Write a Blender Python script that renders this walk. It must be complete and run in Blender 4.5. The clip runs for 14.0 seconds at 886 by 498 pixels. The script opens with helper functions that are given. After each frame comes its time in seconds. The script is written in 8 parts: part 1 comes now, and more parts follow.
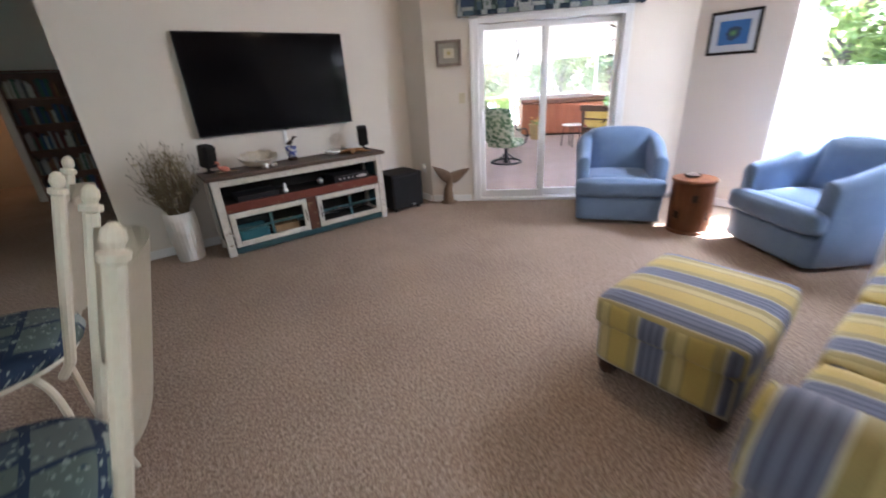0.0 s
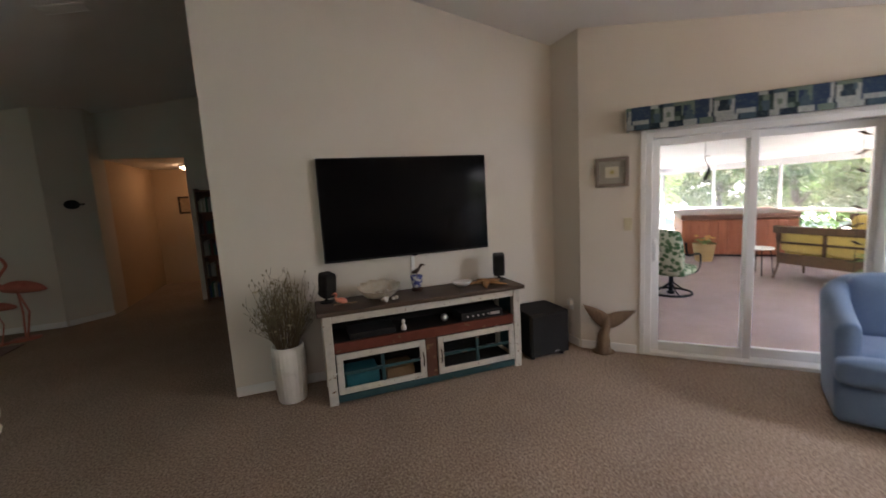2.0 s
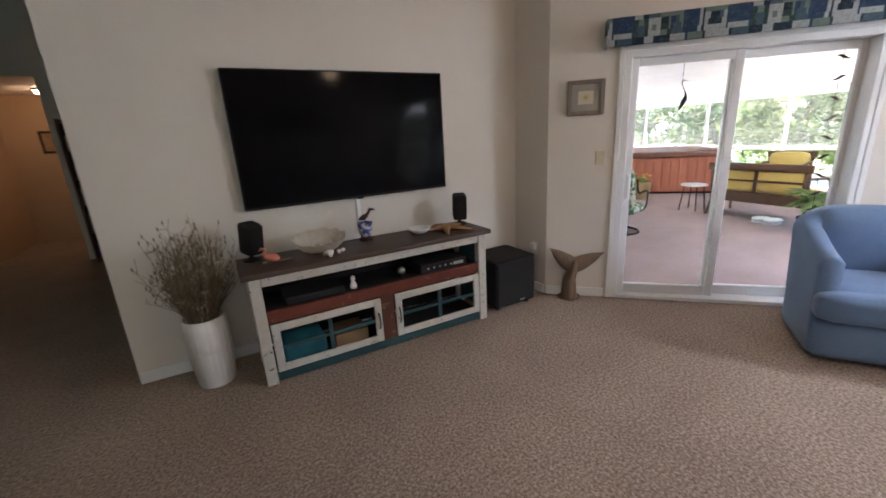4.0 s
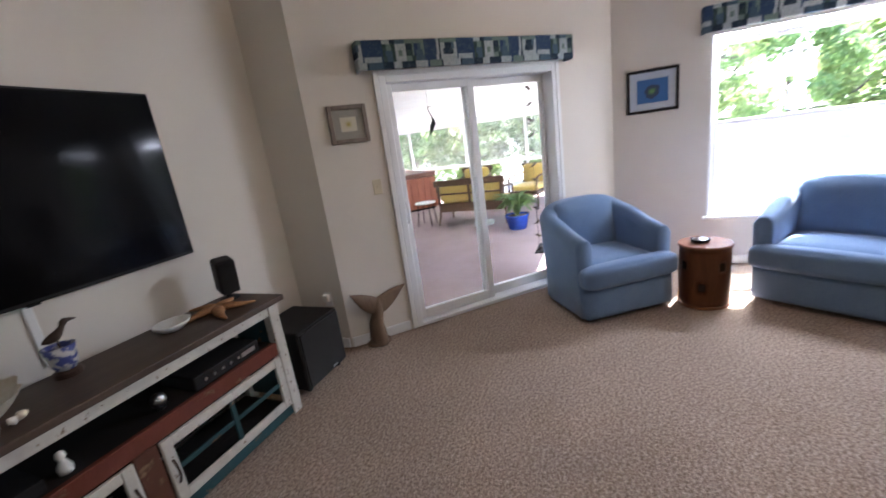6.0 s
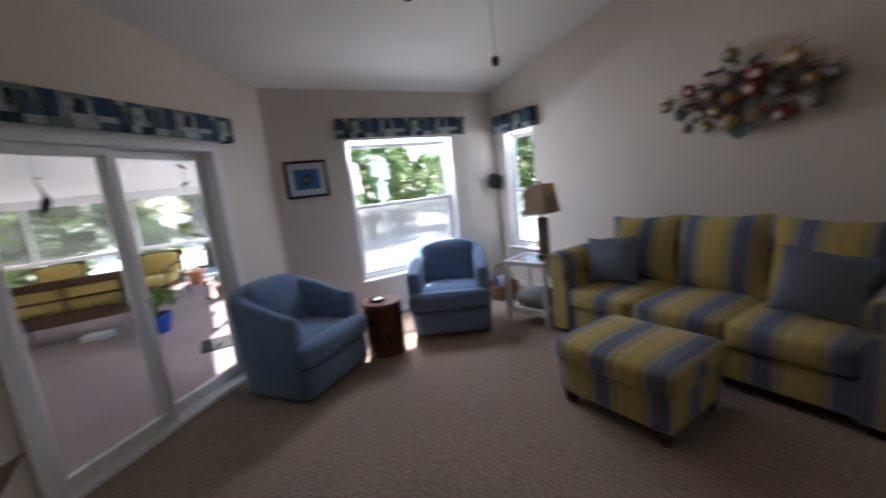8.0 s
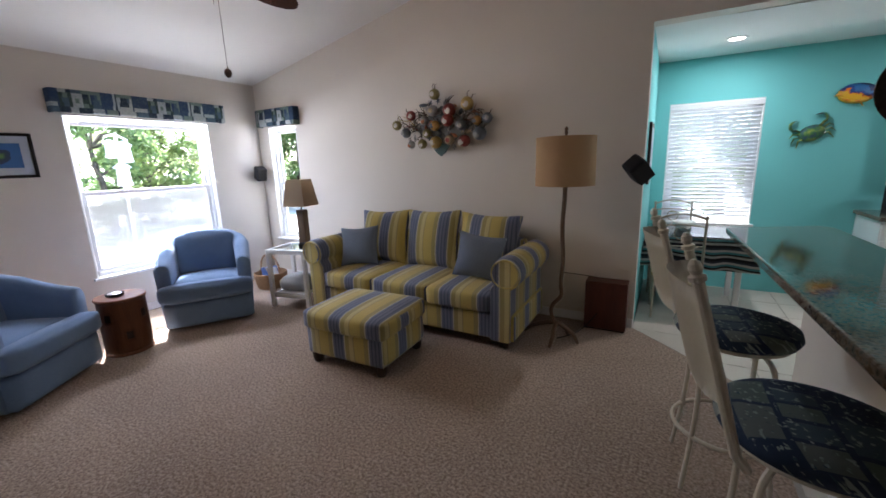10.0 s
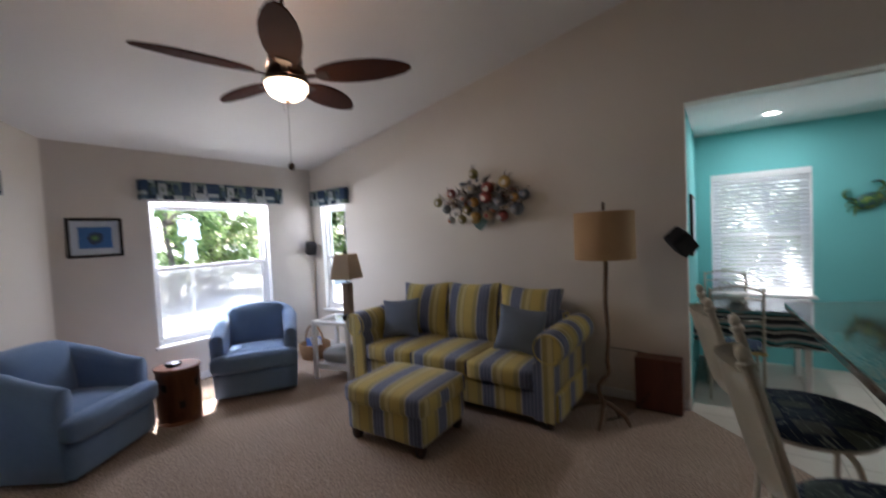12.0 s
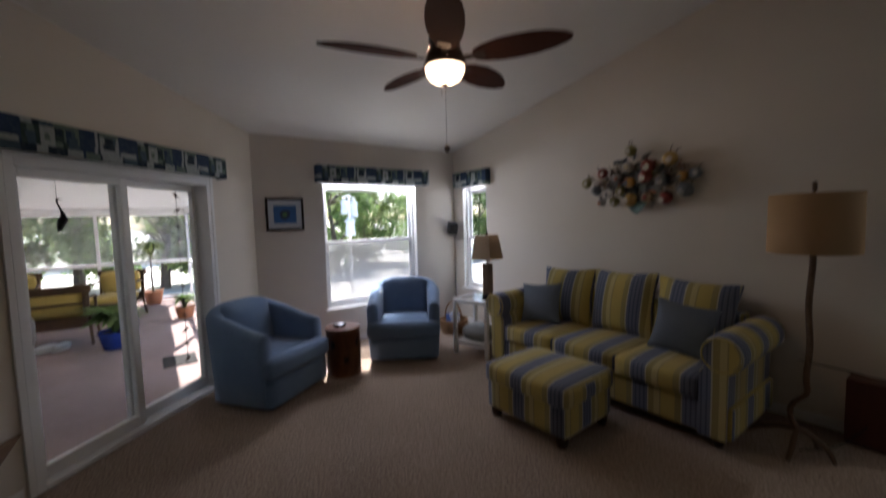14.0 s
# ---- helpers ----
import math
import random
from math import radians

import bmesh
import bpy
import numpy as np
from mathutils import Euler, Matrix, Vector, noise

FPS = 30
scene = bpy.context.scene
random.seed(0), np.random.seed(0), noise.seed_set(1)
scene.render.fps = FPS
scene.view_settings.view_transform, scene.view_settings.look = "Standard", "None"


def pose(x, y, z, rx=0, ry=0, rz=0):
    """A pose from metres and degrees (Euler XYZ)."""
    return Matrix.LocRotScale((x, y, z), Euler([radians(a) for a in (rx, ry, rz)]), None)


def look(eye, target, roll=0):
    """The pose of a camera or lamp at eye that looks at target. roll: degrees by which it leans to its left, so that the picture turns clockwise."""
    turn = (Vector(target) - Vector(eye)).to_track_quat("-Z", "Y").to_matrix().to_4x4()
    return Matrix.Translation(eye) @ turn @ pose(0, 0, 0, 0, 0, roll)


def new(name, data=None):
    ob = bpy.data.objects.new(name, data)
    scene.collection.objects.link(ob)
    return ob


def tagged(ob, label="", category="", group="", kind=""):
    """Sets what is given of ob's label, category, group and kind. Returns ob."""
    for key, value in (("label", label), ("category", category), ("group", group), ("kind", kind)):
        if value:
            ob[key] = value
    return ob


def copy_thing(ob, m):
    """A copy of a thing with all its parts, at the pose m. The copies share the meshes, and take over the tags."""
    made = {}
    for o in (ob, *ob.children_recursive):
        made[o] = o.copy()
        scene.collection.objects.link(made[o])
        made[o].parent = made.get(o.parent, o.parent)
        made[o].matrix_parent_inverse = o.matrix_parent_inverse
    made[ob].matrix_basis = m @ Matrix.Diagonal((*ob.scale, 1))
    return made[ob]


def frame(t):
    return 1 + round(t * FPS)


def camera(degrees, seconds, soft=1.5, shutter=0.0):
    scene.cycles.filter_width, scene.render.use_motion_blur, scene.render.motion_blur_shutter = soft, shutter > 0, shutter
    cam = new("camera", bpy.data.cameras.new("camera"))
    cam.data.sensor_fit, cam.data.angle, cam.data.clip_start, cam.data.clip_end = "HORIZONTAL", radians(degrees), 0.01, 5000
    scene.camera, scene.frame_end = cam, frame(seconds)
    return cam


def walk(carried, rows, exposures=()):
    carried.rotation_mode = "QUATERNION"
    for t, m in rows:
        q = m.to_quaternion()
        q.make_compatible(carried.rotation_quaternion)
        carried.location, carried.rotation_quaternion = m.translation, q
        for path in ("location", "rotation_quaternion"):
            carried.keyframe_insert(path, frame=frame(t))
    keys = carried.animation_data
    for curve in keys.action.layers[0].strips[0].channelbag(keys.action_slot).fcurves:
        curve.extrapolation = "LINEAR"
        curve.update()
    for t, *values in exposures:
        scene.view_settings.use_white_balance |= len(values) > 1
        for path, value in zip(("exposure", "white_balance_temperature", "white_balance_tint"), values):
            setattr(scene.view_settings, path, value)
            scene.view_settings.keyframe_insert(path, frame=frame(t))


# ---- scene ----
cam = camera(96.0, 14.0, soft=1.6, shutter=0.5)
PATH = [
    (0, (0.399, 1.989, 1.433), (1.487, 3.479, 0.659), -3.5),
    (0.5, (0.577, 2.256, 1.478), (1.498, 3.906, 0.825), -3.4),
    (1, (0.662, 2.54, 1.504), (1.563, 4.253, 1.0), -0.8),
    (1.5, (0.696, 2.749, 1.548), (1.471, 4.546, 1.138), -2.7),
    (2, (0.769, 2.908, 1.593), (1.421, 4.781, 1.33), -3.3),
    (2.2, (0.776, 2.975, 1.595), (1.388, 4.862, 1.337), -1.9),
    (4.3, (0.798, 3.579, 1.498), (1.808, 5.209, 0.929), -2.7),
    (4.5, (0.852, 3.645, 1.516), (1.937, 5.236, 0.977), -2.7),
    (5, (0.968, 3.839, 1.482), (2.311, 5.242, 1.003), -6.1),
    (5.5, (0.989, 3.977, 1.514), (2.505, 5.177, 1.001), -5.7),
    (6, (0.885, 4.196, 1.5), (2.669, 4.944, 0.99), -7.8),
    (6.5, (0.857, 4.367, 1.547), (2.728, 4.937, 1.13), -4.8),
    (7, (1.029, 4.549, 1.587), (2.947, 5.071, 1.365), -8.8),
    (7.5, (1.071, 4.621, 1.608), (3.047, 4.593, 1.301), -6.3),
    (8, (0.924, 4.775, 1.528), (2.621, 3.769, 1.197), -6.4),
    (8.5, (0.777, 4.929, 1.545), (2.177, 3.562, 1.135), -4.0),
    (9, (0.563, 4.908, 1.527), (1.658, 3.285, 1.119), -3.4),
    (9.2, (0.473, 4.922, 1.542), (1.512, 3.266, 1.119), -2.5),
    (11.3, (0.229, 4.975, 1.521), (1.13, 3.229, 1.149), -2.4),
    (11.5, (0.231, 4.975, 1.53), (1.158, 3.233, 1.201), -2.6),
    (12, (0.252, 5.017, 1.587), (1.395, 3.377, 1.508), -2.8),
    (12.5, (0.27, 5.05, 1.644), (1.597, 3.57, 1.864), -2.3),
    (13, (0.292, 5.093, 1.677), (1.778, 3.795, 2.005), -1.8),
    (13.5, (0.304, 5.105, 1.666), (1.856, 3.872, 1.93), -1.1),
    (14, (0.37, 5.063, 1.595), (1.976, 3.879, 1.448), -1.6),
]
EXPOSURES = [(t, e, k + 220, 17) for t, e, k in ((0, 4.08, 5620), (1, 3.73, 5860), (2, 3.3, 6250), (4.5, 3.7, 5700), (6, 3.58, 5550), (6.5, 3.02, 5550), (7.5, 1.86, 5550), (8.5, 2.54, 5650), (9, 2.94, 5600), (11.5, 2.83, 5650), (12.5, 1.93, 5850), (13, 1.7, 5950), (14, 1.6, 5950))]
walk(cam, [(t, look(eye, target, roll)) for t, eye, target, roll in PATH], EXPOSURES)


# ---- world, sun, exposure ----
world = bpy.data.worlds.new("world")
scene.world = world
world.use_nodes = True
wn = world.node_tree.nodes
sky = wn.new("ShaderNodeTexSky")
sky.sky_type = "NISHITA"
sky.sun_disc = False
SUN_TO = Vector((0.61, -0.28, 1.0)).normalized()
sky.sun_elevation = math.asin(SUN_TO.z)
sky.sun_rotation = math.atan2(SUN_TO.x, SUN_TO.y)
wn["Background"].inputs["Strength"].default_value = 0.15
world.node_tree.links.new(sky.outputs[0], wn["Background"].inputs["Color"])
sun = new("sun", bpy.data.lights.new("sun", "SUN"))
sun.data.energy, sun.data.angle, sun.data.color = 5.0, radians(0.6), (1.0, 0.95, 0.86)
sun.matrix_world = look((0, 0, 20), Vector((0, 0, 20)) - SUN_TO)


# ---- mesh helpers ----
def smooth(bm, on=True):
    for f in bm.faces:
        f.smooth = on


def part(name, bm, material, parent=None, label="", soft=False):
    """One mesh object from a bmesh, under its parent."""
    if soft:
        smooth(bm)
    me = bpy.data.meshes.new(name)
    bm.to_mesh(me)
    bm.free()
    for m in (material if isinstance(material, (list, tuple)) else [material]):
        me.materials.append(m)
    ob = new(name, me)
    if parent is not None:
        ob.parent = parent
    if label:
        ob["label"] = label
    return ob


def thing(name, m, label, category, group="", kind=""):
    ob = new(name)
    ob.empty_display_size = 0.05
    ob.matrix_basis = m
    return tagged(ob, label, category, group, kind)


def box(bm, x0, x1, y0, y1, z0, z1, bev=0.0, seg=2, m=None):
    vs = [bm.verts.new(p) for p in ((x0, y0, z0), (x1, y0, z0), (x1, y1, z0), (x0, y1, z0), (x0, y0, z1), (x1, y0, z1), (x1, y1, z1), (x0, y1, z1))]
    fs = [bm.faces.new([vs[i] for i in q]) for q in ((3, 2, 1, 0), (4, 5, 6, 7), (0, 1, 5, 4), (1, 2, 6, 5), (2, 3, 7, 6), (3, 0, 4, 7))]
    if m is not None:
        bmesh.ops.transform(bm, matrix=m, verts=vs)
    if bev > 0:
        es = list({e for f in fs for e in f.edges})
        bmesh.ops.bevel(bm, geom=es, offset=bev, segments=seg, profile=0.5, affect="EDGES", clamp_overlap=True)
    return bm


def B(*args, **kw):
    return box(bmesh.new(), *args, **kw)


def prism(bm, pts, z0, z1, m=None):
    """A straight prism over a plan outline given anticlockwise; z0, z1 may be functions of x, y."""
    f0 = z0 if callable(z0) else (lambda x, y: z0)
    f1 = z1 if callable(z1) else (lambda x, y: z1)
    lo = [bm.verts.new((x, y, f0(x, y))) for x, y in pts]
    hi = [bm.verts.new((x, y, f1(x, y))) for x, y in pts]
    n = len(pts)
    bm.faces.new(lo[::-1])
    bm.faces.new(hi)
    for i in range(n):
        bm.faces.new((lo[i], lo[(i + 1) % n], hi[(i + 1) % n], hi[i]))
    if m is not None:
        bmesh.ops.transform(bm, matrix=m, verts=lo + hi)
    return bm


def lathe(bm, prof, seg=24, m=None, cap=True):
    rings = []
    for r, z in prof:
        rings.append([bm.verts.new((r * math.cos(2 * math.pi * i / seg), r * math.sin(2 * math.pi * i / seg), z)) for i in range(seg)])
    for a, b in zip(rings, rings[1:]):
        for i in range(seg):
            j = (i + 1) % seg
            bm.faces.new((a[i], a[j], b[j], b[i]))
    if cap:
        bm.faces.new(rings[0][::-1])
        bm.faces.new(rings[-1])
    if m is not None:
        bmesh.ops.transform(bm, matrix=m, verts=[v for r in rings for v in r])
    return bm


def tube(bm, pts, r, seg=8, cap=True, flat=1.0):
    """A bar swept along points; r is one radius or one a point."""
    pts = [Vector(p) for p in pts]
    rs = r if isinstance(r, (list, tuple)) else [r] * len(pts)
    rings, up = [], None
    for i, p in enumerate(pts):
        d = (pts[min(i + 1, len(pts) - 1)] - pts[max(i - 1, 0)]).normalized()
        if up is None:
            up = Vector((0, 0, 1)) if abs(d.z) < 0.9 else Vector((1, 0, 0))
        side = d.cross(up).normalized()
        up = side.cross(d).normalized()
        rings.append([bm.verts.new(p + side * (rs[i] * math.cos(a)) + up * (rs[i] * flat * math.sin(a))) for a in (2 * math.pi * k / seg for k in range(seg))])
    for a, b in zip(rings, rings[1:]):
        for i in range(seg):
            j = (i + 1) % seg
            bm.faces.new((a[i], b[i], b[j], a[j]))
    if cap and seg > 2:
        bm.faces.new(rings[0])
        bm.faces.new(rings[-1][::-1])
    return bm


def T(*args, **kw):
    return tube(bmesh.new(), *args, **kw)


def L(*args, **kw):
    return lathe(bmesh.new(), *args, **kw)


def arc(a, b, c, n=8):
    """Points of a smooth bend from a to c, drawn towards b."""
    a, b, c = Vector(a), Vector(b), Vector(c)
    return [(1 - t) ** 2 * a + 2 * t * (1 - t) * b + t * t * c for t in (i / n for i in range(n + 1))]


def spline(pts, n=6):
    """A smooth line through the points."""
    P = [Vector(p) for p in pts]
    out = []
    for i in range(len(P) - 1):
        p0, p1, p2, p3 = P[max(i - 1, 0)], P[i], P[i + 1], P[min(i + 2, len(P) - 1)]
        for k in range(n):
            t = k / n
            out.append(0.5 * (2 * p1 + (p2 - p0) * t + (2 * p0 - 5 * p1 + 4 * p2 - p3) * t * t + (3 * p1 - p0 - 3 * p2 + p3) * t ** 3))
    return out + [P[-1]]


def grid_sheet(bm, nu, nv, f, close_u=False):
    vs = [[bm.verts.new(f(i / (nu - (0 if close_u else 1)), j / (nv - 1))) for j in range(nv)] for i in range(nu)]
    for i in range(nu if close_u else nu - 1):
        for j in range(nv - 1):
            a, b = vs[i], vs[(i + 1) % nu]
            bm.faces.new((a[j], b[j], b[j + 1], a[j + 1]))
    return bm


# ---- materials ----
class Mat:
    """A node material being built."""

    def __init__(self, name, rough=0.6, metal=0.0, spec=0.5):
        self.m = bpy.data.materials.new(name)
        self.m.use_nodes = True
        self.t = self.m.node_tree
        self.b = self.t.nodes["Principled BSDF"]
        self.b.inputs["Roughness"].default_value = rough
        self.b.inputs["Metallic"].default_value = metal
        self.b.inputs["Specular IOR Level"].default_value = spec
        self.c = self.n("ShaderNodeTexCoord").outputs["Object"]

    def n(self, kind, **kw):
        node = self.t.nodes.new(kind)
        for k, v in kw.items():
            node.inputs[k.replace("_", " ")].default_value = v
        return node

    def link(self, a, b):
        self.t.links.new(a, b)

    def noise(self, scale, detail=4.0, vec=None, rough=0.6):
        x = self.n("ShaderNodeTexNoise", Scale=scale, Detail=detail, Roughness=rough)
        self.link(vec or self.c, x.inputs["Vector"])
        return x.outputs["Fac"]

    def ramp(self, fac, stops, constant=False):
        r = self.n("ShaderNodeValToRGB")
        e = r.color_ramp.elements
        while len(e) < len(stops):
            e.new(0.5)
        if constant:
            r.color_ramp.interpolation = "CONSTANT"
        for el, (p, col) in zip(e, stops):
            el.position, el.color = p, (*col, 1)
        self.link(fac, r.inputs[0])
        return r.outputs[0]

    def mix(self, fac, a, b, mode="MIX"):
        x = self.t.nodes.new("ShaderNodeMix")
        x.data_type, x.blend_type = "RGBA", mode
        for sock, v in ((x.inputs[0], fac), (x.inputs[6], a), (x.inputs[7], b)):
            if isinstance(v, (int, float)):
                sock.default_value = v
            elif isinstance(v, tuple):
                sock.default_value = (*v, 1)
            else:
                self.link(v, sock)
        return x.outputs[2]

    def math(self, op, a, b=0.0):
        x = self.t.nodes.new("ShaderNodeMath")
        x.operation = op
        for sock, v in ((x.inputs[0], a), (x.inputs[1], b)):
            if isinstance(v, (int, float)):
                sock.default_value = v
            else:
                self.link(v, sock)
        return x.outputs[0]

    def scaled(self, s):
        x = self.n("ShaderNodeMapping")
        x.inputs["Scale"].default_value = s
        self.link(self.c, x.inputs["Vector"])
        return x.outputs[0]

    def bump(self, height, dist=0.002, strength=0.6):
        x = self.n("ShaderNodeBump", Strength=strength, Distance=dist)
        self.link(height, x.inputs["Height"])
        self.link(x.outputs[0], self.b.inputs["Normal"])

    def colour(self, c):
        if isinstance(c, tuple):
            self.b.inputs["Base Color"].default_value = (*c, 1)
        else:
            self.link(c, self.b.inputs["Base Color"])
        return self

    def rough(self, sock):
        self.link(sock, self.b.inputs["Roughness"])


def varied(name, a, b, scale=6.0, rough=0.6, metal=0.0, grain=80.0, bump=0.0008, spec=0.5, stretch=None):
    """A surface between two colours at two scales, with a fine relief."""
    k = Mat(name, rough, metal, spec)
    v = k.scaled(stretch) if stretch else k.c
    big, fine = k.noise(scale, 4, v), k.noise(grain, 3, v)
    f = k.math("ADD", k.math("MULTIPLY", big, 0.65), k.math("MULTIPLY", fine, 0.35))
    k.colour(k.ramp(f, [(0.32, a), (0.68, b)]))
    k.bump(fine, bump)
    k.rough(k.math("ADD", k.math("MULTIPLY", big, 0.2), rough - 0.1))
    return k.m


def wall_paint(name, a, b):
    k = Mat(name, 0.75, 0, 0.3)
    big, fine = k.noise(0.7, 3), k.noise(120, 3)
    k.colour(k.ramp(big, [(0.3, a), (0.7, b)]))
    k.bump(k.math("ADD", fine, k.math("MULTIPLY", k.noise(28, 4), 1.2)), 0.0012, 0.5)
    return k.m


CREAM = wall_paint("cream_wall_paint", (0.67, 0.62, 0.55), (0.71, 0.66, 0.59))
# pale paint darkened to put the window wall's weaker light into its colour
DIMMED_WALL = wall_paint("dimmed_pale_wall_paint", (0.61, 0.572, 0.524), (0.65, 0.61, 0.562))
TURQ = wall_paint("turquoise_wall_paint", (0.17, 0.52, 0.52), (0.19, 0.56, 0.56))
CEIL = wall_paint("ceiling_paint", (0.77, 0.76, 0.74), (0.81, 0.80, 0.78))
TRIM = varied("white_trim_paint", (0.74, 0.74, 0.73), (0.82, 0.82, 0.81), 3, 0.35, 0, 60, 0.0003)
VINYL = varied("white_vinyl", (0.76, 0.77, 0.78), (0.82, 0.83, 0.84), 2, 0.4, 0, 50, 0.0002)


def carpet(name, a, b, c, loop):
    k = Mat(name, 0.95, 0, 0.1)
    vor = k.n("ShaderNodeTexVoronoi", Scale=loop)
    k.link(k.c, vor.inputs["Vector"])
    fleck = k.noise(loop * 0.55, 4, None, 0.70)
    big = k.noise(1.3, 4)
    base = k.ramp(fleck, [(0.34, a), (0.5, b), (0.66, c)])
    shade = k.ramp(big, [(0.3, (0.80, 0.80, 0.80)), (0.7, (1.0, 1.0, 1.0))])
    gap = k.ramp(vor.outputs["Distance"], [(0.25, (1, 1, 1)), (0.8, (0.82, 0.82, 0.82))])
    k.colour(k.mix(1.0, k.mix(1.0, base, shade, "MULTIPLY"), gap, "MULTIPLY"))
    h = k.math("SUBTRACT", k.math("MULTIPLY", fleck, 0.6), vor.outputs["Distance"])
    k.bump(h, 0.005, 0.6)
    return k.m


CARPET = carpet("looped_carpet", (0.20, 0.146, 0.11), (0.385, 0.297, 0.233), (0.60, 0.49, 0.40), 118)
PATIO = carpet("patio_carpet", (0.34, 0.26, 0.24), (0.39, 0.30, 0.28), (0.44, 0.345, 0.325), 130)

k = Mat("clear_glass", 0.0, 0, 0.5)
k.b.inputs["Transmission Weight"].default_value = 1.0
k.b.inputs["IOR"].default_value = 1.05
k.colour((0.97, 0.985, 0.98))
GLASS = k.m

# ---- the plan ----
WX, SY, TY = 5.33, 1.165, 6.54      # window wall, sofa wall, television wall
DC = 9.41                           # the slanting wall is x + y = DC
EAVE, RISE, RIDGE = 2.63, 0.2, 0.1
JX = DC - 6.11                      # the short return beside the television wall
KY = -0.516                         # far wall of the kitchen


def roof(x, y=0):
    return EAVE + RISE * (WX - x) if x > RIDGE else EAVE + RISE * (WX - RIDGE) - RISE * (RIDGE - x)


def structure(ob, label, category):
    return tagged(ob, label, category, kind="structure")


# walls
S2 = math.sqrt(0.5)
DIAG = Matrix.Translation((WX, DC - WX, 0)) @ Matrix.Rotation(radians(135), 4, "Z")   # local x runs from the window wall's corner along the wall, +y into the room
DLEN = (WX - JX) / S2


def slab_with_holes(bm, axis_len, z0, z1, y0, y1, holes, top=None, m=None):
    """A wall along local x from 0 to axis_len with oblong holes (x0, x1, z0, z1) cut through; top(x) gives a sloping head."""
    xs = sorted({0.0, axis_len, *(h[0] for h in holes), *(h[1] for h in holes)})
    for a, b in zip(xs, xs[1:]):
        cuts = sorted([(h[2], h[3]) for h in holes if h[0] <= a + 1e-6 and h[1] >= b - 1e-6])
        z = z0
        for c0, c1 in cuts:
            if c0 > z + 1e-6:
                box(bm, a, b, y0, y1, z, c0, m=m)
            z = c1
        ta, tb = (top(a), top(b)) if top else (z1, z1)
        vs = [bm.verts.new(p) for p in ((a, y0, z), (b, y0, z), (b, y1, z), (a, y1, z), (a, y0, ta), (b, y0, tb), (b, y1, tb), (a, y1, ta))]
        for q in ((3, 2, 1, 0), (4, 5, 6, 7), (0, 1, 5, 4), (1, 2, 6, 5), (2, 3, 7, 6), (3, 0, 4, 7)):
            bm.faces.new([vs[i] for i in q])
        if m is not None:
            bmesh.ops.transform(bm, matrix=m, verts=vs)
    return bm


# window wall (x = WX), with window_1
W1 = (1.87, 3.27, 0.48, 2.09)
mw = Matrix.Translation((WX, SY - 0.15, 0)) @ Matrix.Rotation(radians(90), 4, "Z")
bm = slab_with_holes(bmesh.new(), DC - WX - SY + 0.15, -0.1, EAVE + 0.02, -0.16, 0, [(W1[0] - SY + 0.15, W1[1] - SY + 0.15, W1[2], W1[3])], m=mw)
structure(part("wall_east", bm, DIMMED_WALL), "pale painted plaster wall round the double-hung window", "wall")

# sofa wall (y = SY), with the narrow window_2, and the header over the kitchen opening
W2 = (4.58, 5.12, 0.55, 2.07)
ms = Matrix.Translation((0.48, SY, 0))
bm = slab_with_holes(bmesh.new(), WX - 0.48, -0.1, 0, -0.15, 0, [(W2[0] - 0.48, W2[1] - 0.48, W2[2], W2[3])], top=lambda x: roof(x + 0.48) + 0.02, m=ms)
structure(part("wall_south", bm, CREAM), "cream painted plaster wall behind the striped sofa", "wall")
KH = 2.55
bm = bmesh.new()
for xa, xb in ((-6.0, RIDGE), (RIDGE, 0.48)):
    vs = [bm.verts.new(p) for p in ((xa, SY - 0.15, KH), (xb, SY - 0.15, KH), (xb, SY, KH), (xa, SY, KH), (xa, SY - 0.15, roof(xa) + 0.02), (xb, SY - 0.15, roof(xb) + 0.02), (xb, SY, roof(xb) + 0.02), (xa, SY, roof(xa) + 0.02))]
    for q in ((3, 2, 1, 0), (4, 5, 6, 7), (0, 1, 5, 4), (1, 2, 6, 5), (2, 3, 7, 6), (3, 0, 4, 7)):
        bm.faces.new([vs[i] for i in q])
structure(part("wall_header", bm, CREAM), "cream plaster header over the wide kitchen opening", "wall")

# slanting wall with the sliding door
SL0, SL1, SLH = (WX - 4.85) / S2, (WX - 3.70) / S2, 2.035
bm = slab_with_holes(bmesh.new(), DLEN, -0.1, 0, -0.21, 0, [(SL0, SL1, -0.1, SLH)], top=lambda s: roof(WX - s * S2) + 0.02)
bmesh.ops.transform(bm, matrix=DIAG, verts=bm.verts)
structure(part("wall_slanting", bm, CREAM), "cream painted slanting wall with the sliding patio door", "wall")

# short return and television wall
bm = slab_with_holes(bmesh.new(), 0.56, -0.1, 0, -0.12, 0, [], top=lambda s: roof(JX) + 0.02, m=Matrix.Translation((JX, DC - JX, 0)) @ Matrix.Rotation(radians(90), 4, "Z"))
structure(part("wall_return", bm, CREAM), "narrow cream return wall beside the television wall", "wall")
bm = prism(bmesh.new(), [(0.105, TY), (JX, TY), (JX, TY + 0.13), (0.105, TY + 0.13)], -0.1, lambda x, y: roof(x) + 0.02)
structure(part("wall_north", bm, CREAM), "cream painted plaster wall behind the television", "wall")

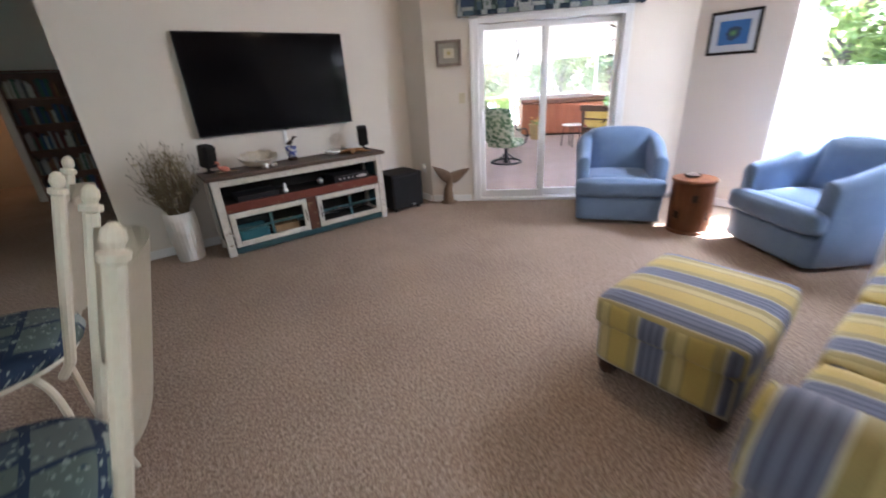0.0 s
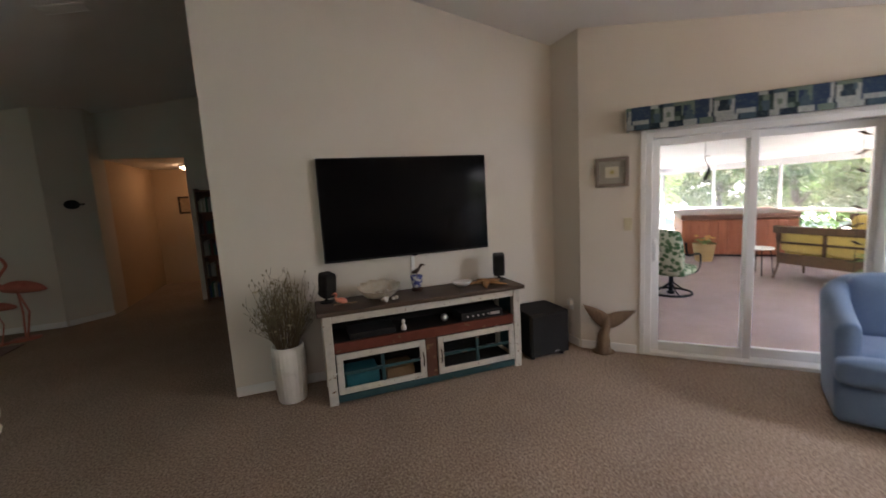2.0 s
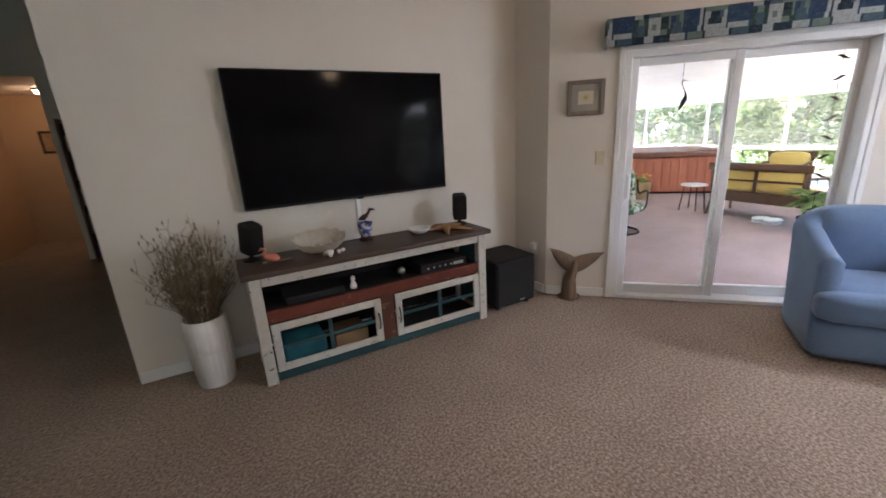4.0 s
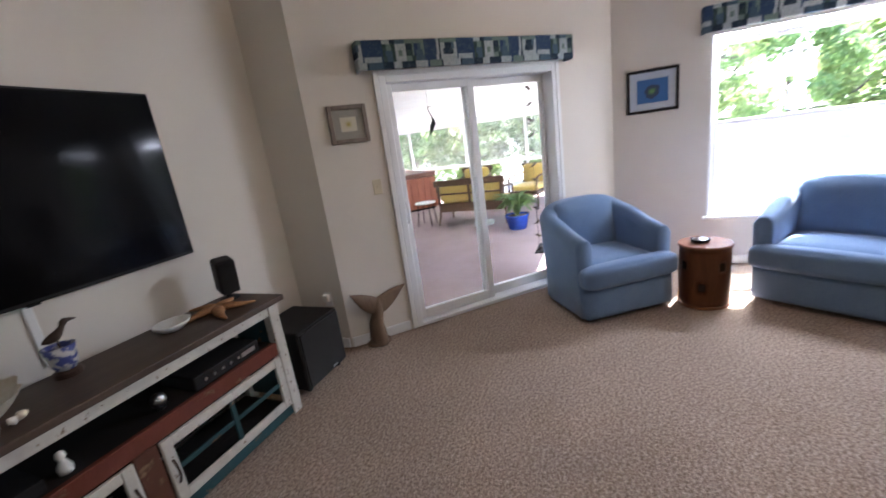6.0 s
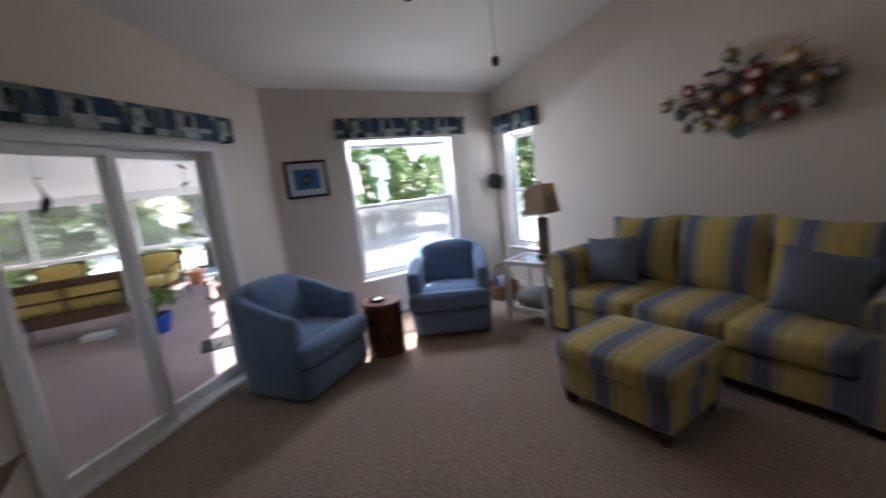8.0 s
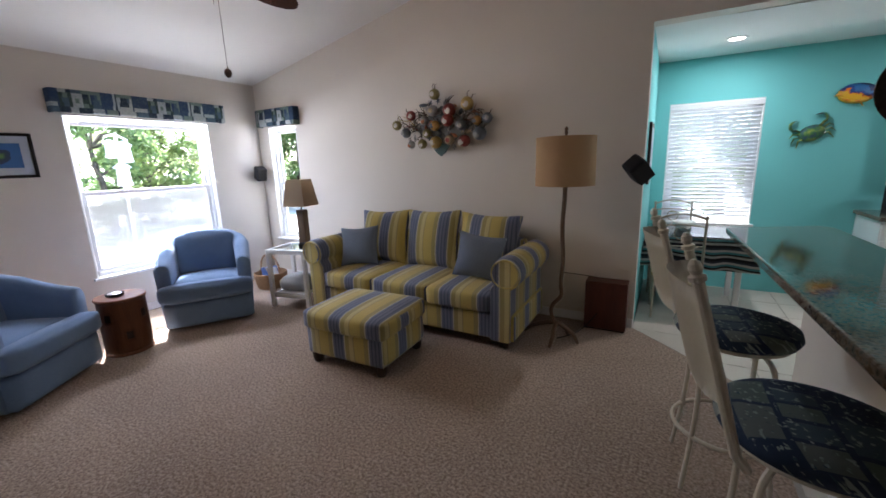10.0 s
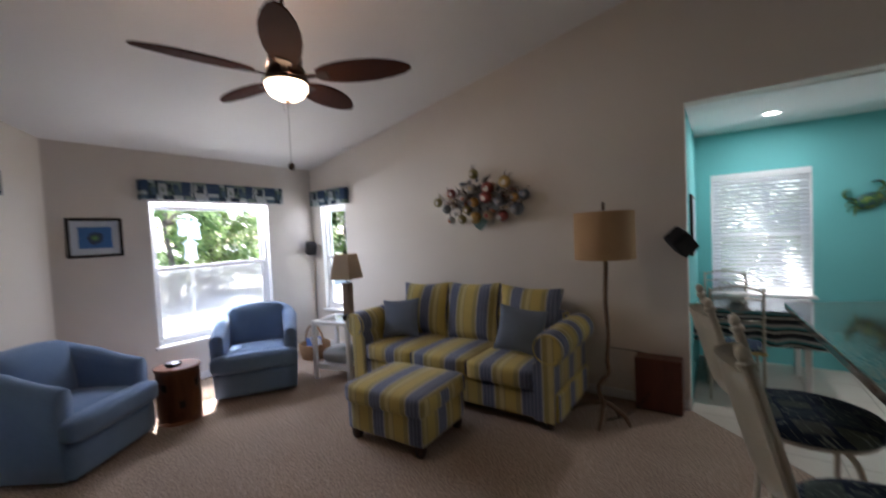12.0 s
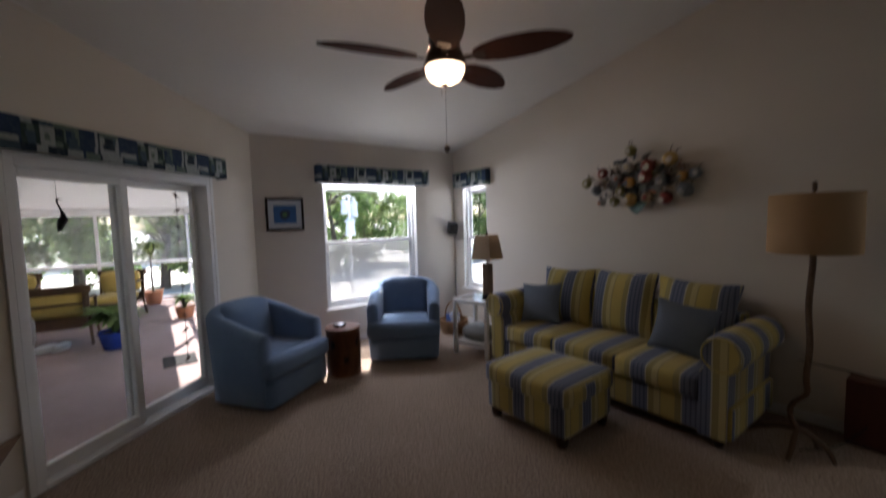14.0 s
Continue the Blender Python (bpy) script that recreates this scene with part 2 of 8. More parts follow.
# far end beyond the television wall: foyer, hall and bookcase wall
HY = 10.95
bm = slab_with_holes(bmesh.new(), 6.0, -0.1, 0, 0, 0.14, [(0.4, 1.57, -0.1, 2.5)], top=lambda s: 3.76, m=Matrix.Translation((-2.6, HY, 0)))
structure(part("wall_foyer_north", bm, CREAM), "cream foyer wall with the opening to the hall", "wall")
bm = prism(bmesh.new(), [(-2.62, 10.16), (-2.2, 10.58), (-2.2, HY), (-2.62, HY)], -0.1, lambda x, y: roof(x) + 0.02)
structure(part("wall_foyer_slant", bm, CREAM), "cream slanting corner of the foyer wall", "wall")
bm = prism(bmesh.new(), [(-6.0, 10.14), (-2.62, 10.14), (-2.62, 10.28), (-6.0, 10.28)], -0.1, lambda x, y: roof(x) + 0.02)
structure(part("wall_foyer_west", bm, CREAM), "cream foyer wall beside the hall", "wall")
bm = prism(bmesh.new(), [(-6.14, -0.7), (-6.0, -0.7), (-6.0, 10.3), (-6.14, 10.3)], -0.1, 2.55)
structure(part("wall_west", bm, CREAM), "plain cream wall closing the far side of the room", "wall")
bm = prism(bmesh.new(), [(JX + 0.12, TY + 0.13), (JX + 0.24, TY + 0.13), (JX + 0.24, HY), (JX + 0.12, HY)], -0.1, lambda x, y: 3.62)
structure(part("wall_foyer_east", bm, CREAM), "plain cream wall behind the television wall", "wall")
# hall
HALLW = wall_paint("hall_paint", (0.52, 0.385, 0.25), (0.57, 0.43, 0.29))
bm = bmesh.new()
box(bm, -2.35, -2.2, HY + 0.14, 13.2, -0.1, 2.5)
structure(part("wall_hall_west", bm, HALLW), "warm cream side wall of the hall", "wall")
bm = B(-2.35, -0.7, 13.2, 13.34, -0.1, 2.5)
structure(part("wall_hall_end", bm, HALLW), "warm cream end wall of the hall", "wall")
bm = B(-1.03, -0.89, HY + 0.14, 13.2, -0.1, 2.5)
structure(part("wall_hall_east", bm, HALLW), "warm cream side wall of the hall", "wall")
structure(part("ceiling_hall", B(-2.35, -0.89, HY + 0.14, 13.34, 2.5, 2.6), CEIL), "white hall ceiling", "ceiling")

# kitchen walls
W3 = (-0.53, 0.338, 0.75, 2.09)
bm = slab_with_holes(bmesh.new(), 6.48, -0.1, KH, -0.15, 0, [(W3[0] + 6.0, W3[1] + 6.0, W3[2], W3[3])], m=Matrix.Translation((-6.0, KY, 0)))
structure(part("wall_kitchen_south", bm, TURQ), "bright turquoise painted kitchen wall", "wall")
structure(part("wall_kitchen_east", B(0.48, 0.6, KY - 0.15, SY - 0.15, -0.1, KH), TURQ), "bright turquoise painted kitchen side wall", "wall")
structure(part("ceiling_kitchen", B(-6.0, 0.48, KY, SY - 0.15, KH, KH + 0.1), CEIL), "flat white kitchen ceiling", "ceiling")

# unseen slab outside, added so the sun misses the window slats
structure(part("sun_block_kitchen", B(-6.0, 0.48, KY - 0.85, KY - 0.17, KH - 0.05, KH + 0.05), CEIL), "added unseen slab keeping the sun off the kitchen window", "eaves")
# ceilings
bm = prism(bmesh.new(), [(RIDGE, SY - 0.15), (WX + 0.28, SY - 0.15), (WX + 0.28, DC - WX - 0.28), (JX + 0.7, DC - JX + 0.2), (JX + 0.7, HY + 0.2), (RIDGE, HY + 0.2)], lambda x, y: roof(x), lambda x, y: roof(x) + 0.14)
structure(part("ceiling_slope", bm, CEIL), "white textured sloping ceiling with a light spray finish", "ceiling")
bm = prism(bmesh.new(), [(-6.2, SY - 0.15), (RIDGE, SY - 0.15), (RIDGE, HY + 0.2), (-6.2, HY + 0.2)], lambda x, y: roof(x), lambda x, y: roof(x) + 0.14)
structure(part("ceiling_slope_west", bm, CEIL), "white textured ceiling falling away beyond the ridge", "ceiling")

# floors
KB = [(0.48, SY), (-0.335, SY + 0.815), (-0.335, 4.3), (-6.0, 4.3)]
pts = [(0.48, SY), (WX + 0.1, SY), (WX + 0.1, DC - WX - 0.1), (JX + 0.13, DC - JX), (JX + 0.13, HY + 0.1), (-0.9, HY + 0.1), (-0.9, 13.3), (-2.3, 13.3), (-2.3, HY + 0.1), (-6.0, HY + 0.1), (-6.0, 4.3), (-0.335, 4.3), (-0.335, SY + 0.815)]
structure(part("floor", prism(bmesh.new(), pts, -0.1, 0.0), CARPET), "beige looped carpet with brown flecks", "floor")
# screened porch: floor, roof, posts, rails; ground
LX1, LY0, LY1 = 11.3, 4.33, 12.3
pts = [(WX + 0.1, DC - WX - 0.1), (WX + 0.16, LY0 - 0.30), (LX1 + 0.1, LY0 - 0.30), (LX1 + 0.1, LY1 + 0.1), (JX + 0.25, LY1 + 0.1), (JX + 0.25, DC - JX)]
structure(part("floor_porch", prism(bmesh.new(), pts, -0.3, -0.015), PATIO), "mauve-beige outdoor carpet of the screened porch", "floor")
k = Mat("ribbed_porch_ceiling", 0.5)
wv = k.n("ShaderNodeTexWave", Scale=2.6, Distortion=0.0)
k.link(k.c, wv.inputs["Vector"])
k.colour(k.ramp(k.noise(1.5, 3), [(0.3, (0.72, 0.73, 0.74)), (0.7, (0.80, 0.81, 0.82))]))
k.bump(wv.outputs["Fac"], 0.01, 0.5)
PROOF = k.m


def proof(x, y=0):
    return 2.62 - 0.075 * (x - 3.3)


# tongue at the house corner is added to keep sun off the door sill
pts = [(WX + 0.2, LY0 - 0.52), (WX + 1.2, LY0 - 0.52), (WX + 1.2, LY0 - 0.03), (LX1 + 0.45, LY0 - 0.03), (LX1 + 0.45, LY1 + 0.4), (JX + 0.3, LY1 + 0.4), (JX + 0.3, DC - JX), (WX + 0.1, DC - WX + 0.1)]
structure(part("ceiling_porch", prism(bmesh.new(), pts, proof, lambda x, y: proof(x) + 0.1), PROOF), "white ribbed aluminium porch roof", "ceiling")
structure(part("wall_porch_north", B(JX + 0.26, JX + 0.40, HY, LY1 + 0.3, -0.1, 2.62), DIMMED_WALL), "plain pale outside wall of the house", "wall")


k = Mat("porch_insect_mesh", 0.8)
k.colour((0.40, 0.41, 0.41))
tr = k.n("ShaderNodeBsdfTransparent")
mx = k.n("ShaderNodeMixShader")
mx.inputs[0].default_value = 0.28
k.link(tr.outputs[0], mx.inputs[1])
k.link(k.b.outputs[0], mx.inputs[2])
k.link(mx.outputs[0], k.t.nodes["Material Output"].inputs["Surface"])
PORCH_MESH = k.m


def screen_side(name, p0, p1, n, label):
    """Posts, rails and a low kick panel of one side of the porch."""
    root = tagged(new(name), label, "screen wall", kind="structure")
    p0, p1 = Vector(p0), Vector(p1)
    d = (p1 - p0)
    ln = d.length
    root.matrix_basis = Matrix.Translation((p0.x, p0.y, 0)) @ Matrix.Rotation(math.atan2(d.y, d.x), 4, "Z")
    for i in range(n + 1):
        x = ln * i / n
        q = p0 + d * (i / n)
        part("post", B(x - 0.028, x + 0.028, -0.028, 0.028, -0.015, proof(q.x) - 0.002, 0.003, 1), VINYL, root)
    for i in range(n):
        a, b = ln * i / n + 0.029, ln * (i + 1) / n - 0.029
        part("rail", B(a, b, -0.026, 0.026, 0.80, 0.87, 0.003, 1), VINYL, root)
        part("rail", B(a, b, -0.026, 0.026, -0.015, 0.06, 0.003, 1), VINYL, root)
        qa, qb = p0 + d * (i / n), p0 + d * ((i + 1) / n)
        zt = min(proof(qa.x), proof(qb.x))
        mesh = part("insect_screen", B(a, b, -0.002, -0.001, 0.87, zt - 0.16), PORCH_MESH, root)
        mesh.visible_shadow = False
        part("head_beam", B(a, b, -0.03, 0.03, zt - 0.16, zt - 0.004, 0.003, 1), VINYL, root)
    return root


screen_side("wall_screen_east", (LX1, LY0), (LX1, LY1), 5, "white aluminium posts and rails of the porch screen")
screen_side("wall_screen_south", (WX + 0.75, LY0), (LX1 - 0.06, LY0), 3, "white aluminium posts and rails of the porch screen")
screen_side("wall_screen_north", (JX + 0.45, LY1), (LX1 - 0.06, LY1), 4, "white aluminium posts and rails of the porch screen")
SAND = varied("pale_sandy_ground", (0.50, 0.48, 0.43), (0.72, 0.70, 0.64), 0.8, 0.9, 0, 30, 0.01)
structure(part("ground", B(-400, 400, -400, 400, -0.6, -0.25), SAND), "pale sandy ground with sparse dry grass", "ground")

# ---- shared finishes ----
def painted_wood(name, base, wear, chips=0.6):
    """Old chalky paint, rubbed through to brown wood in patches."""
    k = Mat(name, 0.7, 0, 0.3)
    wood = k.ramp(k.noise(9, 5, k.scaled((1, 1, 6))), [(0.3, (0.10, 0.055, 0.03)), (0.7, (0.22, 0.13, 0.07))])
    dull = k.ramp(k.noise(14, 5), [(0.3, tuple(c * 0.8 for c in base)), (0.7, base)])
    edge = k.ramp(k.noise(wear, 6, None, 0.7), [(chips, (0, 0, 0)), (chips + 0.03, (1, 1, 1))])
    k.colour(k.mix(edge, dull, wood))
    k.bump(k.math("ADD", k.noise(90, 3, k.scaled((1, 1, 0.2))), edge), 0.0015)
    return k.m


def wood(name, dark, light, ring=14.0, rough=0.45, axis=(1, 1, 0.12)):
    k = Mat(name, rough, 0, 0.4)
    v = k.scaled(axis)
    f = k.math("ADD", k.math("MULTIPLY", k.noise(ring, 6, v, 0.65), 0.7), k.math("MULTIPLY", k.noise(ring * 9, 3, v), 0.3))
    k.colour(k.ramp(f, [(0.3, dark), (0.5, tuple((a + b) / 2 for a, b in zip(dark, light))), (0.7, light)]))
    k.bump(f, 0.001)
    return k.m


def weave(name, a, b, scale=260.0, rough=0.9):
    k = Mat(name, rough, 0, 0.15)
    k.b.inputs["Sheen Weight"].default_value = 0.25
    big, fine = k.noise(4, 4), k.noise(scale, 2)
    f = k.math("ADD", k.math("MULTIPLY", big, 0.4), k.math("MULTIPLY", fine, 0.6))
    k.colour(k.ramp(f, [(0.34, a), (0.66, b)]))
    k.bump(k.math("ADD", fine, k.math("MULTIPLY", k.noise(7, 3), 2.0)), 0.0018, 0.6)
    return k.m


def stripes(name, period=0.37, shift=0.0, arm=False):
    """Woven awning stripes: golden yellow, olive, cream and slate blue, upright on every side of a piece."""
    k = Mat(name, 0.9, 0, 0.15)
    k.b.inputs["Sheen Weight"].default_value = 0.2
    sep = k.n("ShaderNodeSeparateXYZ")
    k.link(k.c, sep.inputs[0])
    nrm = k.n("ShaderNodeSeparateXYZ")
    k.link(k.t.nodes["Texture Coordinate"].outputs["Normal"], nrm.inputs[0])
    side = k.math("LESS_THAN", k.math("ABSOLUTE", nrm.outputs[1]), 0.7) if arm else k.math("GREATER_THAN", k.math("ABSOLUTE", nrm.outputs[0]), 0.75)
    w = k.math("ADD", k.math("MULTIPLY", k.math("SUBTRACT", 1.0, side), sep.outputs[0]), k.math("MULTIPLY", side, sep.outputs[1]))
    wob = k.math("MULTIPLY", k.noise(6, 2), 0.006)
    f = k.math("FRACT", k.math("ADD", k.math("DIVIDE", k.math("ADD", w, wob), period), 10.0 + shift))
    YL, YP, OL, CR, BL, DB = (0.54, 0.42, 0.125), (0.56, 0.48, 0.22), (0.37, 0.315, 0.13), (0.55, 0.51, 0.38), (0.175, 0.20, 0.285), (0.105, 0.125, 0.195)
    col = k.ramp(f, [(0.0, YL), (0.13, OL), (0.16, YP), (0.27, OL), (0.38, CR), (0.41, BL), (0.46, DB), (0.49, BL), (0.55, DB), (0.58, BL), (0.64, DB), (0.67, BL), (0.72, CR), (0.75, OL), (0.86, YL)], True)
    thread = k.ramp(k.noise(320, 2), [(0.3, (0.78, 0.78, 0.78)), (0.7, (1.0, 1.0, 1.0))])
    k.colour(k.mix(1.0, col, thread, "MULTIPLY"))
    k.bump(k.math("ADD", k.noise(300, 2), k.math("MULTIPLY", k.noise(5, 3), 2.5)), 0.002, 0.6)
    return k.m


def patchwork(name, size=0.16, dim=1.0, fine=1.0, sparse=0.55):
    """A tropical print: oblong patches of navy, slate, pale grey and sage with small motifs inside."""
    k = Mat(name, 0.9, 0, 0.15)
    sep = k.n("ShaderNodeSeparateXYZ")
    k.link(k.c, sep.inputs[0])
    u = k.math("ADD", sep.outputs[0], k.math("MULTIPLY", sep.outputs[1], 0.0))
    comb = k.n("ShaderNodeCombineXYZ")
    k.link(u, comb.inputs[0])
    flatly = k.math("ADD", sep.outputs[2], sep.outputs[1])
    k.link(flatly, comb.inputs[1])
    br = k.n("ShaderNodeTexBrick", Scale=1.0 / size, Mortar_Size=0.035, Bias=-0.05, Brick_Width=0.62, Row_Height=0.46)
    br.offset, br.squash, br.squash_frequency = 0.37, 0.55, 2
    br.inputs["Color1"].default_value, br.inputs["Color2"].default_value, br.inputs["Mortar"].default_value = (0, 0, 0, 1), (1, 1, 1, 1), (0.55, 0.55, 0.55, 1)
    k.link(comb.outputs[0], br.inputs["Vector"])
    cells = k.ramp(br.outputs["Color"], [(0.0, (0.022, 0.036, 0.07)), (0.22, (0.06, 0.09, 0.115)), (0.38, (0.13, 0.155, 0.15)), (0.50, (0.025, 0.042, 0.08)), (0.68, (0.11, 0.145, 0.135)), (0.86, (0.26, 0.295, 0.275))], True)
    vor = k.n("ShaderNodeTexVoronoi", Scale=2.6 * fine / size)
    k.link(comb.outputs[0], vor.inputs["Vector"])
    motif = k.ramp(vor.outputs["Distance"], [(0.20, (0.40, 0.44, 0.42)), (0.26, (0.04, 0.08, 0.11)), (0.42, (0.30, 0.36, 0.33))], True)
    pick = k.ramp(k.noise(5.2 * fine / size, 2, comb.outputs[0]), [(sparse, (0, 0, 0)), (sparse + 0.02, (0.85, 0.85, 0.85))])
    col = k.mix(pick, cells, motif)
    k.colour(k.mix(1.0, col, (dim, dim, dim), "MULTIPLY"))
    k.bump(k.noise(240, 2), 0.001)
    return k.m


def print_band(name, z0, z1, period=0.735):
    """The same print on the valances, laid out as a repeating band of palm squares, labels and small patches."""
    k = Mat(name, 0.9, 0, 0.15)
    sep = k.n("ShaderNodeSeparateXYZ")
    k.link(k.c, sep.inputs[0])
    u = k.math("FRACT", k.math("SUBTRACT", 10.74, k.math("DIVIDE", sep.outputs[0], period)))
    v = k.math("DIVIDE", k.math("SUBTRACT", sep.outputs[2], z0), z1 - z0)
    N, S, D, P, G, E = (0.03, 0.055, 0.11), (0.065, 0.105, 0.14), (0.018, 0.032, 0.052), (0.36, 0.39, 0.39), (0.15, 0.20, 0.17), (0.035, 0.06, 0.055)
    rows = [
        (0.00, [(0.0, D), (0.03, P), (0.16, N), (0.18, G), (0.31, D), (0.33, P), (0.53, D), (0.55, S), (0.69, D), (0.80, P), (0.88, D)]),
        (0.24, [(0.0, E), (0.04, S), (0.14, N), (0.26, P), (0.29, D), (0.315, P), (0.50, N), (0.515, P), (0.68, N), (0.70, E), (0.74, S), (0.80, E), (0.83, P), (0.94, G)]),
        (0.42, [(0.0, E), (0.01, G), (0.025, N), (0.05, S), (0.12, G), (0.135, N), (0.27, P), (0.30, D), (0.315, P), (0.345, D), (0.46, P), (0.50, N), (0.70, E), (0.73, S), (0.80, E), (0.83, P), (0.86, G), (0.90, P), (0.94, E)]),
        (0.62, [(0.0, E), (0.01, G), (0.025, N), (0.07, S), (0.10, G), (0.135, N), (0.27, P), (0.30, D), (0.315, P), (0.36, D), (0.44, S), (0.47, P), (0.50, N), (0.70, E), (0.74, G), (0.79, E), (0.83, P), (0.94, D)]),
        (0.84, [(0.0, G), (0.135, N), (0.27, P), (0.30, D), (0.315, G), (0.50, N), (0.70, P), (0.78, D), (0.83, S), (0.93, G)]),
    ]
    col = None
    for lo, stops in rows:
        c = k.ramp(u, stops, True)
        col = c if col is None else k.mix(k.math("GREATER_THAN", v, lo), col, c)
    blot = k.ramp(k.noise(70, 4), [(0.48, (0, 0, 0)), (0.54, (0.75, 0.75, 0.75))])
    fleck = k.ramp(k.noise(31, 2), [(0.40, (0.03, 0.05, 0.08)), (0.60, (0.14, 0.19, 0.19))])
    k.colour(k.mix(k.math("MULTIPLY", blot, 0.30), col, fleck))
    k.bump(k.noise(240, 2), 0.001)
    return k.m


PRINT_SEAT = patchwork("tropical_print_seat_fabric", 0.26, 0.9, 2.4, 0.60)
STRIPE = stripes("striped_sofa_fabric", 0.36)
STRIPE_ARM = stripes("striped_sofa_arm_fabric", 0.36, 0.2, True)
STRIPE_O = stripes("striped_ottoman_fabric", 0.34, 0.45)
BLUE = weave("blue_chair_fabric", (0.115, 0.185, 0.32), (0.18, 0.27, 0.42))
PILLOW = weave("slate_pillow_fabric", (0.13, 0.16, 0.22), (0.19, 0.23, 0.30))
BLACKP = varied("black_plastic", (0.012, 0.012, 0.013), (0.022, 0.022, 0.023), 8, 0.6, 0, 200, 0.0004, 0.2)
BLACKWOOD = varied("black_ash_veneer", (0.010, 0.009, 0.009), (0.02, 0.019, 0.018), 6, 0.7, 0, 120, 0.0005, 0.2)
DARKWOOD = wood("dark_stained_wood", (0.02, 0.012, 0.008), (0.06, 0.03, 0.018))
TOPWOOD = wood("dark_brown_table_top", (0.035, 0.022, 0.016), (0.10, 0.065, 0.045), 8, 0.5, (0.15, 1, 1))
REDWOOD = wood("cedar_drum_wood", (0.11, 0.035, 0.014), (0.28, 0.11, 0.045), 9, 0.4)
DRIFT = wood("grey_brown_carved_wood", (0.09, 0.055, 0.035), (0.24, 0.16, 0.10), 10, 0.6)
W_OLD = painted_wood("chipped_white_paint", (0.58, 0.55, 0.48), 24, 0.61)
P_OLD = painted_wood("worn_brown_red_paint", (0.11, 0.042, 0.024), 12, 0.60)
R_OLD = painted_wood("worn_red_paint", (0.14, 0.035, 0.02), 12, 0.62)
T_OLD = painted_wood("worn_teal_paint", (0.028, 0.075, 0.082), 12, 0.62)
STEELD = varied("dark_bronze_metal", (0.035, 0.022, 0.015), (0.075, 0.045, 0.03), 9, 0.4, 0.8, 90, 0.0006)
IRON = varied("brown_twig_iron", (0.10, 0.06, 0.035), (0.19, 0.12, 0.075), 12, 0.55, 0.4, 70, 0.002)
CHROME = varied("satin_steel", (0.55, 0.55, 0.55), (0.65, 0.65, 0.65), 12, 0.3, 1.0, 150, 0.0002)
IVORY = varied("ivory_enamel_metal", (0.54, 0.49, 0.385), (0.62, 0.57, 0.46), 5, 0.35, 0.0, 80, 0.0003)
SHELL = varied("seashell", (0.50, 0.40, 0.30), (0.74, 0.69, 0.60), 22, 0.4, 0, 90, 0.002)
WHITECLAY = varied("white_glazed_clay", (0.70, 0.68, 0.64), (0.78, 0.76, 0.72), 5, 0.3, 0, 60, 0.0006)


def shade_cloth(name, a, b):
    k = Mat(name, 0.9, 0, 0.1)
    f = k.noise(220, 2, k.scaled((1, 1, 4)))
    k.colour(k.ramp(f, [(0.3, a), (0.7, b)]))
    k.bump(f, 0.001)
    return k.m


LINEN = shade_cloth("tan_linen_shade", (0.36, 0.235, 0.125), (0.49, 0.335, 0.19))
PAPER = shade_cloth("beige_paper_shade", (0.50, 0.39, 0.27), (0.62, 0.50, 0.36))


def glow(name, colour, strength):
    k = Mat(name, 0.4)
    k.colour((0.9, 0.88, 0.84))
    k.b.inputs["Emission Color"].default_value = (*colour, 1)
    k.b.inputs["Emission Strength"].default_value = strength
    return k.m


BULB = glow("lit_frosted_glass", (1.0, 0.74, 0.46), 1.6)
DOWN = glow("lit_downlight_lens", (1.0, 0.93, 0.82), 3.0)
HALLBULB = glow("lit_hall_lamp_glass", (1.0, 0.72, 0.45), 1.5)


def lamp(name, kind, energy, colour, m, size=0.1):
    ob = new(name, bpy.data.lights.new(name, kind))
    ob.data.energy, ob.data.color = energy, colour
    if kind == "AREA":
        ob.data.shape, ob.data.size = "DISK", size
    else:
        ob.data.shadow_soft_size = size
    ob.matrix_basis = m
    return ob


def disc_print(k, centre, radius):
    sep = k.n("ShaderNodeVectorMath")
    sep.operation = "DISTANCE"
    k.link(k.c, sep.inputs[0])
    sep.inputs[1].default_value = centre
    return k.math("DIVIDE", sep.outputs["Value"], radius)


# skylight entering at the heads of the openings
def sky_strip(name, m, width, energy):
    """A strip in an opening's head that stands in for the sky's light; local -z is the way it shines."""
    ob = new(name, bpy.data.lights.new(name, "AREA"))
    ob.data.shape, ob.data.size, ob.data.size_y = "RECTANGLE", width, 0.06
    ob.data.energy, ob.data.color = energy, (0.95, 0.97, 1.0)
    ob.matrix_basis = m
    return ob


sky_strip("window_1_skylight", look((WX + 0.05, 2.57, 2.07), (WX - 1.2, 2.57, 0.6)), 1.3, 8.0)
sky_strip("window_2_skylight", look((4.85, SY - 0.05, 2.05), (4.75, SY + 1.0, 0.9)), 0.45, 0.9)


